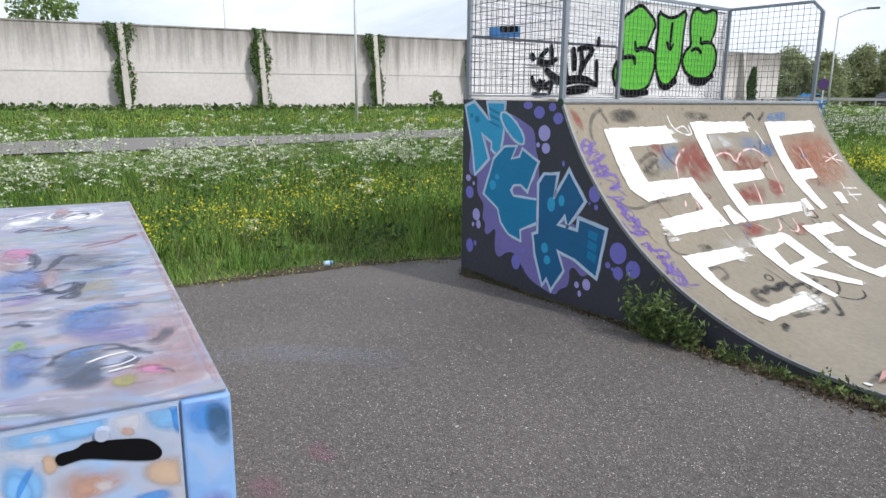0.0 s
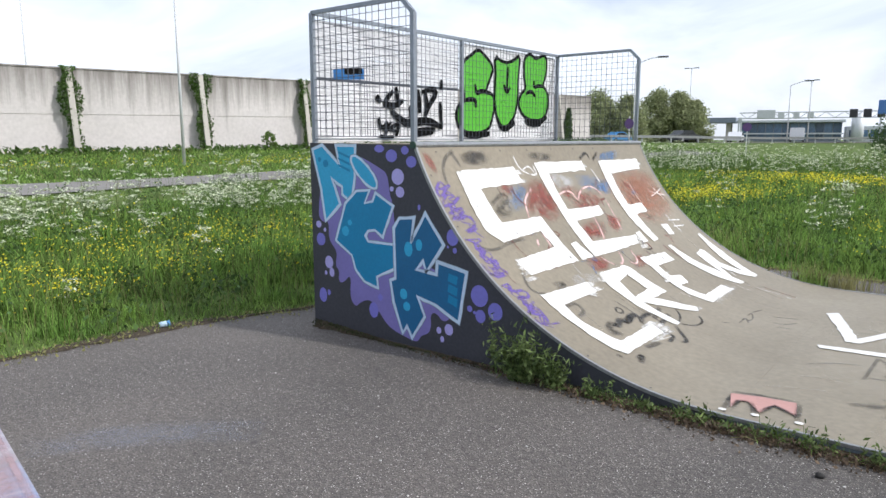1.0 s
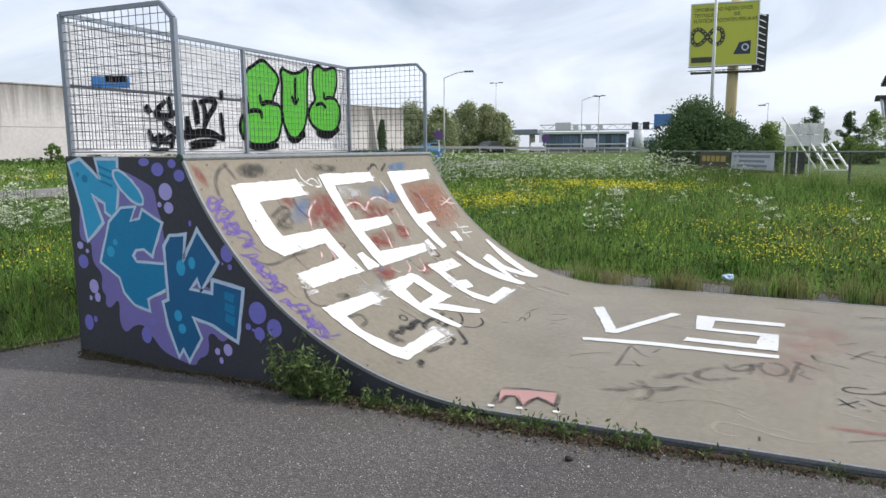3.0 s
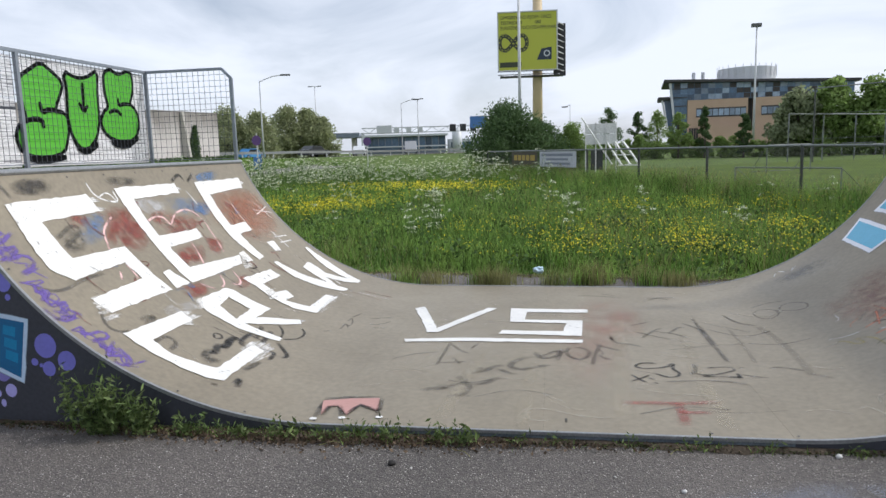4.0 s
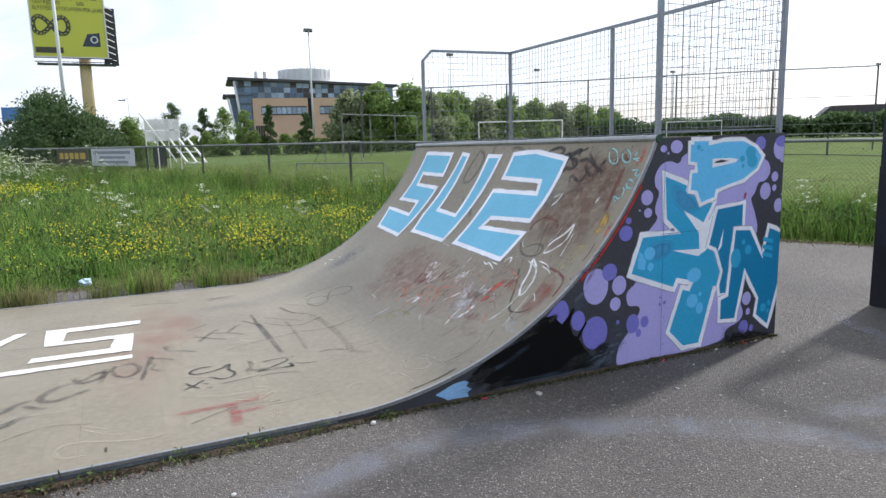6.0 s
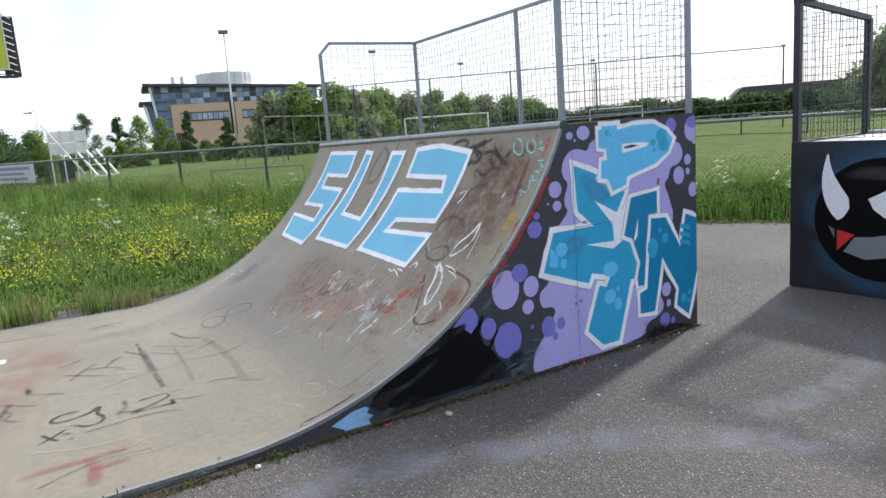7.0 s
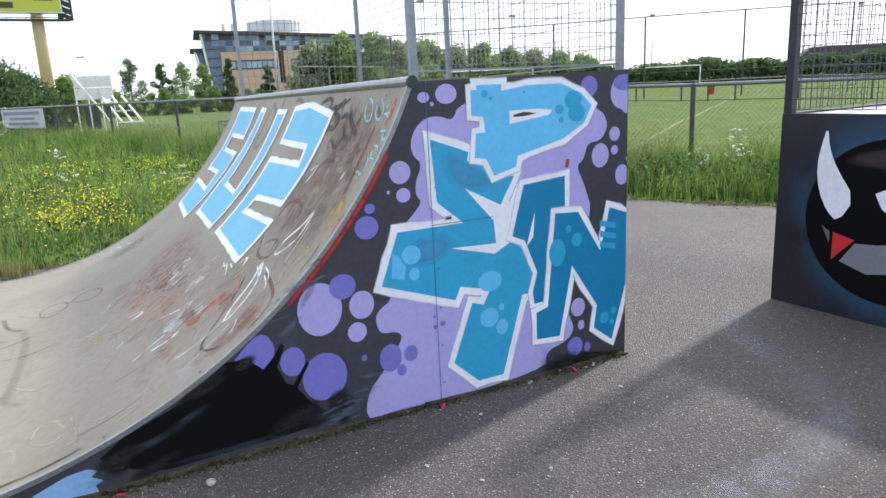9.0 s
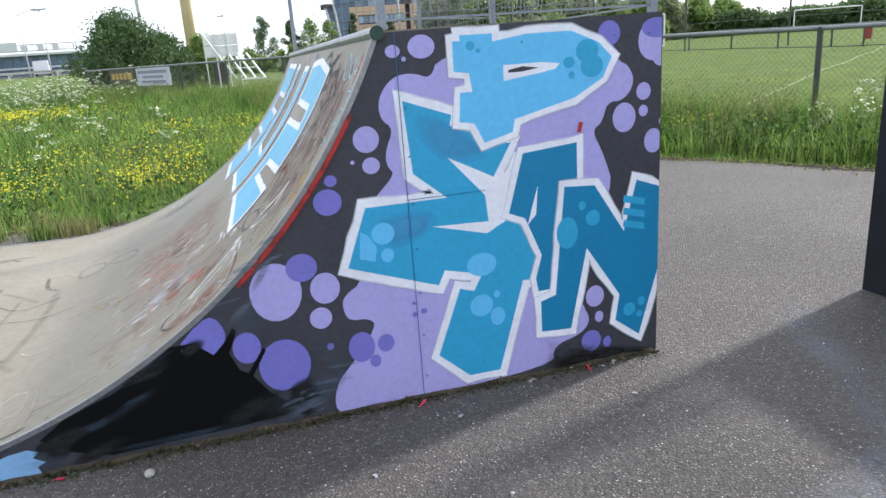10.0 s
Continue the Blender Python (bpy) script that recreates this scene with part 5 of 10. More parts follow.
# ---------------------------------------------------------------- fun box beside the start
def layered_paint(name, base, coats, gloss):
    """Many thin coats of sprayed paint, one over the other, each with its own blurred patches: (colour, scale, stretch, from, to, cover)."""
    m = material(name, base, gloss, 0.0, tuple(c * 0.85 for c in base), 3.0, 0.6, 40, 0.06, 0.03)
    n, l = m.node_tree.nodes, m.node_tree.links
    b = n["Principled BSDF"]
    col = b.inputs["Base Color"].links[0].from_socket
    co = n.new("ShaderNodeTexCoord")
    for k, (rgb, scale, stretch, lo, hi, cover) in enumerate(coats):
        mp = n.new("ShaderNodeMapping")
        mp.inputs["Scale"].default_value, mp.inputs["Location"].default_value = stretch, (3.7 * k, 1.9 * k, 0.7 * k)
        l.new(co.outputs["Object"], mp.inputs["Vector"])
        tex = n.new("ShaderNodeTexNoise")
        tex.inputs["Scale"].default_value, tex.inputs["Detail"].default_value, tex.inputs["Distortion"].default_value = scale, 3.0, 1.2
        l.new(mp.outputs["Vector"], tex.inputs["Vector"])
        mr = n.new("ShaderNodeMapRange")
        mr.inputs["From Min"].default_value, mr.inputs["From Max"].default_value, mr.inputs["To Max"].default_value = lo, hi, cover
        l.new(tex.outputs["Fac"], mr.inputs["Value"])
        mix = n.new("ShaderNodeMixRGB")
        mix.inputs[2].default_value = (*rgb, 1)
        l.new(mr.outputs["Result"], mix.inputs[0])
        l.new(col, mix.inputs[1])
        col = mix.outputs["Color"]
    l.new(col, b.inputs["Base Color"])
    return m


M_BOXTOP = layered_paint("box_top_paint", (0.236, 0.225, 0.281), (
    ((0.160, 0.235, 0.400), 2.6, (1.3, 0.8, 1), 0.45, 0.60, 0.8), ((0.205, 0.175, 0.319), 2.4, (1.3, 0.8, 1), 0.48, 0.62, 0.75), ((0.319, 0.312, 0.357), 3.8, (1.6, 0.7, 1), 0.48, 0.60, 0.8), ((0.200, 0.255, 0.262), 4.6, (1.6, 0.7, 1), 0.51, 0.61, 0.75),
    ((0.345, 0.262, 0.285), 3.6, (1.5, 0.8, 1), 0.53, 0.64, 0.7), ((0.213, 0.289, 0.450), 6.0, (1.8, 0.6, 1), 0.52, 0.61, 0.7), ((0.086, 0.100, 0.129), 9.0, (2.0, 0.6, 1), 0.58, 0.64, 0.6), ((0.426, 0.418, 0.460), 9.5, (2.0, 0.6, 1), 0.57, 0.64, 0.7)), 0.32)
M_BOXCORNER = layered_paint("box_corner_paint", (0.24, 0.40, 0.68), (
    ((0.16, 0.30, 0.62), 6.0, (1, 1, 1), 0.46, 0.62, 0.7), ((0.48, 0.46, 0.58), 5.0, (1, 1, 1), 0.52, 0.66, 0.7)), 0.4)
M_BOXSIDE = layered_paint("box_side_paint", (0.37, 0.42, 0.53), (
    ((0.24, 0.44, 0.74), 2.2, (1, 1, 1), 0.46, 0.62, 0.55), ((0.54, 0.50, 0.54), 5.0, (1, 1, 1), 0.48, 0.64, 0.6), ((0.50, 0.38, 0.33), 3.6, (1, 1, 1), 0.53, 0.68, 0.5), ((0.26, 0.46, 0.74), 9.0, (1, 1, 1), 0.52, 0.66, 0.5)), 0.4)
BOX = thing("grind_box", "waist-high steel grind box covered in blurred pastel graffiti", "skate box", at=pose(2.19, -3.34, 0, 0, 0, 180 - 10.6))
BOX_L, BOX_W, BOX_H = 2.72, 1.6, 0.95
part("body", box(0.006, 0.006, 0.0, BOX_L - 0.006, BOX_W - 0.006, BOX_H - 0.009), M_BOXSIDE, BOX)
part("top_plate", box(0, 0, BOX_H - 0.008, BOX_L, BOX_W, BOX_H, 0.003), M_BOXTOP, BOX)
part("end_sheet", box(-0.006, 0.09, 0.0, 0.004, BOX_W - 0.05, BOX_H - 0.012), M_BOXSIDE, BOX)
part("corner_plate", box(-0.008, -0.006, 0.0, 0.09, 0.086, BOX_H - 0.011, 0.006), M_BOXCORNER, BOX)


# ---------------------------------------------------------------- graffiti
def lin(r, g, b):
    """Linear colour from 0 to 255 values."""
    return tuple(((c / 255 + 0.055) / 1.055) ** 2.4 if c > 10 else c / 255 / 12.92 for c in (r, g, b))


def spray(name, rgb, rough=0.5, wear=0.25):
    base = lin(*rgb)
    return material(name, base, rough, 0.0, tuple(c * (1 - wear) + 0.02 * wear for c in base), 4.0, 0.7, 45, 0.07, 0.03)


def mist(name, rgb, cover=0.6, scale=9.0, stretch=(1, 1, 1), gate=(0.36, 0.60)):
    """Thin, patchy paint through which the sheet below shows."""
    m = spray(name, rgb, 0.55)
    n, l = m.node_tree.nodes, m.node_tree.links
    co = n.new("ShaderNodeTexCoord")
    mp = n.new("ShaderNodeMapping")
    mp.inputs["Scale"].default_value = stretch
    l.new(co.outputs["Object"], mp.inputs["Vector"])
    tex = n.new("ShaderNodeTexNoise")
    tex.inputs["Scale"].default_value, tex.inputs["Detail"].default_value, tex.inputs["Roughness"].default_value = scale, 7.0, 0.65
    l.new(mp.outputs["Vector"], tex.inputs["Vector"])
    rm = n.new("ShaderNodeMapRange")
    rm.inputs["From Min"].default_value, rm.inputs["From Max"].default_value = gate
    rm.inputs["To Min"].default_value, rm.inputs["To Max"].default_value = 0.0, cover
    l.new(tex.outputs["Fac"], rm.inputs["Value"])
    at = n.new("ShaderNodeAttribute")
    at.attribute_name = "cover"
    mu = n.new("ShaderNodeMath")
    mu.operation = 'MULTIPLY'
    l.new(rm.outputs["Result"], mu.inputs[0])
    l.new(at.outputs["Fac"], mu.inputs[1])
    l.new(mu.outputs[0], n["Principled BSDF"].inputs["Alpha"])
    return m


def faded(name, rgb, cover):
    """A tag rubbed thin by wheels."""
    return mist(name, rgb, cover, 13.0, gate=(0.28, 0.52))


P_WHITE = mist("white_letter_paint", (230, 229, 225), 1.0, 8.0, (1, 2.4, 2.4), (0.28, 0.38))
P_OUTLINE = mist("pale_outline_paint", (238, 240, 248), 1.0, 9.0, gate=(0.0, 0.02))
P_OUTLINE_BLUE = mist("pale_blue_outline_paint", (192, 212, 232), 1.0, 9.0, gate=(0.0, 0.02))
P_PURPLE = spray("light_purple_paint", (170, 164, 220), 0.5, 0.12)
P_PURPLE_DEEP = spray("deep_purple_paint", (118, 115, 196), 0.5, 0.16)
P_PURPLE_OLD = spray("muted_purple_paint", (122, 114, 178), 0.5, 0.2)
P_SKY = spray("sky_blue_paint", (100, 190, 238), 0.5, 0.12)
P_MID = spray("mid_blue_paint", (50, 162, 206), 0.5, 0.15)
P_TEAL = spray("deep_teal_paint", (14, 126, 172), 0.5, 0.15)
P_TEAL_DARK = spray("dark_teal_paint", (16, 96, 142), 0.5, 0.2)
P_BLACK = spray("black_letter_paint", (8, 8, 10), 0.7, 0.1)
P_BLACK.node_tree.nodes["Principled BSDF"].inputs["Specular IOR Level"].default_value = 0.12
H_BLACK = mist("black_overspray", (8, 8, 10), 0.95, 8.0, (1, 1, 2), (0.30, 0.5))
P_GREEN = spray("bright_green_paint", (96, 190, 52), 0.5, 0.12)
P_SUZ = spray("pale_blue_letter_paint", (104, 182, 214), 0.5, 0.12)
P_PINK = spray("dusty_pink_paint", (186, 142, 134), 0.6, 0.2)
P_RED_FADE = mist("fading_red_edge", (172, 38, 30), 1.0, 7.0, gate=(0.30, 0.50))
P_RED_EDGE = spray("red_edge_paint", (176, 52, 36), 0.5, 0.3)
F_DARK = faded("faded_black_tag", (52, 50, 48), 0.38)
F_GREY = faded("faded_grey_tag", (78, 76, 74), 0.5)
F_RED = faded("faded_red_tag", (164, 84, 78), 0.44)
F_REDBROWN = faded("faded_red_brown_tag", (120, 60, 50), 0.8)
F_YELLOW = faded("faded_yellow_tag", (192, 178, 118), 0.62)
F_TEAL = faded("faded_teal_tag", (150, 200, 200), 0.9)
F_PURPLE = faded("faded_purple_tag", (108, 86, 164), 0.78)
F_PALE = faded("faded_pale_tag", (190, 182, 164), 0.42)
F_WHITE = faded("faded_white_tag", (230, 228, 224), 1.0)
F_BRISTLE = mist("dry_white_bristles", (232, 230, 224), 0.8, 16.0, gate=(0.34, 0.54))
F_PINKLINE = faded("faded_pink_line", (226, 190, 184), 1.0)
H_RED = mist("red_overspray", (152, 92, 78), 0.30, 11.0)
H_BLUE = mist("blue_overspray", (84, 128, 178), 0.55)
H_DARK = mist("dark_overspray", (70, 66, 60), 0.7)
H_ORANGE = mist("orange_overspray", (176, 110, 80), 0.42, 14, (1, 3, 1))
H_WHITE = mist("white_overspray", (206, 206, 206), 0.6)
H_BRICK = mist("brick_red_overspray", (146, 70, 58), 0.62, 9.0)
F_INK = faded("worn_ink_tag", (34, 33, 33), 0.72)
H_BROWN = mist("brown_overspray", (120, 84, 66), 0.6)
H_SLATE = mist("slate_overspray", (84, 104, 124), 0.30, 7.0, (1, 1, 3))
H_PALE = mist("pale_overspray", (120, 134, 150), 0.5, 9.0, (1, 1, 3))
S_BLUE_SOFT = mist("soft_sky_overspray", (84, 168, 216), 0.55, 3.0, gate=(0.2, 0.45))
B_WHITE, B_PINK, B_BLUE, B_VIOLET, B_SAND, B_LIME, B_GREY, B_LINE = (mist("box_" + n, c, k, 9.0, (1.6, 0.7, 1), (0.34, 0.56)) for n, c, k in (("white", (236, 236, 242), 1.0), ("pink", (206, 136, 176), 0.75), ("blue", (112, 156, 216), 0.55), ("violet", (140, 126, 190), 0.5), ("sand", (176, 168, 148), 0.6), ("lime", (158, 190, 116), 0.6), ("grey", (104, 110, 124), 0.42), ("line", (84, 90, 108), 0.75)))
B_OLIVE = mist("box_olive", (168, 164, 96), 0.8, 9.0, gate=(0.30, 0.55))
B_SLATE, B_GREYBLUE, B_PEACH = (mist("box_" + n, c, k, 7.0, gate=(0.30, 0.58)) for n, c, k in (("slate", (90, 102, 126), 0.6), ("grey_blue", (112, 136, 190), 0.75), ("peach", (188, 156, 158), 0.6)))
E_SKY, E_SAND = (mist("end_" + n, c, 0.9, 5.0, gate=(0.2, 0.5)) for n, c in (("sky", (130, 186, 236)), ("sand", (204, 176, 150))))
E_BLUE, E_WHITE, E_PEACH, E_DARK = (mist("end_" + n, c, k, 7.0, gate=(0.25, 0.55)) for n, c, k in (("blue", (78, 150, 226), 0.85), ("white", (226, 226, 232), 0.6), ("peach", (206, 164, 144), 0.7), ("dark", (62, 96, 128), 0.9)))


def rounded(pts, times=2):
    """The outline with its corners cut again and again, till it is round."""
    for _ in range(times):
        out = []
        for (x0, y0), (x1, y1) in zip(pts, pts[1:] + pts[:1]):
            out += [(0.75 * x0 + 0.25 * x1, 0.75 * y0 + 0.25 * y1), (0.25 * x0 + 0.75 * x1, 0.25 * y0 + 0.75 * y1)]
        pts = out
    return pts


def eased(pts, times=2):
    """The same for an open line."""
    for _ in range(times):
        out = [pts[0]]
        for (x0, y0), (x1, y1) in zip(pts, pts[1:]):
            out += [(0.75 * x0 + 0.25 * x1, 0.75 * y0 + 0.25 * y1), (0.25 * x0 + 0.75 * x1, 0.25 * y0 + 0.75 * y1)]
        pts = out + [pts[-1]]
    return pts


def fill(pts, bm=None):
    bm = bm or bmesh.new()
    f = bm.faces.new([bm.verts.new((x, y, 0)) for x, y in pts])
    f.normal_update()
    bmesh.ops.triangulate(bm, faces=[f], ngon_method='EAR_CLIP')
    return bm


def soft_fill(pts):
    """A patch of overspray that thins out towards its border."""
    bm = bmesh.new()
    layer = bm.verts.layers.float.new("cover")
    cx, cy = sum(p[0] for p in pts) / len(pts), sum(p[1] for p in pts) / len(pts)
    rings = []
    for k, c in ((1.12, 0.0), (0.85, 0.45), (0.6, 0.9), (0.3, 1.0)):
        ring = []
        for x, y in pts:
            v = bm.verts.new((cx + (x - cx) * k, cy + (y - cy) * k, 0))
            v[layer] = c
            ring.append(v)
        rings.append(ring)
    n = len(pts)
    for a, b in zip(rings, rings[1:]):
        for k in range(n):
            bm.faces.new((a[k], a[(k + 1) % n], b[(k + 1) % n], b[k]))
    bm.faces.new(rings[-1])
    return bm


def oval(cx, cy, rx, ry, bm=None, steps=20):
    return fill([(cx + rx * math.cos(2 * math.pi * k / steps), cy + ry * math.sin(2 * math.pi * k / steps)) for k in range(steps)], bm)


def band(pts, width, closed=False, bm=None, taper=False):
    """A painted line of that width, mitred at its corners."""
    bm = bm or bmesh.new()
    n = len(pts)
    pairs = []
    for k, (x, y) in enumerate(pts):
        a = pts[(k - 1) % n] if closed or k else None
        b = pts[(k + 1) % n] if closed or k < n - 1 else None
        d0 = Vector((x - a[0], y - a[1])).normalized() if a else None
        d1 = Vector((b[0] - x, b[1] - y)).normalized() if b else None
        d0, d1 = d0 or d1, d1 or d0
        t = (d0 + d1)
        t = t.normalized() if t.length > 1e-4 else d0
        nrm = Vector((-t.y, t.x))
        m = min(1.8, 1 / max(0.35, nrm.dot(Vector((-d0.y, d0.x)))))
        w = width / 2 * m
        if taper and not closed:
            w *= 0.55 + 0.45 * math.sin(math.pi * (k + 0.5) / n)
        pairs.append((bm.verts.new((x + nrm.x * w, y + nrm.y * w, 0)), bm.verts.new((x - nrm.x * w, y - nrm.y * w, 0))))
    for k in range(n if closed else n - 1):
        p, q = pairs[k], pairs[(k + 1) % n]
        bm.faces.new((p[0], p[1], q[1], q[0]))
    return bm


def soft_band(pts, width, feather=0.012):
    """A closed sprayed line whose borders fade over the feather's width."""
    rnd = random.Random(len(pts))
    fine = []
    for (x0, y0), (x1, y1) in zip(pts, pts[1:] + pts[:1]):
        n = max(1, int(math.hypot(x1 - x0, y1 - y0) / 0.06))
        fine += [(x0 + (x1 - x0) * k / n, y0 + (y1 - y0) * k / n) for k in range(n)]
    n = len(fine)
    bm = bmesh.new()
    layer = bm.verts.layers.float.new("cover")
    rows = []
    for k, (x, y) in enumerate(fine):
        a, b = fine[k - 1], fine[(k + 1) % n]
        d0, d1 = Vector((x - a[0], y - a[1])), Vector((b[0] - x, b[1] - y))
        d0, d1 = d0.normalized(), d1.normalized()
        t = d0 + d1
        t = t.normalized() if t.length > 1e-4 else d0
        nrm = Vector((-t.y, t.x))
        m = min(1.6, 1 / max(0.4, nrm.dot(Vector((-d0.y, d0.x)))))
        w = (width / 2 + rnd.uniform(-0.004, 0.004)) * m
        row = []
        for off, c in ((-w - feather / 2, 0.0), (-w + feather / 2, 1.0), (w - feather / 2, 1.0), (w + feather / 2, 0.0)):
            v = bm.verts.new((x + nrm.x * off, y + nrm.y * off, 0))
            v[layer] = c
            row.append(v)
        rows.append(row)
    for k in range(n):
        p, q = rows[k], rows[(k + 1) % n]
        for c in range(3):
            bm.faces.new((p[c], p[c + 1], q[c + 1], q[c]))
    return bm


def laid(name, bm, mat, parent, put, lift, label="", curved=False):
    """Lays a flat drawing on a surface: put(a, b, lift) gives the place of its point (a, b)."""
    if "cover" not in bm.verts.layers.float.keys():
        layer = bm.verts.layers.float.new("cover")
        for v in bm.verts:
            v[layer] = 1.0
    if curved:
        bs = [v.co.y for v in bm.verts]
        lo, hi = min(bs), min(max(bs), CURVE + 0.05)
        k = math.ceil(lo / 0.1) * 0.1
        while k < hi:
            bmesh.ops.bisect_plane(bm, geom=bm.verts[:] + bm.edges[:] + bm.faces[:], plane_co=(0, k, 0), plane_no=(0, 1, 0))
            k += 0.1
    for v in bm.verts:
        v.co = put(v.co.x, v.co.y, lift)
    return part(name, bm, mat, parent, label)


def stroke(pts, width):
    """A sprayed line: full in its middle, thin at both borders and at its ends."""
    bm = bmesh.new()
    layer = bm.verts.layers.float.new("cover")
    n = len(pts)
    rows = []
    way = [0.0]
    for p, q in zip(pts, pts[1:]):
        way.append(way[-1] + math.hypot(q[0] - p[0], q[1] - p[1]))
    for k, (x, y) in enumerate(pts):
        a, b = pts[max(0, k - 1)], pts[min(n - 1, k + 1)]
        t = Vector((b[0] - a[0], b[1] - a[1]))
        t = t.normalized() if t.length > 1e-5 else Vector((1, 0))
        row = []
        for f, c in ((-0.75, 0.0), (-0.3, 1.0), (0.3, 1.0), (0.75, 0.0)):
            v = bm.verts.new((x - t.y * width * f, y + t.x * width * f, 0))
            v[layer] = c * min(1.0, 0.25 + 0.6 * min(way[k], way[-1] - way[k]) / width)
            row.append(v)
        rows.append(row)
    for p, q in zip(rows, rows[1:]):
        for k in range(3):
            bm.faces.new((p[k], p[k + 1], q[k + 1], q[k]))
    return bm


def painter(parent, put, start, curved=False, clip=None):
    """Two brushes for one surface, tag and smear; each new layer lies a hair above the last."""
    state = [start]

    def inside(pts):
        return [(min(clip[1], max(clip[0], a)), min(clip[3], max(clip[2], b))) for a, b in pts] if clip else pts

    def tag(pts, mat, width, ease=2):
        state[0] += 0.000015
        return laid("tag_line", stroke(inside(eased(pts, ease)), width), mat, parent, put, state[0], curved=curved)

    def smear(pts, mat):
        state[0] += 0.000015
        bm = soft_fill(inside(rounded(pts)))
        if clip:
            for v in bm.verts:
                v.co.x, v.co.y = inside([(v.co.x, v.co.y)])[0]
        return laid("paint_smear", bm, mat, parent, put, state[0], curved=curved)
    return tag, smear


def on_side(x, z, lift):
    return Vector((x, -0.4 * lift, z))


LEFT_SIDE, RIGHT_SIDE = SIDES[False], SIDES[True]


def letter(pts, mat, parent, put, lift, width, edge_mat, label, curved=False):
    """A painted letter with its outline underneath."""
    laid("letter_outline", soft_band(pts, width), edge_mat, parent, put, lift, curved=curved)
    return laid("painted_letter", fill(pts), mat, parent, put, lift + 0.0015, label, curved)


def spots(rows, mat, parent, put, lift, name="painted_spot"):
    for k, r in enumerate(rows):
        laid(name, oval(*r), mat, parent, put, lift + 0.00004 * k)


def left_side_piece():
    p, put = LEFT_SIDE, on_side
    cloud = [(-1.01, 1.02), (-1.02, 0.91), (-0.97, 0.87), (-0.9, 0.88), (-0.91, 0.73), (-0.81, 0.65), (-0.84, 0.53), (-0.79, 0.49), (-0.81, 0.42), (-0.76, 0.39), (-0.66, 0.49), (-0.68, 0.29), (-0.62, 0.22), (-0.55, 0.28), (-0.45, 0.31), (-0.36, 0.22), (-0.27, 0.12), (-0.09, 0.07), (0.02, 0.05), (0.05, 0.11), (0.13, 0.14), (0.15, 0.21), (0.14, 0.28), (0.19, 0.31), (0.26, 0.24), (0.33, 0.29), (0.38, 0.36), (0.4, 0.52), (0.1, 0.65), (-0.18, 0.74), (-0.21, 1.07), (-0.24, 1.12), (-0.26, 1.28), (-0.34, 1.32), (-0.53, 1.4), (-0.61, 1.4), (-0.97, 1.28)]
    laid("painted_cloud", fill(rounded(cloud)), P_PURPLE_OLD, p, put, 0.002, "purple painted cloud behind the letters")
    spots([(-0.34, 1.46, 0.049, 0.028), (-0.22, 1.41, 0.055, 0.046), (-0.09, 1.45, 0.036, 0.03), (-0.03, 1.37, 0.048, 0.041), (0.04, 1.05, 0.013, 0.021), (-1, 0.73, 0.051, 0.052), (-0.99, 0.27, 0.045, 0.06), (-0.92, 0.3, 0.019, 0.024), (0.34, 0.86, 0.051, 0.059), (0.36, 0.77, 0.018, 0.02), (0.3, 0.79, 0.01, 0.011)], P_PURPLE_DEEP, p, put, 0.0025)
    spots([(0.57, 0.48, 0.071, 0.075), (0.7, 0.39, 0.058, 0.061), (0.58, 0.34, 0.042, 0.046), (0.49, 0.38, 0.023, 0.023), (0.53, 0.36, 0.012, 0.012), (-0.42, 0.23, 0.048, 0.061), (-0.35, 0.34, 0.025, 0.026)], P_PURPLE_DEEP, p, put, 0.003)
    spots([(-0.16, 1.26, 0.06, 0.059), (-0.22, 1.17, 0.019, 0.019), (-0.14, 1.15, 0.042, 0.04), (-1.02, 0.85, 0.032, 0.028), (-0.95, 0.81, 0.016, 0.017), (-0.91, 0.55, 0.047, 0.052), (-0.95, 0.46, 0.016, 0.018), (-0.88, 0.47, 0.029, 0.037), (0.22, 0.18, 0.022, 0.025), (0.31, 0.2, 0.038, 0.042), (0.25, 0.12, 0.017, 0.024)], P_PURPLE, p, put, 0.0035)
    letter([(-1.06, 1.44), (-0.96, 1.47), (-0.75, 1.31), (-0.79, 1.47), (-0.6, 1.47), (-0.61, 1.24), (-0.65, 1.06), (-0.73, 1.11), (-0.73, 1.17), (-0.87, 1.24), (-0.78, 1.03), (-0.93, 0.9), (-0.97, 1.14)], P_MID, p, put, 0.004, 0.05, P_OUTLINE_BLUE, "blue painted letter with a pale outline")
    c = [(-0.58, 1.13), (-0.7, 1.03), (-0.81, 0.74), (-0.64, 0.64), (-0.6, 0.53), (-0.51, 0.45), (-0.38, 0.42), (-0.39, 0.5), (-0.2, 0.59), (-0.2, 0.75), (-0.35, 0.75), (-0.47, 0.75), (-0.51, 0.8), (-0.47, 0.85), (-0.39, 0.86), (-0.32, 0.82), (-0.22, 1.04), (-0.38, 1.12), (-0.41, 1.06), (-0.51, 1.04), (-0.46, 1.14)]
    letter(c, P_TEAL, p, put, 0.006, 0.045, P_OUTLINE_BLUE, "teal painted letter with a pale outline")
    dot = [(-0.5 + 0.11 * math.cos(g) - 0.06 * math.sin(g), 1.285 - 0.05 * math.cos(g) + 0.1 * math.sin(g)) for g in np.linspace(0, 2 * math.pi, 24, endpoint=False)]
    letter(dot, P_MID, p, put, 0.0078, 0.04, P_OUTLINE_BLUE, "blue painted dot with a pale outline")
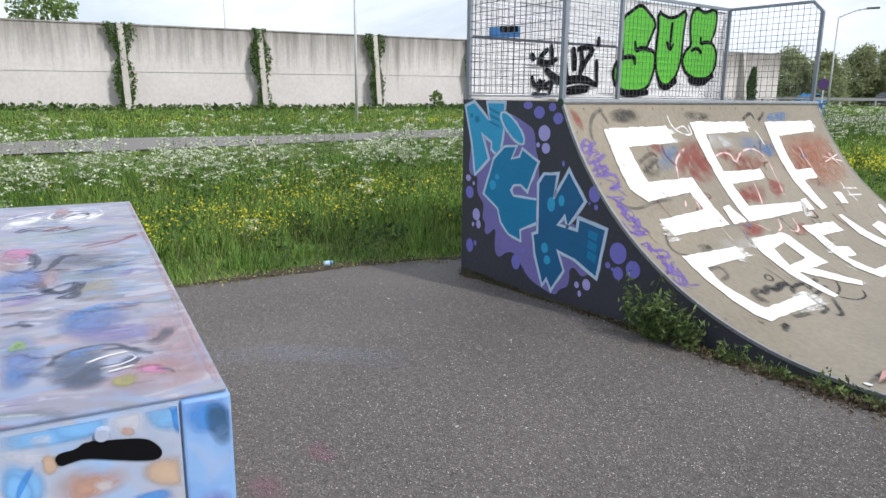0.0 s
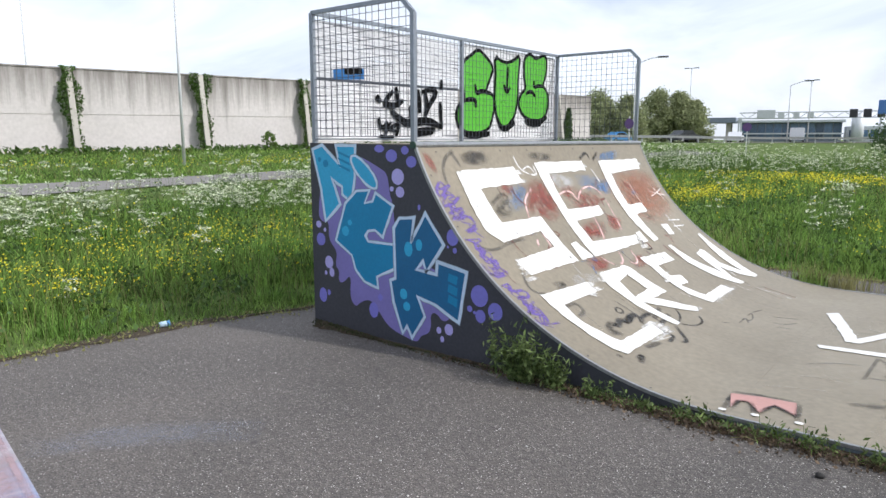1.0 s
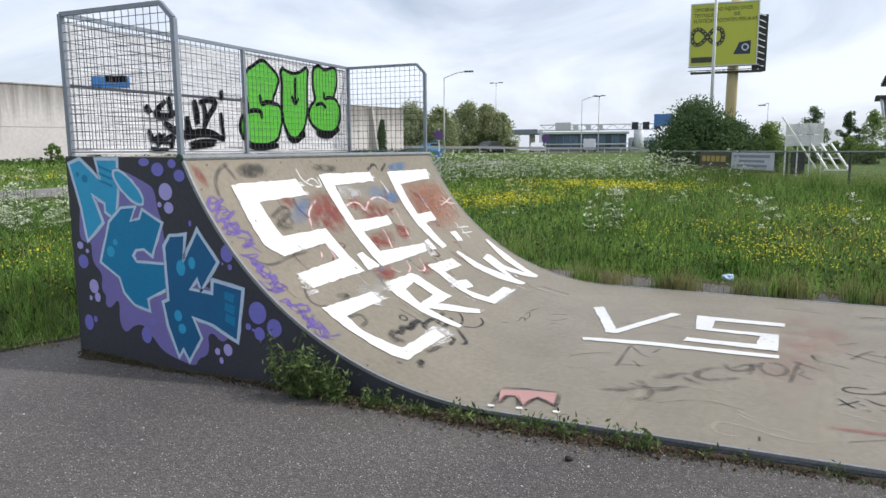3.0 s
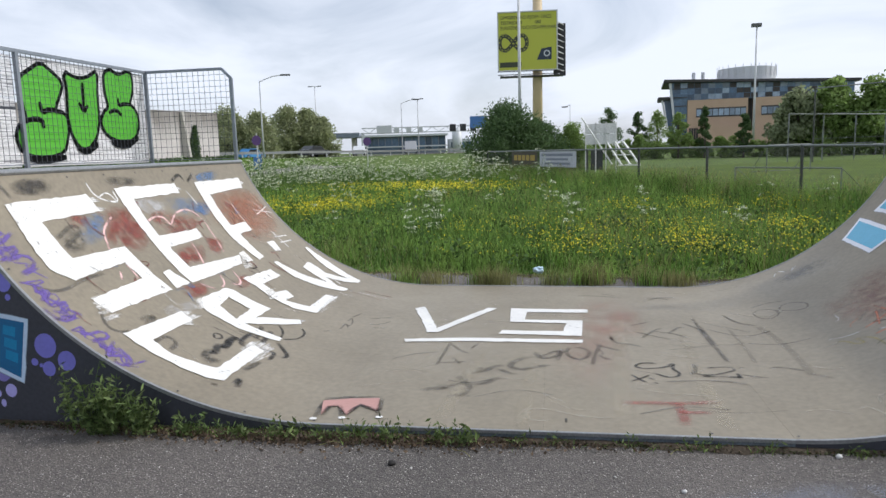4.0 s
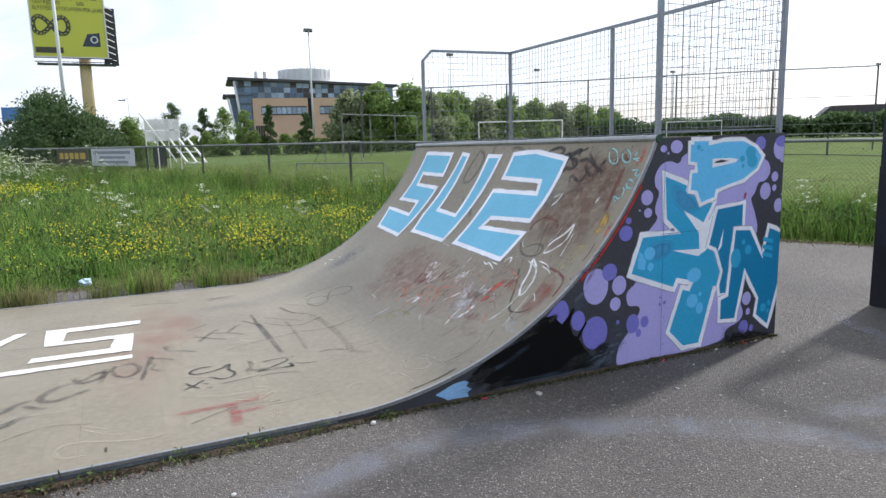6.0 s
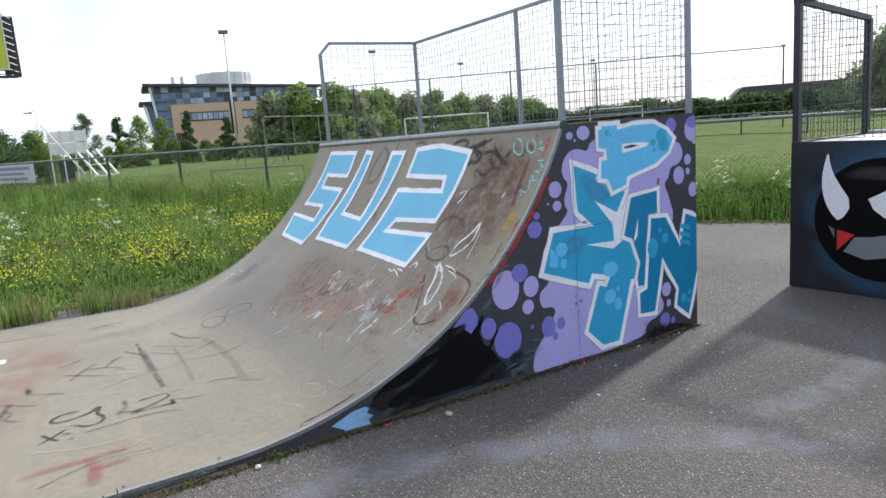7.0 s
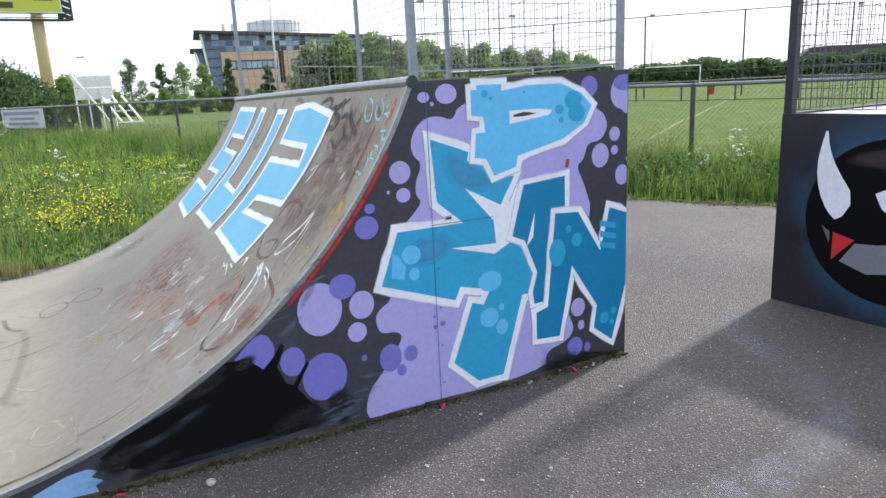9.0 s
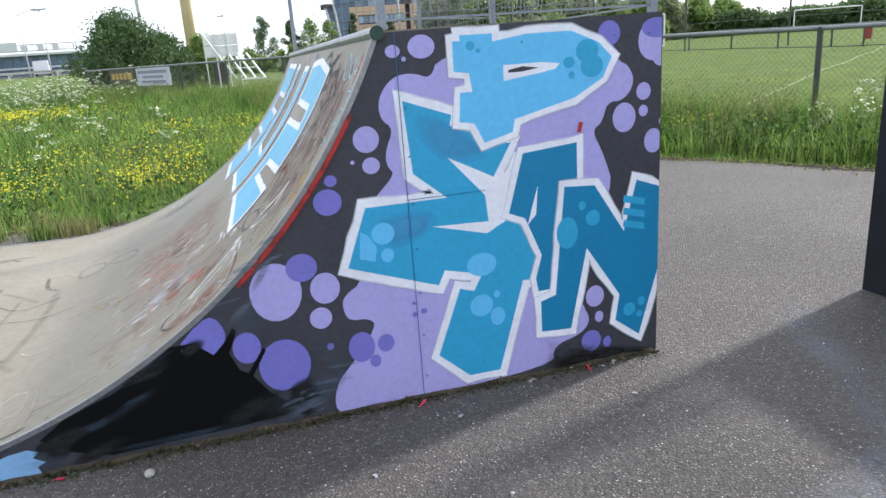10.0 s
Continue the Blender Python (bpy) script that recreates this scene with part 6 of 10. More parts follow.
    k = [(-0.19, 0.88), (-0.14, 0.95), (-0.02, 0.96), (-0.05, 0.75), (0.1, 0.99), (0.25, 0.8), (0.11, 0.61), (0.08, 0.69), (-0, 0.59), (0.21, 0.57), (0.22, 0.66), (0.45, 0.62), (0.39, 0.28), (0.2, 0.37), (0.01, 0.41), (0.08, 0.26), (-0.03, 0.1), (-0.08, 0.18), (-0.12, 0.12), (-0.2, 0.33), (-0.23, 0.48), (-0.18, 0.5)]
    letter(k, P_TEAL_DARK, p, put, 0.0095, 0.05, P_OUTLINE_BLUE, "dark teal painted letter with a pale outline")
    spots([(-0.71, 0.82, 0.039, 0.04), (-0.66, 0.89, 0.024, 0.023), (-0.06, 0.74, 0.04, 0.055), (0.04, 0.78, 0.03, 0.042), (-0.11, 0.4, 0.036, 0.04), (-0.08, 0.31, 0.034, 0.035)], P_MID, p, put, 0.012)
    spots([(-0.92, 1.34, 0.031, 0.029), (-0.99, 1.37, 0.018, 0.019)], P_TEAL, p, put, 0.0062)
    for i in range(3):
        laid("painted_stripe", fill([(0.30 + 0.035 * i * 0, 0.40 + i * 0.075), (0.38, 0.37 + i * 0.08), (0.39, 0.43 + i * 0.08), (0.31, 0.455 + i * 0.075)]), P_TEAL, p, put, 0.0122)
        laid("painted_stripe", fill([(-0.78, 1.44 - i * 0.05), (-0.65, 1.40 - i * 0.05), (-0.65, 1.38 - i * 0.05), (-0.77, 1.42 - i * 0.05)]), P_TEAL, p, put, 0.0062)


left_side_piece()


def right_side_piece():
    p, put = RIGHT_SIDE, on_side
    cloud = [(7.13, 1.31), (7.06, 1.34), (6.98, 1.33), (6.92, 1.26), (6.92, 1.18), (6.97, 1.14), (6.93, 1.06), (6.93, 1), (6.96, 0.97), (6.89, 0.9), (6.82, 0.84), (6.8, 0.56), (6.71, 0.51), (6.7, 0.46), (6.72, 0.4), (6.8, 0.4), (6.83, 0.36), (6.71, 0.21), (6.64, 0.14), (6.62, 0.01), (6.72, 0), (7.61, 0.02), (7.6, 0.12), (7.74, 0.15), (7.79, 0.21), (7.75, 0.29), (7.67, 0.52), (7.91, 0.78), (7.85, 0.96), (7.8, 1.05), (7.85, 1.08), (7.87, 1.16), (7.95, 1.16), (8, 1.23), (7.97, 1.3), (7.92, 1.32), (7.91, 1.39), (7.58, 1.45), (7.16, 1.39)]
    laid("painted_cloud", fill(rounded(cloud)), P_PURPLE, p, put, 0.002, "light purple painted cloud behind the letters")
    spots([(7.1, 1.43, 0.052, 0.043), (6.99, 1.42, 0.028, 0.023), (6.86, 1.11, 0.05, 0.05), (6.87, 1.01, 0.034, 0.032), (6.8, 1.03, 0.008, 0.008), (7.03, 1.39, 0.009, 0.009), (8.04, 1.19, 0.034, 0.036), (8.04, 1.11, 0.022, 0.024), (7.95, 1.09, 0.054, 0.061), (8.13, 1.06, 0.015, 0.016), (8.09, 0.98, 0.044, 0.052)], P_PURPLE, p, put, 0.0035)
    spots([(8.12, 1.32, 0.037, 0.033), (8.08, 1.39, 0.067, 0.079), (6.455, 0.567, 0.098, 0.117), (6.642, 0.554, 0.058, 0.064), (6.612, 0.434, 0.044, 0.045), (7.81, 0.32, 0.045, 0.05), (7.83, 0.22, 0.021, 0.027)], P_PURPLE, p, put, 0.003)
    spots([(6.71, 0.97, 0.024, 0.022), (7.88, 1.43, 0.05, 0.049), (8.1, 1.44, 0.072, 0.04), (6.69, 0.89, 0.054, 0.051), (6.76, 0.28, 0.054, 0.066), (6.86, 0.28, 0.035, 0.039), (6.81, 0.21, 0.023, 0.028), (6.635, 0.308, 0.014, 0.015), (7.79, 0.11, 0.049, 0.051), (7.87, 0.09, 0.02, 0.027), (6.99, 0.43, 0.009, 0.008), (6.99, 0.38, 0.01, 0.012), (7.03, 0.39, 0.014, 0.012), (6.562, 0.65, 0.06, 0.056)], P_PURPLE_DEEP, p, put, 0.004)
    spots([(6.451, 0.263, 0.1, 0.11), (6.318, 0.363, 0.053, 0.065)], P_PURPLE_DEEP, p, put, 0.0042)
    laid("painted_spot", fill(rounded([(6.06, 0.40), (6.16, 0.50), (6.215, 0.515), (6.25, 0.45), (6.242, 0.40), (6.19, 0.34)], 1)), P_PURPLE_DEEP, p, put, 0.0043)
    black = [(6.045, 0.419), (6.126, 0.421), (6.194, 0.359), (6.242, 0.404), (6.275, 0.456), (6.29, 0.441), (6.25, 0.355), (6.28, 0.277), (6.31, 0.259), (6.377, 0.354), (6.386, 0.34), (6.325, 0.243), (6.382, 0.157), (6.462, 0.088), (6.412, 0.049), (6.191, 0.037), (5.775, 0.027), (5.647, 0.071), (5.548, 0.144), (5.636, 0.205), (5.823, 0.279), (5.955, 0.356)]
    laid("painted_black_area", fill(black), P_BLACK, p, put, 0.005, "glossy black sprayed area low on the panel")
    tag, smear = painter(p, put, 0.0052, False, (5.2, 8.115, 0.004, 1.49))
    laid("painted_blue_patch", fill([(5.31, 0.062), (5.37, 0.085), (5.43, 0.108), (5.50, 0.116), (5.535, 0.10), (5.51, 0.08), (5.55, 0.055), (5.52, 0.04), (5.53, 0.01), (5.40, 0.006), (5.37, 0.03)]), spray("patch_blue_paint", (138, 182, 224)), p, put, 0.0051, "pale blue sprayed patch")
    smear([(5.42, 0.09), (5.54, 0.13), (5.66, 0.09), (5.60, 0.03), (5.46, 0.02)], H_SLATE)
    smear([(5.51, 0.13), (5.73, 0.16), (5.91, 0.26), (6.0, 0.27), (5.85, 0.18), (5.61, 0.09)], H_SLATE)
    smear([(5.75, 0.24), (5.95, 0.33), (6.08, 0.42), (5.98, 0.38), (5.82, 0.29)], H_SLATE)
    smear([(6.29, 0.115), (6.57, 0.2), (6.65, 0.14), (6.61, 0.015), (6.36, 0.01)], H_SLATE)
    smear([(6.36, 0.10), (6.55, 0.16), (6.62, 0.08), (6.45, 0.03)], H_SLATE)
    smear([(6.25, 0.44), (6.37, 0.53), (6.38, 0.44), (6.29, 0.41)], H_SLATE)
    smear([(6.20, 0.53), (6.32, 0.60), (6.40, 0.70), (6.30, 0.62)], H_SLATE)
    smear([(5.65, 0.05), (6.0, 0.06), (6.3, 0.06), (6.3, 0.03), (5.9, 0.02)], H_SLATE)
    smear([(6.55, 0.35), (6.66, 0.38), (6.7, 0.2), (6.6, 0.2)], H_SLATE)
    for u, v, a, b in ((6.3, 0.1, 0.14, 0.05), (6.44, 0.08, 0.1, 0.03), (5.62, 0.13, 0.1, 0.04), (5.75, 0.06, 0.12, 0.03), (5.95, 0.33, 0.1, 0.03), (6.12, 0.40, 0.05, 0.03), (6.5, 0.14, 0.06, 0.05), (5.6, 0.08, 0.05, 0.03)):
        smear([(u + a * math.cos(g), v + b * math.sin(g) + 0.3 * a * math.cos(g)) for g in np.linspace(0, 6.28, 13)[:-1]], H_BLACK)
    laid("painted_smear", soft_fill([(7.58, 0.15), (7.8, 0.09), (7.8, 0.01), (7.59, 0.01)]), H_DARK, p, put, 0.0058)
    m = [(7.01, 1.24), (7.2, 1.17), (7.19, 1.13), (7.29, 1.09), (7.32, 1.04), (7.44, 1.04), (7.36, 0.91), (7.17, 1.01), (7.32, 0.84), (7.33, 0.73), (7.09, 0.74), (7.32, 0.68), (7.44, 0.74), (7.49, 0.71), (7.55, 0.56), (7.53, 0.45), (7.47, 0.45), (7.35, 0.06), (7.21, 0.06), (7.08, 0.18), (7.19, 0.46), (7.25, 0.44), (7.29, 0.51), (7.13, 0.55), (7.1, 0.49), (6.74, 0.62), (6.83, 0.85), (7.16, 0.85), (7.03, 0.96)]
    laid("painted_gap", fill([(7.2, 1.0), (7.5, 1.0), (7.54, 0.66), (7.44, 0.68), (7.30, 0.70), (7.26, 0.82)]), P_OUTLINE, p, put, 0.006)
    laid("painted_gap", fill([(7.30, 0.90), (7.40, 0.95), (7.46, 0.74), (7.42, 0.70), (7.32, 0.66), (7.12, 0.725), (7.12, 0.755), (7.30, 0.75)]), P_OUTLINE, p, put, 0.0075)
    letter(m, P_MID, p, put, 0.0065, 0.07, P_OUTLINE, "blue painted letter with a white outline")
    laid("painted_gap", fill([(7.17, 1.01), (7.36, 0.91), (7.38, 0.79), (7.33, 0.75), (7.32, 0.84)]), P_OUTLINE, p, put, 0.0072)
    letter([(7.49, 0.99), (7.73, 1.01), (7.73, 0.85), (7.66, 0.85), (7.61, 0.39), (7.54, 0.39), (7.53, 0.45), (7.56, 0.55), (7.49, 0.72), (7.42, 0.75)], P_TEAL, p, put, 0.0082, 0.055, P_OUTLINE, "deep teal painted letter with a white outline")
    laid("painted_gap", fill([(7.55, 0.85), (7.54, 0.73), (7.5, 0.69)]), P_OUTLINE, p, put, 0.0102)
    n = [(7.67, 0.83), (7.81, 0.82), (7.95, 0.6), (8.01, 0.82), (8.15, 0.78), (8.13, 0.4), (8.03, 0.1), (7.91, 0.19), (7.93, 0.31), (7.77, 0.55), (7.69, 0.19), (7.55, 0.2), (7.55, 0.34), (7.62, 0.36)]
    letter(n, P_TEAL, p, put, 0.0108, 0.06, P_OUTLINE, "deep teal painted letter with a white outline")
    top = [(7.25, 1.46), (7.38, 1.46), (7.38, 1.43), (7.52, 1.45), (7.71, 1.45), (7.83, 1.4), (7.89, 1.34), (7.85, 1.26), (7.72, 1.19), (7.46, 1.13), (7.45, 1.08), (7.33, 1.05), (7.29, 1.13), (7.23, 1.14), (7.24, 1.25), (7.29, 1.25), (7.28, 1.32), (7.22, 1.33), (7.22, 1.44), (7.25, 1.44)]
    letter(top, P_SKY, p, put, 0.0128, 0.055, P_OUTLINE, "sky-blue painted letter with a white outline")
    laid("painted_gap", fill([(7.42, 1.34), (7.58, 1.34), (7.66, 1.33), (7.64, 1.31), (7.58, 1.3), (7.42, 1.28)]), P_OUTLINE, p, put, 0.0152)
    laid("painted_gap", fill([(7.44, 1.32), (7.5, 1.33), (7.57, 1.32), (7.5, 1.31), (7.44, 1.31)]), M_SIDE_DARK, p, put, 0.0162)
    spots([(6.89, 0.74, 0.046, 0.044), (6.9, 0.65, 0.026, 0.029), (7.29, 0.55, 0.065, 0.05), (7.28, 0.37, 0.051, 0.048), (7.35, 0.31, 0.033, 0.041), (7.35, 0.41, 0.014, 0.017)], P_SKY, p, put, 0.0082)
    laid("painted_spot", fill([(6.79, 0.65), (6.85, 0.63), (6.86, 0.69), (6.83, 0.74), (6.8, 0.76)]), P_SKY, p, put, 0.0084)
    spots([(7.78, 1.37, 0.05, 0.045), (7.8, 1.31, 0.05, 0.045), (7.7, 1.33, 0.026, 0.022), (7.29, 1.42, 0.018, 0.018), (7.32, 1.4, 0.01, 0.009), (7.71, 1.28, 0.014, 0.015)], P_MID, p, put, 0.0152)
    spots([(7.68, 0.63, 0.05, 0.07), (7.8, 0.68, 0.034, 0.035), (7.75, 0.74, 0.017, 0.02), (7.98, 0.23, 0.03, 0.032), (8.04, 0.26, 0.019, 0.022), (8.03, 0.2, 0.016, 0.016)], P_MID, p, put, 0.0135)
    for i in range(3):
        laid("painted_stripe", fill([(7.95, 0.76 - i * 0.055), (8.05, 0.735 - i * 0.055), (8.05, 0.705 - i * 0.055), (7.945, 0.73 - i * 0.055)]), P_MID, p, put, 0.0135)
    laid("painted_tick", band([(7.74, 1.05), (7.75, 1.09)], 0.018), P_RED_EDGE, p, put, 0.0135)
    smear = painter(p, put, 0.00815, False, (5.2, 8.115, 0.004, 1.49))[1]
    smear([(7.04, 1.2), (7.2, 1.14), (7.36, 1.0), (7.24, 0.98), (7.1, 1.02)], S_BLUE_SOFT)
    smear([(6.85, 0.8), (7.1, 0.82), (7.1, 0.72), (6.9, 0.66)], S_BLUE_SOFT)
    smear = painter(p, put, 0.0166, False, (5.2, 8.115, 0.004, 1.49))[1]
    smear([(7.567, 0.009), (7.599, 0.099), (7.754, 0.085), (7.946, 0.058), (8.114, 0.012), (8.116, -0.046), (7.818, -0.044)], H_BLACK)
    smear([(7.629, 0.011), (7.66, 0.063), (7.817, 0.046), (7.85, -0.012)], H_BLACK)
    smear([(7.598, 0.041), (7.754, 0.067), (7.754, 0.109), (7.614, 0.113)], H_SLATE)
    smear([(6.485, 0.124), (6.641, 0.221), (6.713, 0.179), (6.603, 0.071)], H_SLATE)
    smear([(6.623, 0.012), (6.884, 0.033), (6.961, -0.013), (6.724, 0.001)], H_SLATE)
    smear([(6.348, 0.578), (6.442, 0.716), (6.477, 0.723), (6.394, 0.594)], H_PALE)
    smear([(6.247, 0.477), (6.345, 0.555), (6.392, 0.57), (6.313, 0.476)], H_PALE)
    smear([(6.538, 0.17), (6.712, 0.166), (6.711, 0.153), (6.561, 0.155)], H_PALE)
    smear([(6.593, 0.231), (6.742, 0.226), (6.754, 0.213), (6.604, 0.213)], H_PALE)
    smear([(6.509, 0.119), (6.633, 0.128), (6.645, 0.115), (6.52, 0.106)], H_PALE)
    streak = random.Random(19)
    tag = painter(p, put, 0.0167, False, (5.2, 8.115, 0.004, 1.49))[0]
    for k in range(26):
        x, z, l = streak.uniform(6.40, 6.53), streak.uniform(0.03, 0.16), streak.uniform(0.04, 0.09)
        tag([(x, z), (x + l * 0.5, z + 0.12 * l), (x + l, z + 0.2 * l)], streak.choice((H_PALE, H_PALE, H_SLATE, H_BLACK)), streak.choice((0.006, 0.01, 0.016)))
    for k in range(16):
        x = streak.uniform(6.12, 6.44)
        z = 0.52 + (x - 6.12) * 0.75 + streak.uniform(-0.05, 0.03)
        tag([(x, z), (x + 0.05, z + 0.02), (x + streak.uniform(0.07, 0.13), z + 0.03)], streak.choice((H_PALE, H_SLATE, H_WHITE)), streak.choice((0.006, 0.01, 0.014)))
    # seams and screws between the boards of the panel
    laid("panel_seam", band([(7.0, 0.01), (7.0, 1.49)], 0.003), P_TEAL_DARK, p, put, 0.0165)
    laid("panel_seam", band([(7.0, 0.86), (7.32, 0.86)], 0.003), P_TEAL_DARK, p, put, 0.0168)
    spots([(7.02, z, 0.004, 0.004) for z in np.linspace(0.1, 1.4, 8)] + [(x, 1.42, 0.004, 0.004) for x in (7.5, 7.9, 8.06)], P_TEAL_DARK, p, put, 0.017, "screw_head")
    # red paint on the sheet's raw edge
    edge = [(SPAN - profile(s)[0] + 0.012, profile(s)[1] - 0.022) for s in np.linspace(0.30, 1.08, 22)]
    laid("painted_edge", stroke(edge, 0.017), P_RED_FADE, p, put, 0.034, "red sprayed edge of the riding sheet")


right_side_piece()

H_THIN = {m.name: mist("thin_" + m.name, c, 0.17, 3.5) for m, c in ((H_RED, (176, 120, 108)), (H_WHITE, (205, 198, 182)), (H_DARK, (92, 88, 78)), (H_BROWN, (118, 90, 70)))}
H_FLAME = mist("flame_red_overspray", (204, 84, 60), 1.0, 9.0)
H_AMBER = mist("amber_overspray", (206, 168, 66), 0.95, 9.0)
F_ORANGE = faded("faded_orange_tag", (206, 128, 96), 0.85)
F_FAINT = faded("very_faint_tag", (84, 82, 78), 0.20)
F_STREAK = mist("pale_wheel_streak", (190, 180, 158), 0.32, 5.0)


def left_face():
    p, put = HALF_PIPE, on_left
    rnd = random.Random(8)
    tag, smear = painter(p, put, 0.0004, True, (0.03, WIDE - 0.03, 0.03, 5.3))
    smear([(1.21, 0.35), (1.53, 0.35), (1.59, 0.56), (1.36, 0.77), (1.11, 0.7), (1.02, 0.6)], H_BRICK)
    smear([(1.7, 0.45), (1.89, 0.44), (2.14, 0.5), (2.2, 0.67), (2.23, 0.77), (1.68, 0.73)], H_BRICK)
    smear([(1.66, 0.85), (1.99, 0.95), (1.75, 1.04), (1.6, 1.01)], H_BRICK)
    smear([(2.27, 0.74), (2.4, 0.86), (2.25, 1.01), (2.12, 0.94)], H_BRICK)
    smear([(1.24, 1.17), (1.53, 1.19), (1.45, 1.34), (1.23, 1.33)], H_BRICK)
    smear([(1.82, 1.33), (2.22, 1.27), (2.22, 1.41), (1.91, 1.44)], H_BRICK)
    smear([(0.02, 0.05), (0.13, 0.08), (0.15, 0.24), (0.07, 0.22)], H_BRICK)
    smear([(0.91, 0.33), (1.02, 0.44), (0.86, 0.5), (0.75, 0.44)], H_BRICK)
    smear([(0.73, 0.54), (1.02, 0.44), (1.19, 0.39), (1.03, 0.6), (0.82, 0.63)], H_BLUE)
    smear([(2.07, 0.32), (2.6, 0.37), (2.73, 0.57), (2.29, 0.54), (2.05, 0.44)], H_BLUE)
    smear([(2.71, 0.14), (3.4, 0.08), (3.21, 0.2), (2.77, 0.2)], H_BLUE)
    smear([(0.47, 0.07), (0.86, 0.06), (0.8, 0.2), (0.49, 0.18)], H_DARK)
    smear([(0.63, 0.47), (0.86, 0.5), (0.77, 0.67), (0.56, 0.66)], H_DARK)
    smear([(2.9, 0.43), (3.91, 0.43), (4.07, 0.78), (3.29, 1.11), (2.62, 0.83)], H_ORANGE)
    smear([(2.98, 0.47), (3.62, 0.52), (3.34, 0.82), (2.87, 0.75)], H_ORANGE)
    smear([(0.89, 1.27), (1.26, 1.34), (1.15, 1.43), (0.81, 1.38)], H_WHITE)
    smear([(1.6, 0.27), (2.08, 0.35), (2, 0.48), (1.61, 0.45)], H_WHITE)
    tag([(1.89, 2.35), (2.1, 2.34), (1.96, 2.4)], F_GREY, 0.014)
    tag([(2.15, 2.34), (2.29, 2.34), (2.1, 2.4), (2.01, 2.38)], F_GREY, 0.014)
    tag([(2.29, 2.34), (2.47, 2.38)], F_GREY, 0.014)
    tag([(1.74, 2.25), (1.8, 2.3)], F_GREY, 0.014)
    tag([(2.34, 2.49), (2.39, 2.57), (2.45, 2.66)], F_GREY, 0.014)
    tag([(2.16, 2.53), (2.18, 2.62), (2.31, 2.69)], F_GREY, 0.014)
    tag([(2.06, 2.58), (2.09, 2.69)], F_GREY, 0.014)
    tag([(0.95, 1.68), (0.99, 1.72), (0.93, 1.76), (0.88, 1.72), (0.95, 1.68)], F_INK, 0.018)
    tag([(0.55, 1.82), (0.69, 1.78), (0.67, 1.84), (0.82, 1.78), (0.83, 1.84), (0.98, 1.8)], F_INK, 0.05)
    tag([(0.52, 1.85), (0.59, 1.87), (0.6, 1.92)], F_INK, 0.06)
    tag([(0.79, 1.84), (1.05, 1.79), (1.01, 1.86)], F_INK, 0.045)
    tag([(1.23, 1.86), (1.09, 1.85), (0.97, 1.88), (0.97, 1.93)], F_INK, 0.035)
    tag([(1.42, 1.85), (1.15, 1.92)], F_INK, 0.035)
    tag([(1.4, 1.94), (1.1, 1.99)], F_INK, 0.035)
    tag([(1.58, 1.92), (1.47, 2.02), (1.25, 2.06)], F_INK, 0.018)
    tag([(1.32, 2.07), (1.42, 2.16), (1.58, 2.16), (1.67, 2.09)], F_INK, 0.018)
    tag([(1.23, 2.06), (1.13, 2.15), (1.03, 2.23), (0.96, 2.2)], F_INK, 0.03)
    tag([(1, 2.05), (1.04, 2.13), (0.87, 2.15)], F_INK, 0.03)
    tag([(0.6, 2.09), (0.8, 2.11)], F_INK, 0.04)
    tag([(0.27, 2.02), (0.29, 2.06)], F_INK, 0.03)
    tag([(0.37, 2.13), (0.48, 2.12), (0.33, 2.17)], F_INK, 0.035)
    tag([(0.42, 1.52), (0.6, 1.51), (0.58, 1.61), (0.45, 1.63)], F_GREY, 0.03)
    tag([(0.39, 1.12), (0.28, 1.26), (0.32, 1.34), (0.4, 1.36)], F_GREY, 0.024)
    tag([(0.56, 1.37), (0.76, 1.33), (0.57, 1.31)], F_DARK, 0.04)
    tag([(0.08, 0.79), (0.18, 0.89), (0.3, 0.91), (0.51, 0.87), (0.72, 0.87)], F_GREY, 0.024)
    tag([(0.18, 0.33), (0.21, 0.19), (0.31, 0.1), (0.42, 0.06)], F_GREY, 0.03)
    tag([(0.37, 0.08), (0.41, 0.13), (0.43, 0.2)], F_GREY, 0.03)
    tag([(0.58, 0.53), (0.8, 0.44), (0.87, 0.5), (0.59, 0.61)], F_DARK, 0.03)
    smear([(0.49, 0.07), (0.81, 0.08), (0.74, 0.19), (0.45, 0.18)], H_DARK)
    smear([(1.46, 0.08), (1.88, 0.11), (1.82, 0.19), (1.45, 0.17)], H_DARK)
    tag([(1.21, 0.12), (1.22, 0.23), (1.31, 0.29), (1.47, 0.32), (1.46, 0.21)], F_WHITE, 0.014)
    tag([(1.24, 0.26), (1.4, 0.21), (1.44, 0.32)], F_WHITE, 0.012)
    tag([(2.36, 0.18), (2.55, 0.1), (2.58, 0.19)], F_INK, 0.03)
    tag([(2.62, 0.2), (2.8, 0.11)], F_INK, 0.026)
    smear([(2.76, 0.13), (3.19, 0.09), (3.17, 0.22), (2.74, 0.24)], H_BLUE)
    smear([(0.95, 0.38), (1.21, 0.38), (1.13, 0.5), (0.87, 0.5)], H_BLUE)
    smear([(2.5, 0.42), (2.79, 0.42), (2.74, 0.57), (2.4, 0.58)], H_BLUE)
    smear([(1.3, 0.35), (1.67, 0.37), (1.5, 0.77), (0.98, 0.77), (1.02, 0.57)], H_BRICK)
    smear([(1.76, 0.44), (2.01, 0.45), (1.87, 0.57), (1.69, 0.57)], H_BRICK)
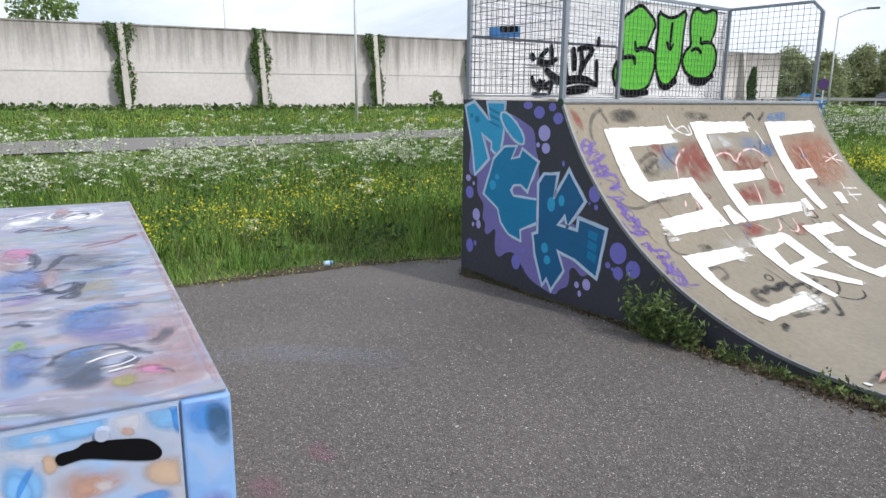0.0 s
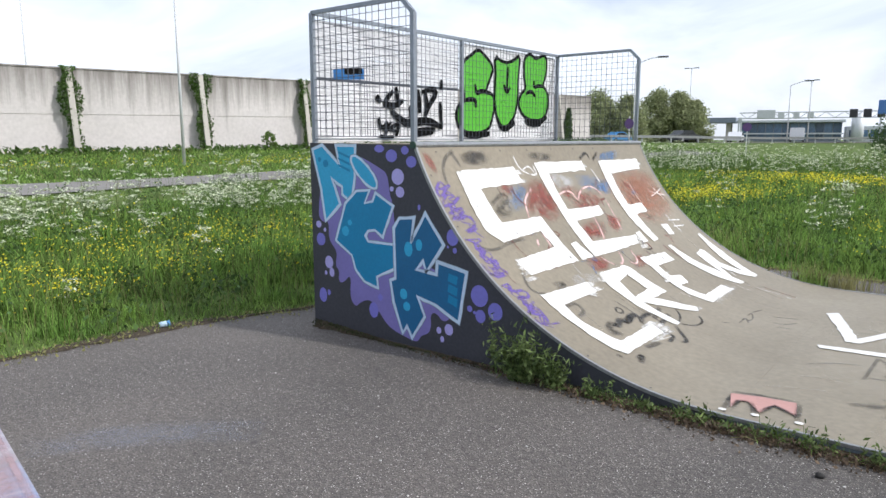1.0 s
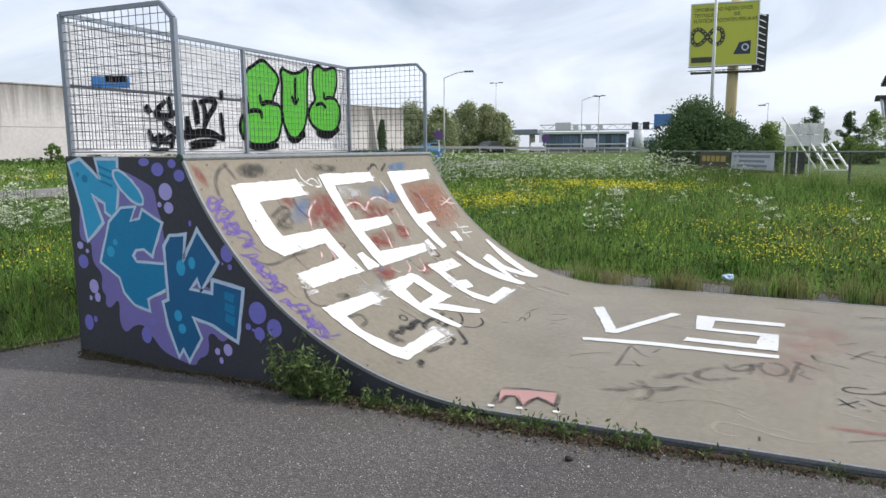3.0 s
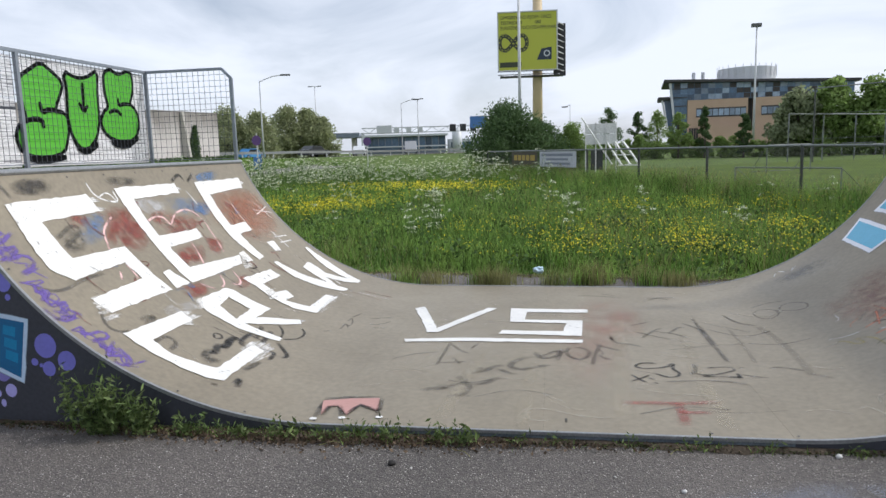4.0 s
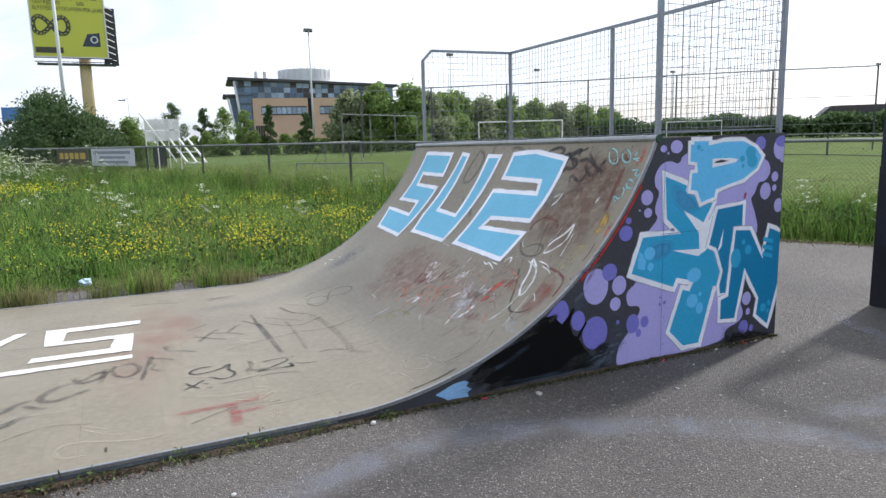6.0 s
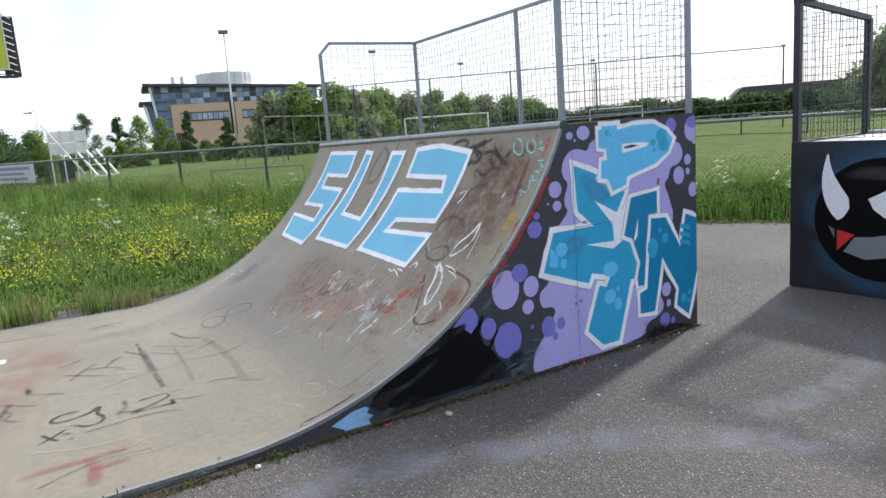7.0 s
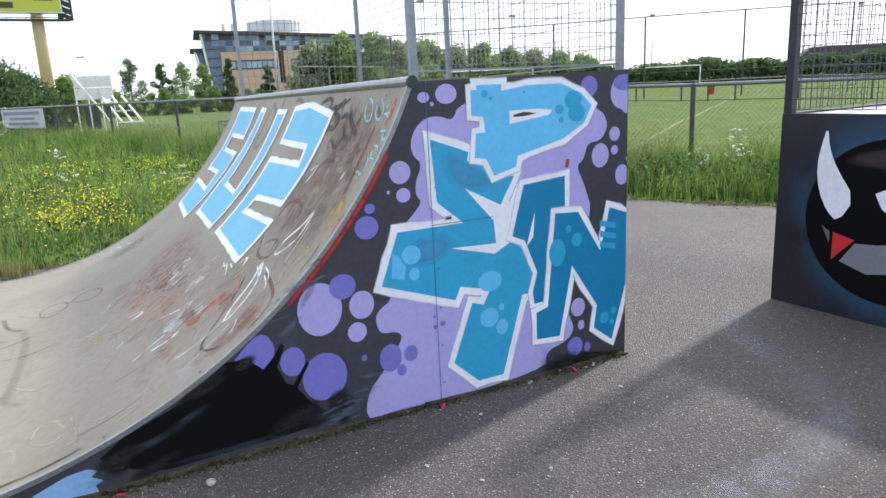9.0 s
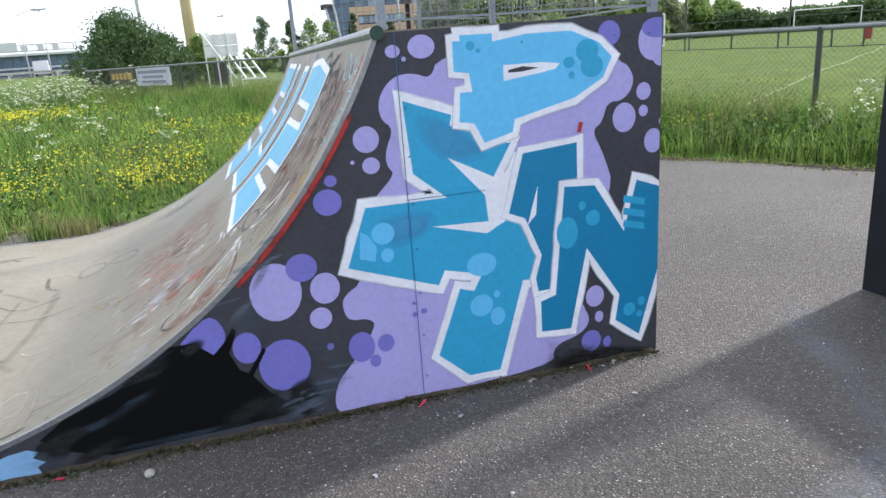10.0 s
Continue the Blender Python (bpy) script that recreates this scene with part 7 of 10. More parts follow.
    smear([(2.08, 0.52), (2.4, 0.53), (2.32, 0.69), (1.97, 0.69)], H_BRICK)
    smear([(1.65, 0.82), (2.14, 0.83), (1.97, 1.03), (1.56, 1)], H_BRICK)
    smear([(2.24, 0.8), (2.51, 0.86), (2.24, 1.02), (2.05, 0.98)], H_BRICK)
    smear([(1.45, 1.16), (1.65, 1.22), (1.46, 1.35), (1.32, 1.29)], H_BRICK)
    tag([(1.61, 0.53), (1.78, 0.49), (1.9, 0.51), (1.9, 0.61), (2.02, 0.53), (2.15, 0.48), (2.34, 0.47), (2.46, 0.59), (2.4, 0.81), (2.3, 1)], F_PINKLINE, 0.018)
    tag([(1.98, 0.79), (1.96, 0.89), (1.85, 1.05)], F_PINKLINE, 0.018)
    tag([(1.26, 0.43), (1.07, 0.52), (1.01, 0.62), (0.97, 0.7)], F_PINKLINE, 0.018)
    tag([(1, 0.84), (1, 0.91), (0.98, 1)], F_PINKLINE, 0.018)
    tag([(0.88, 0.89), (0.82, 0.96)], F_PINKLINE, 0.018)
    tag([(1.88, 1.2), (1.82, 1.3), (1.71, 1.33)], F_PINKLINE, 0.018)
    tag([(2.11, 1.21), (2.04, 1.35), (1.93, 1.38), (1.88, 1.32)], F_PINKLINE, 0.018)
    tag([(1.53, 1.22), (1.62, 1.32)], F_PINKLINE, 0.018)
    # purple scribbles down the near edge
    pen = random.Random(23)
    for (a0, b0), (a1, b1) in (((0.13, 0.32), (0.2, 0.76)), ((0.12, 0.82), (0.15, 1.14)), ((0.1, 1.2), (0.08, 1.58))):
        for _ in range(2):
            tag([(max(0.035, a0 + (a1 - a0) * k / 9 + pen.uniform(0.02, 0.13) * (1 if k % 2 else -1)), b0 + (b1 - b0) * k / 9 + pen.uniform(-0.06, 0.06)) for k in range(10)], F_PURPLE, pen.choice((0.012, 0.016)), 1)
    tag([(0.11, 0.3), (0.01, 0.38), (0.05, 0.43), (0.16, 0.35), (0.11, 0.3)], F_PURPLE, 0.024, 1)
    tag([(0.14, 0.39), (-0.01, 0.5), (0.14, 0.49), (0.26, 0.43)], F_PURPLE, 0.024, 1)
    tag([(0, 0.57), (0.21, 0.52), (0.21, 0.57), (0.01, 0.61)], F_PURPLE, 0.024, 1)
    tag([(0.06, 0.62), (0.25, 0.59), (0.26, 0.69), (0.1, 0.72)], F_PURPLE, 0.024, 1)
    tag([(0.12, 0.74), (0.17, 0.7)], F_PURPLE, 0.024, 1)
    tag([(0.1, 0.45), (0.08, 0.6)], F_PURPLE, 0.024, 1)
    tag([(0.13, 0.51), (0.16, 0.63)], F_PURPLE, 0.024, 1)
    tag([(0.12, 0.8), (0.08, 0.89), (0.17, 0.88), (0.06, 0.94)], F_PURPLE, 0.024, 1)
    tag([(0.11, 0.92), (0.15, 0.98), (0.13, 1.07), (0.06, 1.02)], F_PURPLE, 0.024, 1)
    tag([(0.02, 0.98), (0.04, 1.12), (0.17, 1.12)], F_PURPLE, 0.024, 1)
    tag([(0.16, 1.04), (0.22, 1.12)], F_PURPLE, 0.024, 1)
    tag([(0.01, 1.08), (0.09, 1.1)], F_PURPLE, 0.024, 1)
    tag([(0.12, 0.85), (0.08, 1)], F_PURPLE, 0.024, 1)
    tag([(0.15, 0.98), (0.13, 1.12)], F_PURPLE, 0.024, 1)
    tag([(0.12, 1.19), (0.07, 1.26), (0.23, 1.28), (0.2, 1.35), (0.1, 1.32)], F_PURPLE, 0.024, 1)
    tag([(0.15, 1.31), (0.09, 1.44), (0.16, 1.49)], F_PURPLE, 0.024, 1)
    tag([(0.01, 1.47), (0.2, 1.38)], F_PURPLE, 0.024, 1)
    tag([(0.17, 1.43), (0.14, 1.55), (0.09, 1.59), (0.02, 1.56), (-0.01, 1.51)], F_PURPLE, 0.024, 1)
    tag([(0.07, 1.37), (0.16, 1.46)], F_PURPLE, 0.024, 1)
    tag([(0.01, 1.44), (0.15, 1.52)], F_PURPLE, 0.024, 1)
    smear([(2.64, 0.31), (3.97, 0.33), (3.92, 0.9), (2.79, 0.93), (2.56, 0.61)], H_ORANGE)
    smear([(3.06, 0.29), (4.13, 0.41), (4.04, 0.78), (2.97, 0.72)], H_ORANGE)
    tag([(3.69, 0.55), (3.8, 0.76)], F_WHITE, 0.014)
    tag([(3.51, 0.61), (3.96, 0.71)], F_WHITE, 0.014)
    tag([(3.51, 0.69), (3.95, 0.6)], F_WHITE, 0.014)
    tag([(3.51, 0.92), (3.49, 1.2)], F_WHITE, 0.014)
    tag([(3.43, 1.01), (3.74, 1.04)], F_WHITE, 0.014)
    tag([(3.43, 1.1), (3.71, 1.12)], F_WHITE, 0.014)
    tag([(0.58, 3.29), (0.63, 3.35), (0.62, 3.42), (0.7, 3.4)], F_DARK, 0.05)
    tag([(0.62, 3.42), (0.71, 3.5), (0.74, 3.57)], F_DARK, 0.045)
    tag([(0.88, 3.47), (0.76, 3.55), (0.66, 3.59), (0.52, 3.56), (0.48, 3.46)], F_DARK, 0.045)
    tag([(0.5, 3.58), (0.51, 3.61)], F_DARK, 0.03)
    tag([(0.71, 3.6), (0.75, 3.69), (0.85, 3.74), (0.85, 3.8)], F_DARK, 0.045)
    tag([(0.95, 3.56), (0.98, 3.65), (1.09, 3.7), (1.13, 3.78)], F_DARK, 0.045)
    tag([(1.01, 3.59), (1.06, 3.64)], F_DARK, 0.03)
    tag([(1.05, 3.74), (0.96, 3.81), (0.94, 3.87)], F_DARK, 0.04)
    tag([(1.35, 3.97), (1.29, 3.89), (1.17, 3.82), (1.08, 3.82), (1.03, 3.9), (1.09, 3.99), (1.16, 4.09)], F_DARK, 0.045)
    tag([(1.46, 3.98), (1.3, 4.02), (1.31, 4.09), (1.38, 4.16), (1.54, 4.18)], F_DARK, 0.04)
    tag([(1.34, 4.03), (1.5, 4.14), (1.44, 4.17), (1.25, 4.14)], F_DARK, 0.035)
    tag([(1.58, 4.24), (1.47, 4.2), (1.32, 4.24), (1.28, 4.32), (1.42, 4.39), (1.57, 4.35), (1.58, 4.27)], F_DARK, 0.03)
    tag([(1.17, 4.38), (1.44, 4.42), (1.68, 4.47)], F_DARK, 0.028)
    tag([(1.56, 4.43), (1.46, 4.49), (1.38, 4.43), (1.29, 4.52)], F_DARK, 0.022)
    tag([(1.68, 4.42), (1.58, 4.53), (1.51, 4.61)], F_DARK, 0.026)
    tag([(1.9, 4.56), (1.73, 4.58), (1.72, 4.66), (1.63, 4.77)], F_DARK, 0.026)
    tag([(2.05, 4.78), (1.95, 4.88), (1.84, 5.01)], F_DARK, 0.024)
    tag([(1.87, 4.8), (2.12, 4.93), (2.17, 5)], F_DARK, 0.026)
    tag([(2.07, 4.92), (2.02, 5.06), (1.9, 5.15)], F_DARK, 0.024)
    tag([(2.02, 5.03), (2.23, 5.14), (2.19, 5.18)], F_DARK, 0.024)
    tag([(2.35, 5.19), (2.18, 5.28), (2.03, 5.35)], F_DARK, 0.024)
    tag([(2.37, 5.32), (2.2, 5.38)], F_DARK, 0.022)
    tag([(2.52, 5.51), (2.34, 5.59), (2.29, 5.77)], F_DARK, 0.026)
    tag([(2.29, 5.77), (2.02, 5.77), (1.75, 5.78), (1.65, 5.81)], F_GREY, 0.045)
    tag([(1.67, 5.47), (1.47, 5.46), (1.29, 5.45)], F_GREY, 0.03)
    tag([(1.1, 3.3), (1.4, 3.31), (1.66, 3.32)], F_DARK, 0.022)
    tag([(1.66, 3.32), (1.44, 3.43), (1.39, 3.5)], F_DARK, 0.02)
    tag([(1.52, 3.5), (1.66, 3.54)], F_DARK, 0.02)
    tag([(1.16, 3.31), (1.17, 3.42), (1.19, 3.5)], F_DARK, 0.018)
    tag([(1.28, 3.39), (1.14, 3.46)], F_DARK, 0.018)
    tag([(0.98, 4.62), (0.87, 4.67), (0.83, 4.7)], F_INK, 0.018)
    tag([(0.84, 4.6), (0.91, 4.68), (0.98, 4.74)], F_INK, 0.016)
    tag([(0.92, 4.72), (0.89, 4.76)], F_INK, 0.02)
    tag([(0.83, 4.74), (0.8, 4.77)], F_INK, 0.02)
    tag([(1.23, 4.82), (1.24, 4.72), (1.16, 4.66), (1.11, 4.7), (1.12, 4.81), (1.19, 4.92)], F_INK, 0.02)
    tag([(1.19, 4.88), (1.24, 4.94), (1.11, 4.9), (1.04, 4.94), (0.96, 4.92), (0.93, 4.84), (1.03, 4.77)], F_INK, 0.02)
    tag([(1.23, 5.06), (1.1, 5.06), (1, 5)], F_INK, 0.026)
    tag([(1.04, 5.02), (0.99, 5.08), (1.02, 5.14)], F_INK, 0.02)
    tag([(1.15, 5.13), (1.18, 5.26), (1.15, 5.36)], F_INK, 0.018)
    tag([(1.15, 5.36), (1.02, 5.18), (0.97, 5.07)], F_INK, 0.018)
    tag([(0.97, 5.07), (0.97, 5.29), (0.95, 5.44), (0.99, 5.48), (1.05, 5.47)], F_INK, 0.024)
    tag([(0.85, 4.82), (0.88, 4.98), (0.89, 5.19), (0.82, 5.34)], F_GREY, 0.02)
    tag([(0.46, 4.5), (0.47, 4.67), (0.47, 4.85), (0.51, 5.06)], F_RED, 0.05)
    tag([(0.48, 4.83), (0.31, 4.83), (0.14, 4.81)], F_RED, 0.055)
    tag([(0.34, 4.81), (0.33, 4.91), (0.35, 4.99)], F_RED, 0.04)
    tag([(0.15, 4.09), (0.15, 4.01), (0.18, 3.96), (0.27, 3.95), (0.32, 3.98), (0.33, 4.04), (0.3, 4.14), (0.24, 4.24), (0.21, 4.36), (0.23, 4.45)], F_PALE, 0.02)
    tag([(0.58, 4.04), (0.5, 4.11), (0.44, 4.19)], F_PALE, 0.012)
    tag([(0.2, 4.18), (0.13, 4.18)], F_INK, 0.012)
    tag([(3.43, 4.37), (3.42, 4.5), (3.39, 4.65), (3.32, 4.79)], F_DARK, 0.026)
    tag([(3.51, 4.6), (3.44, 4.74)], F_DARK, 0.02)
    tag([(3.32, 5.02), (3.35, 5.17), (3.35, 5.34)], F_DARK, 0.026)
    tag([(3.23, 5.03), (3.35, 5.14), (3.23, 5.23)], F_DARK, 0.02)
    tag([(2.45, 4.67), (1.57, 4.6), (0.68, 4.53), (0.05, 4.49)], F_STREAK, 0.09)
    tag([(2.01, 5.13), (1.37, 5.07), (0.74, 5.04), (0.09, 5.03)], F_STREAK, 0.08)
    tag([(1.39, 3.6), (0.79, 3.55), (0.11, 3.47)], F_STREAK, 0.08)
    tag([(1.22, 3.97), (0.54, 3.95), (0.04, 3.94)], F_STREAK, 0.07)
    smear([(2.82, 4.39), (2.88, 4.8), (2.13, 4.91), (1.69, 4.62), (1.72, 4.36)], H_THIN["red_overspray"])
    rnd = random.Random(8)

    def rolled(pts):
        """A roller's slightly uneven edge."""
        out = []
        for (x0, y0), (x1, y1) in zip(pts, pts[1:] + pts[:1]):
            n = max(1, int(math.hypot(x1 - x0, y1 - y0) / 0.045))
            out += [(x0 + (x1 - x0) * k / n + rnd.uniform(-0.006, 0.006), y0 + (y1 - y0) * k / n + rnd.uniform(-0.006, 0.006)) for k in range(n)]
        return out

    def roll(pts, lift=0.0052, label="white rolled letter on the ramp face"):
        laid("painted_letter", fill(rolled(pts)), P_WHITE, p, put, lift, label, True)
    roll([(0.35, 0.23), (1.14, 0.22), (1.18, 0.37), (0.55, 0.39), (0.57, 0.7), (1.14, 0.7), (1.17, 1.18), (0.43, 1.18), (0.41, 1.03), (1.01, 1), (1, 0.83), (0.43, 0.86), (0.32, 0.74)])
    roll([(1.27, 1.01), (1.37, 1), (1.43, 1.18), (1.22, 1.18)])
    roll([(1.49, 0.19), (2.38, 0.2), (2.38, 0.3), (1.66, 0.31), (1.63, 0.68), (2.22, 0.69), (2.21, 0.79), (1.64, 0.8), (1.63, 1.04), (2.47, 1.08), (2.36, 1.18), (1.45, 1.19), (1.46, 1), (1.5, 0.61)])
    roll([(2.49, 1.06), (2.6, 1.05), (2.57, 1.19), (2.47, 1.19)])
    roll([(2.73, 0.21), (3.7, 0.21), (3.66, 0.33), (2.89, 0.36), (2.83, 0.74), (3.15, 0.74), (3.14, 0.85), (2.85, 0.86), (2.82, 1.19), (2.68, 1.21), (2.65, 0.83), (2.69, 0.56)])
    roll([(3.18, 1.04), (3.33, 1.05), (3.26, 1.2), (3.14, 1.18)])
    roll([(0.32, 1.36), (0.98, 1.38), (0.97, 1.49), (0.45, 1.5), (0.41, 1.66), (0.49, 1.95), (1.04, 1.95), (0.99, 2.06), (0.36, 2.06), (0.32, 1.97), (0.31, 1.61)])
    roll([(2.1, 1.33), (2.65, 1.36), (2.65, 1.48), (2.24, 1.47), (2.21, 1.62), (2.39, 1.65), (2.32, 1.76), (2.15, 1.75), (2.24, 1.95), (2.73, 1.94), (2.75, 2.04), (2.14, 2.05), (2.05, 1.86), (2.08, 1.6), (2.11, 1.46)])
    # the letters R and W, of several strokes each
    roll([(1.26, 1.35), (1.43, 1.4), (1.33, 1.67), (1.33, 2.06), (1.25, 2.07), (1.2, 1.74), (1.2, 1.47)], 0.00530)
    roll([(1.26, 1.35), (1.72, 1.35), (1.71, 1.43), (1.32, 1.49), (1.29, 1.48)], 0.00550)
    roll([(1.72, 1.35), (1.78, 1.39), (1.82, 1.75), (1.6, 1.75), (1.63, 1.65), (1.61, 1.46)], 0.00570)
    roll([(1.27, 1.67), (1.64, 1.65), (1.63, 1.75), (1.34, 1.76)], 0.00590)
    roll([(1.44, 1.7), (1.63, 1.82), (1.84, 2.01), (1.76, 2.06), (1.36, 1.77)], 0.00610)
    roll([(2.86, 1.3), (2.93, 1.3), (2.99, 1.55), (3.13, 1.83), (3.16, 2.03), (3.04, 2.03), (2.9, 1.81), (2.82, 1.56)], 0.00530)
    roll([(3.05, 2.03), (3.46, 1.5), (3.4, 1.46), (3.21, 1.5), (3.1, 1.89)], 0.00550)
    roll([(3.39, 1.47), (3.45, 1.52), (3.39, 1.7), (3.59, 2.03), (3.5, 2.05), (3.36, 1.92), (3.25, 1.73)], 0.00570)
    roll([(3.79, 1.27), (3.85, 1.28), (3.8, 1.61), (3.61, 2.04), (3.49, 2.04), (3.58, 1.64)], 0.00590)
    roll([(2.82, 2.81), (2.89, 2.9), (2.1, 3.14), (2.86, 3.51), (2.84, 3.6), (1.97, 3.17), (1.96, 3.08), (2.49, 2.92)], 0.0052, "white rolled letter on the flat")
    roll([(2.84, 3.73), (2.81, 4.44), (2.69, 4.43), (2.7, 3.89), (2.42, 3.87), (2.4, 4.37), (1.9, 4.34), (1.94, 3.68), (2.05, 3.69), (2.04, 4.2), (2.3, 4.23), (2.34, 3.75)], 0.0052, "white rolled letter on the flat")
    roll([(1.75, 2.93), (1.81, 3.37), (1.79, 4.34), (1.7, 4.34), (1.71, 3.44), (1.67, 2.96)], 0.0052, "white rolled letter on the flat")
    for u, a, d in ((1.0, 1.98, 0.14), (0.96, 1.93, 0.16), (1.02, 2.03, 0.12), (0.98, 2.06, 0.15), (0.95, 1.40, 0.10), (0.96, 1.46, 0.12), (1.13, 0.26, 0.10), (1.12, 0.34, 0.12), (2.36, 0.24, 0.08), (2.70, 1.97, 0.1), (2.70, 2.02, 0.12), (1.8, 2.02, 0.07), (2.44, 1.13, 0.09), (0.36, 1.2, 0.12), (3.66, 0.26, 0.1)):
        for n in range(3):
            tag([(u - 0.03, a + 0.012 * n), (u + d * 0.6, a + 0.012 * n + rnd.uniform(-0.006, 0.006)), (u + d * rnd.uniform(0.7, 1.2), a + 0.014 * n)], F_WHITE, 0.011, 0)
    for n in range(30):
        u, a = rnd.uniform(0.7, 3.4), rnd.uniform(0.25, 1.3)
        tag([(u + rnd.uniform(-0.1, 0.1), a + rnd.uniform(-0.1, 0.1)) for _ in range(4)], rnd.choice((H_BRICK, F_REDBROWN, F_INK, F_GREY, H_BLUE)), rnd.choice((0.006, 0.01, 0.016)), 2)
    for k in range(40):
        u, a = rnd.uniform(0.2, 3.6), rnd.uniform(0.2, 2.2)
        d = rnd.uniform(0.1, 0.35)
        tag([(u, a), (u + rnd.uniform(-0.03, 0.03), a + d / 2), (u + rnd.uniform(-0.06, 0.06), a + d)], rnd.choice((F_PALE, F_GREY, F_WHITE, F_REDBROWN)), rnd.choice((0.006, 0.009, 0.016)))
    pink = [(0.35, 2.72), (0.4, 2.88), (0.42, 3.06), (0.21, 3.1), (0.26, 3.03), (0.3, 2.97), (0.24, 2.95), (0.14, 2.93), (0.21, 2.88), (0.27, 2.84), (0.26, 2.79), (0.13, 2.78)]
    laid("painted_badge", fill(pink), P_PINK, p, put, 0.0053, "dusty pink sprayed shape near the ramp's edge", True)
    for n, line in enumerate(([(0.37, 2.73), (0.24, 2.74), (0.09, 2.76)], [(0.28, 2.84), (0.18, 2.89), (0.12, 2.91)], [(0.42, 3.07), (0.24, 3.1), (0.14, 3.12)], [(0.38, 2.72), (0.42, 2.87), (0.44, 3.07)], [(0.14, 2.93), (0.24, 2.95), (0.3, 2.97), (0.26, 3.03), (0.2, 3.11)], [(0.12, 2.79), (0.26, 2.79), (0.28, 2.84)])):
        laid("badge_outline", stroke(line, 0.03), F_INK, p, put, 0.0054 + 0.00005 * n, curved=True)
    # dry bristles where the brush was lifted
    brush = random.Random(61)
    for (a0, b0), (a1, b1), (da, db) in (((1.01, 1.94), (0.84, 2.1), (0.2, 0.03)), ((1.01, 1.4), (0.87, 1.52), (0.05, 0.03)), ((0.46, 1.02), (0.39, 1.17), (-0.07, -0.005)), ((2.52, 1.09), (2.37, 1.25), (0.11, 0.005)), ((2.71, 2.03), (2.18, 2.07), (-0.02, 0.05)), ((1.3, 1.34), (1.17, 1.43), (-0.07, -0.015)), ((2.2, 1.56), (2.04, 1.67), (0.1, 0.02))):
        for k in range(22):
            f, reach = (k + brush.random()) / 22, brush.uniform(0.1, 1.0)
            a, b = a0 + (a1 - a0) * f, b0 + (b1 - b0) * f
            tag([(a - da * 0.6, b - db * 0.6), (a, b), (a + da * reach, b + db * reach)], F_BRISTLE, brush.uniform(0.005, 0.011))
    spots([(0.07, 2.753, 0.018, 0.022), (0.096, 2.917, 0.018, 0.022), (0.122, 3.129, 0.018, 0.022)], P_WHITE, p, put, 0.0058)
    for i, (u, s, ru, rs, mat) in enumerate(((1.6, 4.35, 0.9, 0.30, H_RED), (2.6, 4.6, 0.7, 0.3, H_RED), (1.9, 3.4, 1.2, 0.5, H_WHITE), (0.9, 4.5, 0.5, 0.25, H_WHITE))):
        laid("paint_smear", soft_fill([(max(0.03, min(WIDE - 0.03, u + ru * math.cos(g))), min(5.3, s + rs * math.sin(g))) for g in np.linspace(0, 6.28, 25)[:-1]]), H_THIN[mat.name], p, put, 0.0006 + 0.0001 * i, curved=True)


left_face()


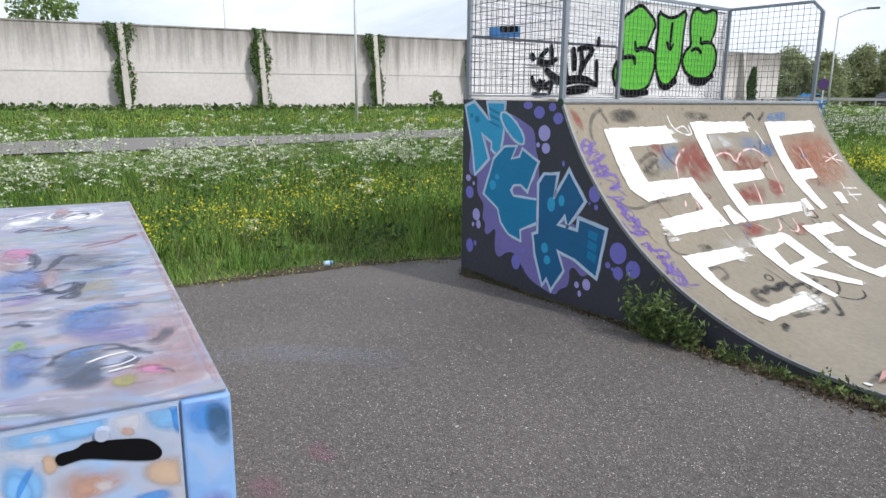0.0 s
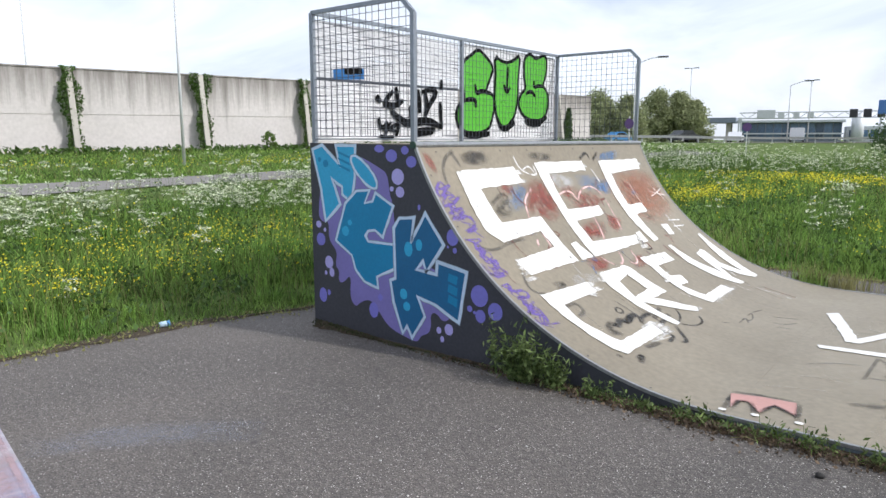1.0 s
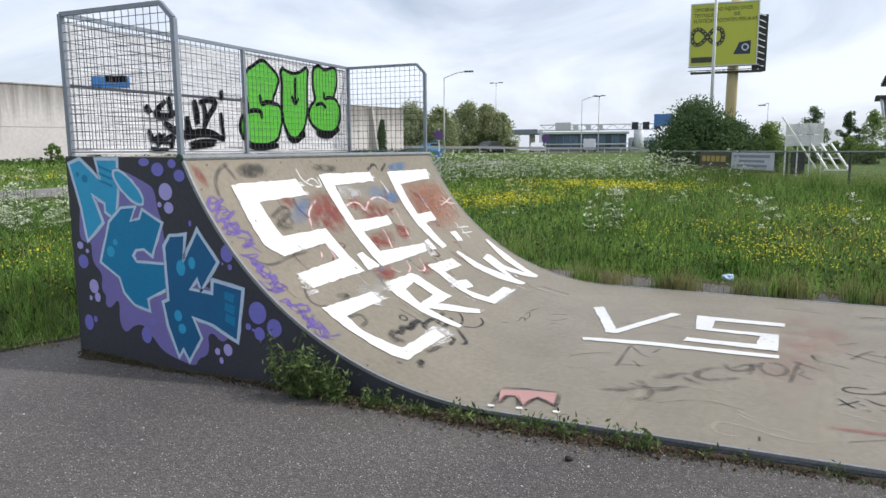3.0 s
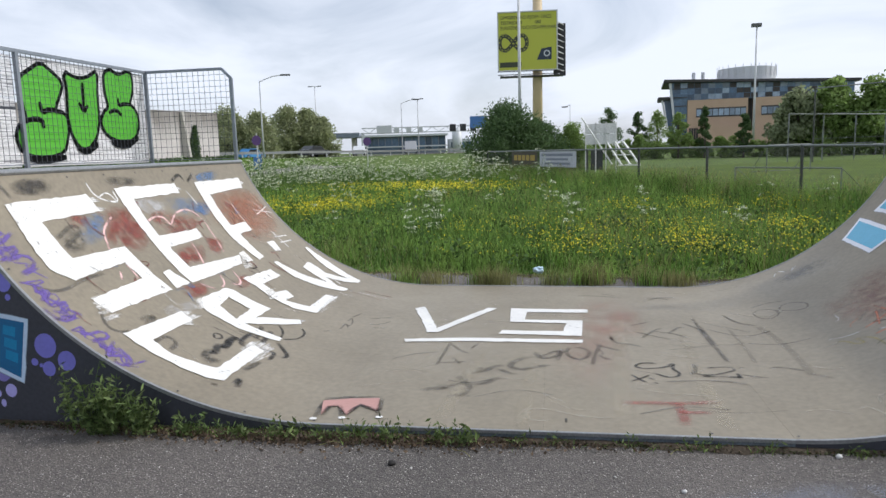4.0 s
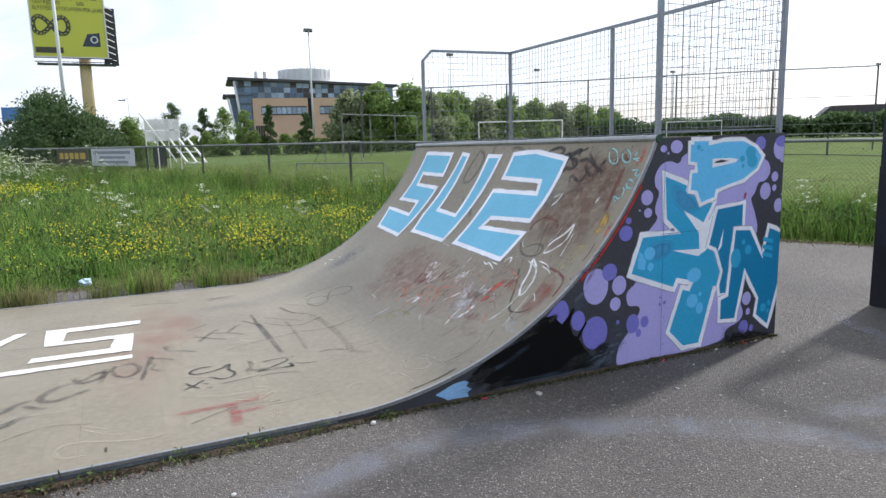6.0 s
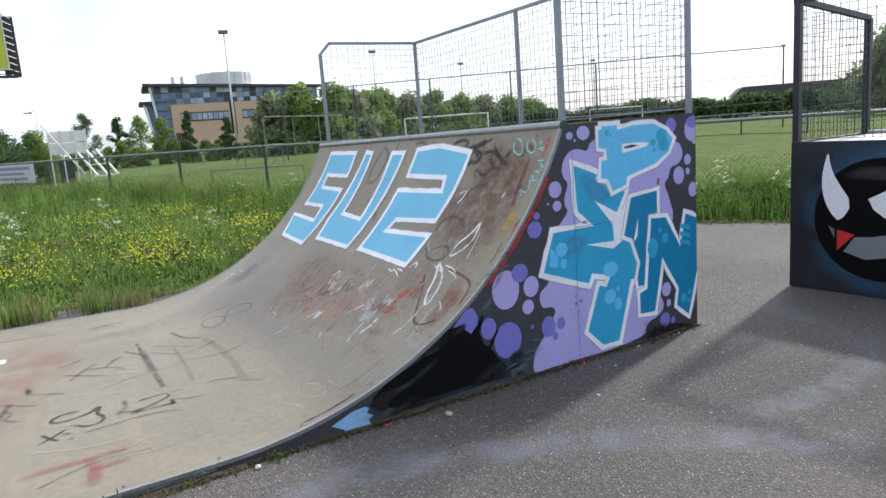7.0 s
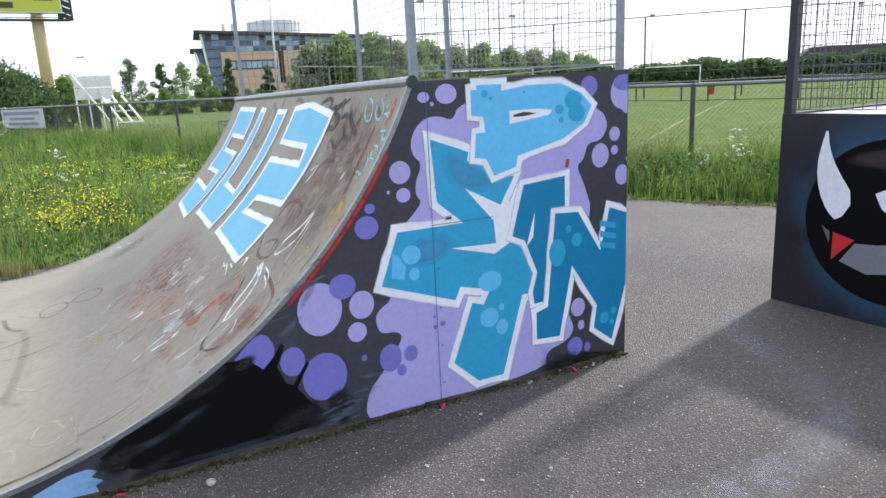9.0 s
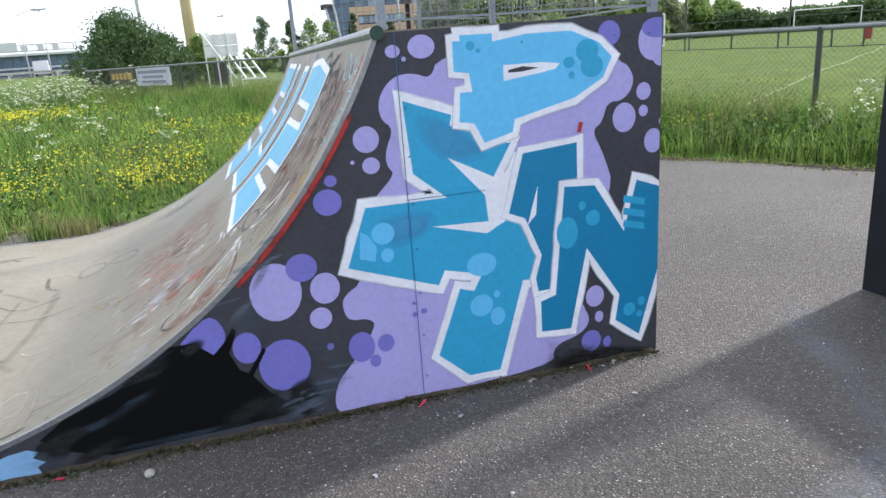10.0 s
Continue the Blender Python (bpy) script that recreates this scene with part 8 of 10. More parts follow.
def right_face():
    p, put = HALF_PIPE, on_right
    tag, smear = painter(p, put, 0.0004, True, (0.03, WIDE - 0.03, 0.03, 5.3))
    smear([(1.16, 0.44), (0.78, 0.38), (0.66, 0.57), (0.91, 0.62)], H_SLATE)
    smear([(3.43, 1.91), (3.53, 1.57), (3.39, 1.29), (3.14, 1.48), (3.21, 1.8)], H_SLATE)
    smear([(2.63, 1.56), (2.51, 1.15), (1.91, 1.12), (1.53, 1.4), (1.95, 1.64)], H_RED)
    smear([(2.37, 1.86), (2.34, 1.49), (1.53, 1.4), (1.56, 1.7), (1.8, 1.93)], H_RED)
    smear([(0.22, 1.46), (0.24, 1.27), (0.31, 1.1), (0.16, 1.1), (0.09, 1.19), (0.09, 1.34), (0.11, 1.47)], H_BRICK)
    smear([(1.06, 0.77), (0.81, 0.42), (0.42, 0.23), (0.07, 0.39), (0.16, 0.88), (0.49, 0.93)], H_BROWN)
    smear([(1.08, 0.12), (0.29, 0.06), (0.06, 0.16), (0.09, 0.49), (0.57, 0.52)], H_BROWN)
    smear([(2.4, 1.57), (1.91, 1.15), (0.58, 1.07), (0.31, 1.54), (1.02, 1.84)], H_THIN["red_overspray"])
    smear([(1.1, 1.24), (0.81, 0.42), (0.1, 0.1), (0.15, 0.98), (0.18, 1.45)], H_THIN["brown_overspray"])
    smear([(0.82, 1.7), (1.16, 1.35), (0.93, 1.31), (0.62, 1.55), (0.62, 1.73)], H_WHITE)
    smear([(0.14, 1.64), (0.27, 1.49), (0.14, 1.48), (0.02, 1.61)], H_WHITE)
    smear([(0.66, 1.5), (0.68, 1.43), (0.68, 1.38), (0.6, 1.43)], H_FLAME)
    smear([(0.68, 1.43), (0.72, 1.32), (0.67, 1.23), (0.61, 1.28), (0.66, 1.35)], H_FLAME)
    smear([(0.03, 0.78), (0.06, 0.67), (0.01, 0.59), (-0.02, 0.68), (-0.03, 0.79)], H_FLAME)
    smear([(0.15, 0.75), (0.17, 0.62), (0.15, 0.54), (0.08, 0.61), (0.08, 0.72)], H_AMBER)
    tag([(2.31, 0.08), (2.38, 0.2), (2.4, 0.35), (2.37, 0.42), (2.25, 0.42), (2.18, 0.27), (2.18, 0.13), (2.31, 0.08)], F_DARK, 0.03)
    tag([(2.03, 0.03), (2.07, 0.08), (2.02, 0.19)], F_DARK, 0.03)
    tag([(1.75, 0.08), (1.67, 0.05), (1.54, 0.09)], F_DARK, 0.03)
    tag([(2.19, 0.59), (1.9, 0.7), (1.85, 0.77)], F_DARK, 0.035)
    tag([(1.18, 0.1), (1.04, 0.06), (0.94, 0.09), (1.02, 0.14), (0.84, 0.12), (0.74, 0.07), (0.76, 0.14)], F_INK, 0.026)
    tag([(0.88, 0.22), (0.87, 0.14), (0.73, 0.18), (0.76, 0.25), (0.87, 0.23)], F_INK, 0.026)
    tag([(0.73, 0.18), (0.61, 0.15), (0.43, 0.27), (0.53, 0.3), (0.63, 0.21)], F_INK, 0.026)
    tag([(0.72, 0.36), (0.76, 0.28), (0.6, 0.36), (0.57, 0.27)], F_INK, 0.022)
    tag([(0.64, 0.11), (0.54, 0.2), (0.39, 0.27)], F_INK, 0.024)
    tag([(0.46, 0.22), (0.42, 0.16)], F_INK, 0.028)
    tag([(0.93, 0.25), (0.83, 0.26)], F_INK, 0.024)
    tag([(0.9, 0.1), (0.76, 0.22)], F_INK, 0.02)
    tag([(1, 0.2), (0.67, 0.07)], F_INK, 0.018)
    tag([(0.74, 0.5), (0.67, 0.42), (0.54, 0.41)], F_GREY, 0.015)
    tag([(0.79, 0.56), (0.74, 0.5), (0.74, 0.44)], F_WHITE, 0.012)
    tag([(0.82, 0.49), (0.75, 0.45)], F_WHITE, 0.01)
    tag([(0.42, 0.08), (0.38, 0.08), (0.33, 0.11), (0.29, 0.18), (0.32, 0.2), (0.39, 0.17), (0.42, 0.11), (0.42, 0.08)], F_TEAL, 0.012)
    tag([(0.28, 0.1), (0.25, 0.08), (0.19, 0.12), (0.17, 0.17), (0.2, 0.19), (0.26, 0.16), (0.28, 0.1)], F_TEAL, 0.012)
    tag([(0.16, 0.14), (0.12, 0.1)], F_TEAL, 0.012)
    tag([(0.15, 0.15), (0.07, 0.18)], F_TEAL, 0.012)
    tag([(0.16, 0.16), (0.08, 0.15)], F_TEAL, 0.012)
    tag([(0.18, 0.2), (0.19, 0.22)], F_TEAL, 0.012)
    tag([(0.12, 0.24), (0.04, 0.23), (0.08, 0.27), (0, 0.29)], F_TEAL, 0.012)
    tag([(0.11, 0.32), (0.09, 0.3), (0.02, 0.34), (0.05, 0.37), (0.1, 0.36), (0.11, 0.32)], F_TEAL, 0.012)
    tag([(0.09, 0.39), (0.09, 0.36), (0.01, 0.38)], F_TEAL, 0.012)
    tag([(0.17, 0.43), (0.1, 0.46), (0.09, 0.39), (0.13, 0.36)], F_TEAL, 0.012)
    tag([(0.12, 0.48), (0.18, 0.43)], F_TEAL, 0.012)
    tag([(0.05, 0.26), (-0.01, 0.3), (0.04, 0.32)], F_TEAL, 0.012)
    tag([(0.25, 0.12), (0.22, 0.15), (0.19, 0.17)], F_REDBROWN, 0.016)
    tag([(0.08, 0.07), (0.07, 0.15), (0.09, 0.21)], H_FLAME, 0.03)
    tag([(0.2, 0.21), (0.2, 0.33), (0.19, 0.44), (0.17, 0.56)], F_REDBROWN, 0.03)
    tag([(0.56, 0.75), (0.58, 0.69), (0.7, 0.66), (0.81, 0.67), (0.86, 0.73), (0.86, 0.79)], F_REDBROWN, 0.018)
    tag([(0.85, 0.91), (0.75, 1), (0.62, 1.01), (0.53, 0.96), (0.57, 0.89), (0.68, 0.89), (0.76, 0.94)], F_DARK, 0.018)
    tag([(0.62, 1.12), (0.49, 1.26), (0.38, 1.4), (0.3, 1.47), (0.21, 1.46), (0.14, 1.4)], F_INK, 0.014)
    tag([(0.41, 1.04), (0.19, 1.07), (0.09, 1.11), (0.07, 1.19), (0.06, 1.26)], F_REDBROWN, 0.016)
    tag([(0.4, 0.67), (0.43, 0.77), (0.52, 0.86), (0.51, 0.97), (0.43, 0.9), (0.37, 0.82), (0.39, 0.71), (0.4, 0.67)], F_WHITE, 0.016)
    tag([(0.57, 1.01), (0.48, 1.13), (0.44, 1.25), (0.35, 1.34), (0.34, 1.28), (0.38, 1.15), (0.46, 1.07), (0.57, 1.01)], F_WHITE, 0.02)
    tag([(1.11, 1.15), (1.02, 1.17), (1.03, 1.13)], F_WHITE, 0.013)
    tag([(1, 1.13), (0.89, 1.14)], F_WHITE, 0.013)
    tag([(0.86, 1.11), (0.85, 1.07), (0.81, 1.04), (0.78, 1.1)], F_WHITE, 0.013)
    tag([(1.06, 1.6), (1.02, 1.54), (0.97, 1.47)], F_WHITE, 0.012)
    tag([(3.55, 1.82), (3.7, 1.74), (3.56, 1.7)], F_WHITE, 0.012)
    tag([(3.52, 1.66), (3.6, 1.58)], F_WHITE, 0.012)
    tag([(0.32, 0.5), (0.3, 0.45)], F_WHITE, 0.01)
    tag([(0.68, 1.69), (0.66, 1.59), (0.68, 1.52)], F_WHITE, 0.02)
    tag([(0.21, 0.94), (0.23, 0.87), (0.19, 0.83), (0.14, 0.85), (0.17, 0.9), (0.18, 0.96)], F_YELLOW, 0.014)
    tag([(0.22, 0.98), (0.19, 1.05)], F_YELLOW, 0.016)
    tag([(1.45, 2.05), (1.43, 2), (1.33, 1.98), (1.3, 1.92), (1.39, 1.93)], F_YELLOW, 0.016)
    tag([(1.4, 1.97), (1.41, 1.89), (1.32, 1.84), (1.17, 1.85)], F_YELLOW, 0.014)
    tag([(1.55, 1.82), (1.61, 1.68), (1.67, 1.58), (1.87, 1.61)], F_ORANGE, 0.014)
    tag([(1.39, 1.82), (1.42, 1.68), (1.45, 1.54), (1.33, 1.53), (1.32, 1.64)], F_ORANGE, 0.014)
    tag([(1.13, 1.66), (1.25, 1.56), (1.28, 1.49), (1.18, 1.47)], F_ORANGE, 0.014)
    tag([(1.28, 1.71), (1.44, 1.6)], F_ORANGE, 0.014)
    tag([(1.03, 1.59), (1.03, 1.49)], F_ORANGE, 0.014)
    tag([(1.52, 1.73), (1.77, 1.64)], F_ORANGE, 0.014)
    tag([(1.17, 1.73), (1.25, 1.62)], F_ORANGE, 0.014)
    tag([(2.03, 1.84), (2.11, 1.69), (2.08, 1.59)], F_PALE, 0.016)
    tag([(1.4, 2.16), (1.42, 2.05)], F_PALE, 0.016)
    tag([(0.38, 2.62), (0.42, 2.56), (0.38, 2.47), (0.29, 2.4)], F_PALE, 0.016)
    tag([(0.36, 2.35), (0.39, 2.31), (0.28, 2.27), (0.1, 2.28)], F_PALE, 0.016)
    tag([(0.39, 2.23), (0.5, 2.2), (0.48, 2.13), (0.36, 2.09), (0.25, 2.11), (0.27, 2.18), (0.36, 2.23)], F_PALE, 0.016)
    tag([(0.43, 2.07), (0.26, 2.04), (0.08, 2.05)], F_PALE, 0.016)
    tag([(0.3, 1.99), (0.25, 1.95), (0.22, 1.9)], F_PALE, 0.016)
    tag([(0.58, 1.65), (0.58, 1.6), (0.63, 1.52)], F_PALE, 0.016)
    tag([(0.3, 1.72), (0.19, 1.71), (0.23, 1.64)], F_PALE, 0.016)
    tag([(1.71, 1.79), (1.85, 1.67)], F_PALE, 0.016)
    tag([(2.54, 2.31), (2.64, 2.24), (2.55, 2.13), (2.39, 2.13), (2.3, 2.22), (2.36, 2.3), (2.54, 2.31)], F_DARK, 0.015)
    tag([(2.47, 2.12), (2.63, 2.05), (2.6, 1.95), (2.46, 1.88), (2.34, 1.93), (2.38, 2.03), (2.48, 2.1)], F_DARK, 0.015)
    tag([(2.61, 2.54), (2.3, 2.49), (2.18, 2.37)], F_DARK, 0.026)
    tag([(1.15, 2.59), (1.16, 2.51), (1.04, 2.4)], F_DARK, 0.026)
    tag([(1.03, 2.8), (0.98, 2.71), (0.96, 2.64)], F_DARK, 0.024)
    tag([(1.15, 2.79), (1.18, 2.73)], F_DARK, 0.02)
    tag([(2.15, 2.38), (1.83, 2.35), (1.44, 2.35), (1.15, 2.37), (0.95, 2.39)], F_FAINT, 0.045)
    tag([(2.41, 2.78), (2.24, 2.63), (2.02, 2.47)], F_FAINT, 0.026)
    tag([(2.14, 2.6), (1.65, 2.61), (1.26, 2.64)], F_FAINT, 0.026)
    tag([(1, 2.41), (0.84, 2.29)], F_FAINT, 0.03)
    tag([(0.07, 2.34), (0.06, 2.18), (0.07, 2.02)], F_INK, 0.018)
    # fine scratches left by boards and bikes, running down the transition
    rnd = random.Random(61)
    for k in range(46):
        u, a = rnd.uniform(0.08, 1.5) ** 1.2, rnd.uniform(0.5, 1.9)
        run, side = rnd.uniform(0.08, 0.3), rnd.uniform(-0.12, 0.05)
        tag([(u, a), (u + side * 0.5 + rnd.uniform(-0.03, 0.03), a + run / 2), (u + side, a + run)], rnd.choice((F_WHITE, F_PALE, F_PALE, F_REDBROWN, F_GREY, F_PALE)), rnd.choice((0.004, 0.006, 0.009)))
    # orange and white flicks, thickest towards the near edge
    for k in range(30):
        u, a = abs(rnd.gauss(0.45, 0.45)) + 0.05, rnd.gauss(1.32, 0.24)
        tag([(u, a), (u + rnd.uniform(0.02, 0.10), a - rnd.uniform(0.01, 0.05)), (u + rnd.uniform(0.06, 0.18), a - rnd.uniform(0.03, 0.10))], rnd.choice((F_PALE, F_ORANGE, F_ORANGE, F_PALE, F_WHITE, F_RED)), rnd.choice((0.004, 0.006, 0.010)))
    for k in range(8):
        u, a = rnd.uniform(0.15, 1.3), rnd.uniform(1.1, 1.75)
        smear([(u, a), (u + 0.2, a - 0.06), (u + 0.36, a - 0.02), (u + 0.17, a + 0.07)], rnd.choice((H_ORANGE, H_RED, F_STREAK)))
    # small old scribbles, one over the other
    for k in range(46):
        u, a = rnd.gauss(1.15, 0.45), rnd.gauss(1.42, 0.16)
        mat = rnd.choice((F_RED, F_PALE, H_ORANGE, F_REDBROWN, F_PALE, F_WHITE, F_GREY))
        tag([(u + 0.035 * n + rnd.uniform(-0.03, 0.03), a + (0.06 if n % 2 else -0.06) + rnd.uniform(-0.03, 0.03)) for n in range(rnd.randrange(3, 6))], mat, rnd.choice((0.006, 0.009, 0.014)), 1)
    for k in range(36):
        u, a = rnd.uniform(0.2, 3.6), rnd.uniform(2.0, 5.0)
        d = rnd.uniform(0.15, 0.6)
        tag([(u, a), (u + rnd.uniform(-0.1, 0.1), a + d / 2), (u + rnd.uniform(-0.2, 0.2), a + d)], rnd.choice((F_GREY, F_PALE, F_PALE)), rnd.choice((0.005, 0.008, 0.012)))
    letter([(3.49, 0.13), (2.9, 0.14), (2.89, 0.34), (3.4, 0.33), (3.37, 0.51), (2.87, 0.53), (2.9, 0.99), (2.91, 1.11), (3.52, 1.07), (3.64, 0.85), (3.03, 0.89), (3.06, 0.68), (3.52, 0.67), (3.5, 0.48)], P_SUZ, p, put, 0.0042, 0.085, P_OUTLINE, "pale blue painted letter with a white outline", True)
    letter([(2.63, 0.14), (2.53, 0.15), (2.54, 0.77), (2.08, 0.8), (2.09, 0.16), (1.91, 0.16), (1.99, 1.04), (2.66, 1.02), (2.72, 0.82)], P_SUZ, p, put, 0.0042, 0.085, P_OUTLINE, "pale blue painted letter with a white outline", True)
    letter([(1.66, 0.14), (1.34, 0.12), (0.91, 0.18), (0.92, 0.45), (0.95, 0.69), (1.51, 0.72), (1.57, 0.87), (0.92, 0.85), (0.94, 1.07), (1.73, 1.03), (1.71, 0.5), (1.03, 0.49), (1.08, 0.34), (1.66, 0.33)], P_SUZ, p, put, 0.0042, 0.085, P_OUTLINE, "pale blue painted letter with a white outline", True)


right_face()

# screws along the sheets' borders
for put, far in ((on_left, 3.6), (on_right, 3.4)):
    spots([(0.045, a, 0.007, 0.007) for a in np.arange(0.25, far, 0.42)] + [(b, 0.07, 0.007, 0.007) for b in np.arange(0.2, WIDE, 0.42)], M_DARKMETAL, HALF_PIPE, put, 0.0044, "screw_head")


P_STICKER = spray("sticker_blue", (40, 112, 178), 0.4)


def board_piece():
    """Bubble letters and black tags on the clear sheet behind the left cage."""
    p = BOARD

    def put(y, z, lift):
        return Vector((BOARD_X + lift, y, z))
    state = [0.0042, 0.0092]

    def form(pts):
        r = rounded(pts, 1)
        state[0] += 0.0009
        laid("letter_outline", band(r, 0.075, True), P_BLACK, p, put, state[0])
        laid("painted_letter", fill(r), P_GREEN, p, put, state[0] + 0.0005, "bright green bubble letter with a black outline")

    def line(pts, width):
        state[1] += 0.0002
        laid("letter_line", band(eased(pts, 1), width, taper=True), P_BLACK, p, put, state[1])
    form([(2.04, 2.27), (2.17, 2.34), (2.31, 2.42), (2.43, 2.36), (2.57, 2.27), (2.52, 2.17), (2.45, 2.06), (2.43, 1.99), (2.56, 1.98), (2.60, 1.90), (2.58, 1.78), (2.51, 1.65), (2.32, 1.61), (2.15, 1.61), (1.99, 1.65), (1.94, 1.75), (1.98, 1.85), (2.09, 1.92), (2.07, 1.99), (2.05, 2.11)])
    form([(2.63, 2.37), (2.73, 2.33), (2.87, 2.32), (3.00, 2.36), (3.11, 2.42), (3.08, 2.27), (3.07, 2.11), (3.07, 1.95), (3.01, 1.77), (2.91, 1.70), (2.79, 1.68), (2.69, 1.73), (2.63, 1.90), (2.64, 2.08), (2.65, 2.23)])
    form([(3.24, 2.42), (3.34, 2.46), (3.42, 2.42), (3.51, 2.42), (3.67, 2.48), (3.71, 2.39), (3.69, 2.25), (3.61, 2.13), (3.74, 2.05), (3.77, 1.92), (3.71, 1.79), (3.58, 1.74), (3.38, 1.74), (3.21, 1.79), (3.12, 1.89), (3.16, 2.00), (3.28, 2.07), (3.24, 2.19), (3.23, 2.31)])
    line([(2.25, 2.08), (2.27, 1.98), (2.37, 2.02), (2.56, 1.99)], 0.05)
    line([(2.00, 1.88), (2.11, 1.92), (2.26, 1.92), (2.27, 1.84)], 0.05)
    line([(2.87, 2.30), (2.86, 2.16), (2.85, 2.02)], 0.045)
    line([(2.79, 2.10), (2.85, 2.01), (2.92, 2.08)], 0.045)
    line([(3.43, 2.18), (3.43, 2.10), (3.54, 2.13), (3.67, 2.12)], 0.045)
    line([(3.25, 2.02), (3.37, 2.06), (3.47, 2.00)], 0.045)
    line([(2.01, 1.60), (2.20, 1.56), (2.53, 1.59)], 0.07)
    line([(2.70, 1.68), (2.84, 1.63), (3.02, 1.71)], 0.06)
    line([(3.25, 1.72), (3.51, 1.69), (3.75, 1.76)], 0.06)
    line([(0.98, 1.95), (0.88, 1.87), (0.88, 1.82), (1.02, 1.82), (1.11, 1.87)], 0.06)
    line([(1.02, 1.99), (1.03, 1.91), (1.05, 1.84)], 0.05)
    line([(0.76, 1.90), (0.79, 1.87), (0.81, 1.84)], 0.055)
    line([(1.32, 1.98), (1.34, 1.87), (1.35, 1.76)], 0.065)
    line([(1.22, 1.83), (1.24, 1.68), (1.34, 1.68)], 0.07)
    line([(1.38, 1.96), (1.56, 2.00), (1.60, 1.95), (1.49, 1.84), (1.43, 1.73)], 0.06)
    line([(1.43, 1.97), (1.46, 1.85), (1.43, 1.74)], 0.05)
    line([(0.95, 1.77), (1.06, 1.71), (1.17, 1.66), (1.40, 1.70), (1.57, 1.68), (1.70, 1.64)], 0.07)
    line([(1.69, 1.65), (1.67, 1.76), (1.66, 1.88)], 0.045)
    line([(1.68, 2.09), (1.68, 1.99)], 0.05)
    line([(0.78, 1.71), (0.82, 1.61), (0.91, 1.68), (0.87, 1.57)], 0.05)
    line([(0.91, 1.62), (1.06, 1.68), (1.01, 1.55)], 0.045)
    line([(0.79, 1.56), (0.87, 1.54), (0.98, 1.55)], 0.04)
    line([(0.95, 1.68), (0.86, 1.62), (1.03, 1.60)], 0.035)
    line([(1.24, 1.60), (1.40, 1.62), (1.58, 1.62)], 0.05)
    line([(1.24, 1.56), (1.40, 1.58), (1.55, 1.59)], 0.04)
    laid("sticker", fill([(0.26, 2.01), (0.61, 2.03), (0.61, 2.12), (0.26, 2.09)]), P_STICKER, p, put, 0.004, "small blue sticker")
    laid("sticker_print", band([(0.38, 2.08), (0.59, 2.10)], 0.05), P_BLACK, p, put, 0.0045)


board_piece()


P_SIGNAL, P_ASH = spray("signal_red_paint", (206, 40, 48), 0.5), spray("ash_grey_paint", (110, 108, 108), 0.5)


def quarter_piece():
    """Plain painted shapes on the black back panel."""
    def put(d, z, lift):
        return Vector((-lift, -d, z))
    p = QUARTER
    halo = mist("blue_halo", (62, 112, 152), 0.75, 3.0)
    for r, l in ((0.60, 0.002), (0.54, 0.0028)):
        laid("painted_halo", soft_fill([(0.70 + r * math.cos(g), 0.62 + r * math.sin(g)) for g in np.linspace(0, 6.28, 41)[:-1]]), halo, p, put, l)
    laid("painted_disc", oval(0.70, 0.60, 0.50, 0.47, steps=40), P_BLACK, p, put, 0.004, "black painted disc with a blue misty rim")
    laid("painted_sheen", soft_fill(rounded([(0.39, 0.92), (0.5, 0.99), (0.65, 1.02), (0.8, 0.99), (0.85, 0.93), (0.66, 0.89)])), mist("brown_sheen", (70, 62, 58), 0.6, 3.0, gate=(0.1, 0.4)), p, put, 0.0046)
    laid("painted_wedge", fill(rounded([(0.3, 1.13), (0.32, 1), (0.37, 0.89), (0.49, 0.72), (0.4, 0.57), (0.33, 0.63), (0.27, 0.75), (0.25, 0.89), (0.27, 1.02)], 1)), P_OUTLINE, p, put, 0.0055, "white painted wedge")
    laid("painted_wedge", fill([(1.01, 1.02), (0.89, 0.93), (0.75, 0.84), (0.6, 0.76), (0.64, 0.68), (0.72, 0.62), (0.8, 0.66), (0.88, 0.78), (0.96, 0.93)]), P_OUTLINE, p, put, 0.0055, "white painted wedge")
    laid("painted_band", fill([(0.51, 0.46), (0.64, 0.47), (0.76, 0.5), (0.84, 0.39), (0.74, 0.32), (0.59, 0.29), (0.43, 0.34)]), spray("slate_grey_paint", (128, 130, 140), 0.5), p, put, 0.0055, "grey painted band")
    laid("painted_triangle", fill([(0.38, 0.51), (0.51, 0.48), (0.38, 0.34)]), P_SIGNAL, p, put, 0.0065, "red painted triangle")
    laid("painted_triangle", fill([(0.76, 0.5), (0.88, 0.52), (0.89, 0.39)]), P_SIGNAL, p, put, 0.0065, "red painted triangle")
    laid("painted_triangle", fill([(0.31, 0.54), (0.36, 0.51), (0.36, 0.44)]), P_ASH, p, put, 0.0065)
    laid("painted_triangle", fill([(0.9, 0.52), (0.94, 0.54), (0.91, 0.46)]), P_ASH, p, put, 0.0065)
    laid("painted_line", band([(0.89, 0.33), (0.96, 0.26), (1.02, 0.2), (1.07, 0.27), (1.12, 0.36)], 0.03), spray("yellow_line_paint", (196, 190, 60), 0.5), p, put, 0.0065)


quarter_piece()


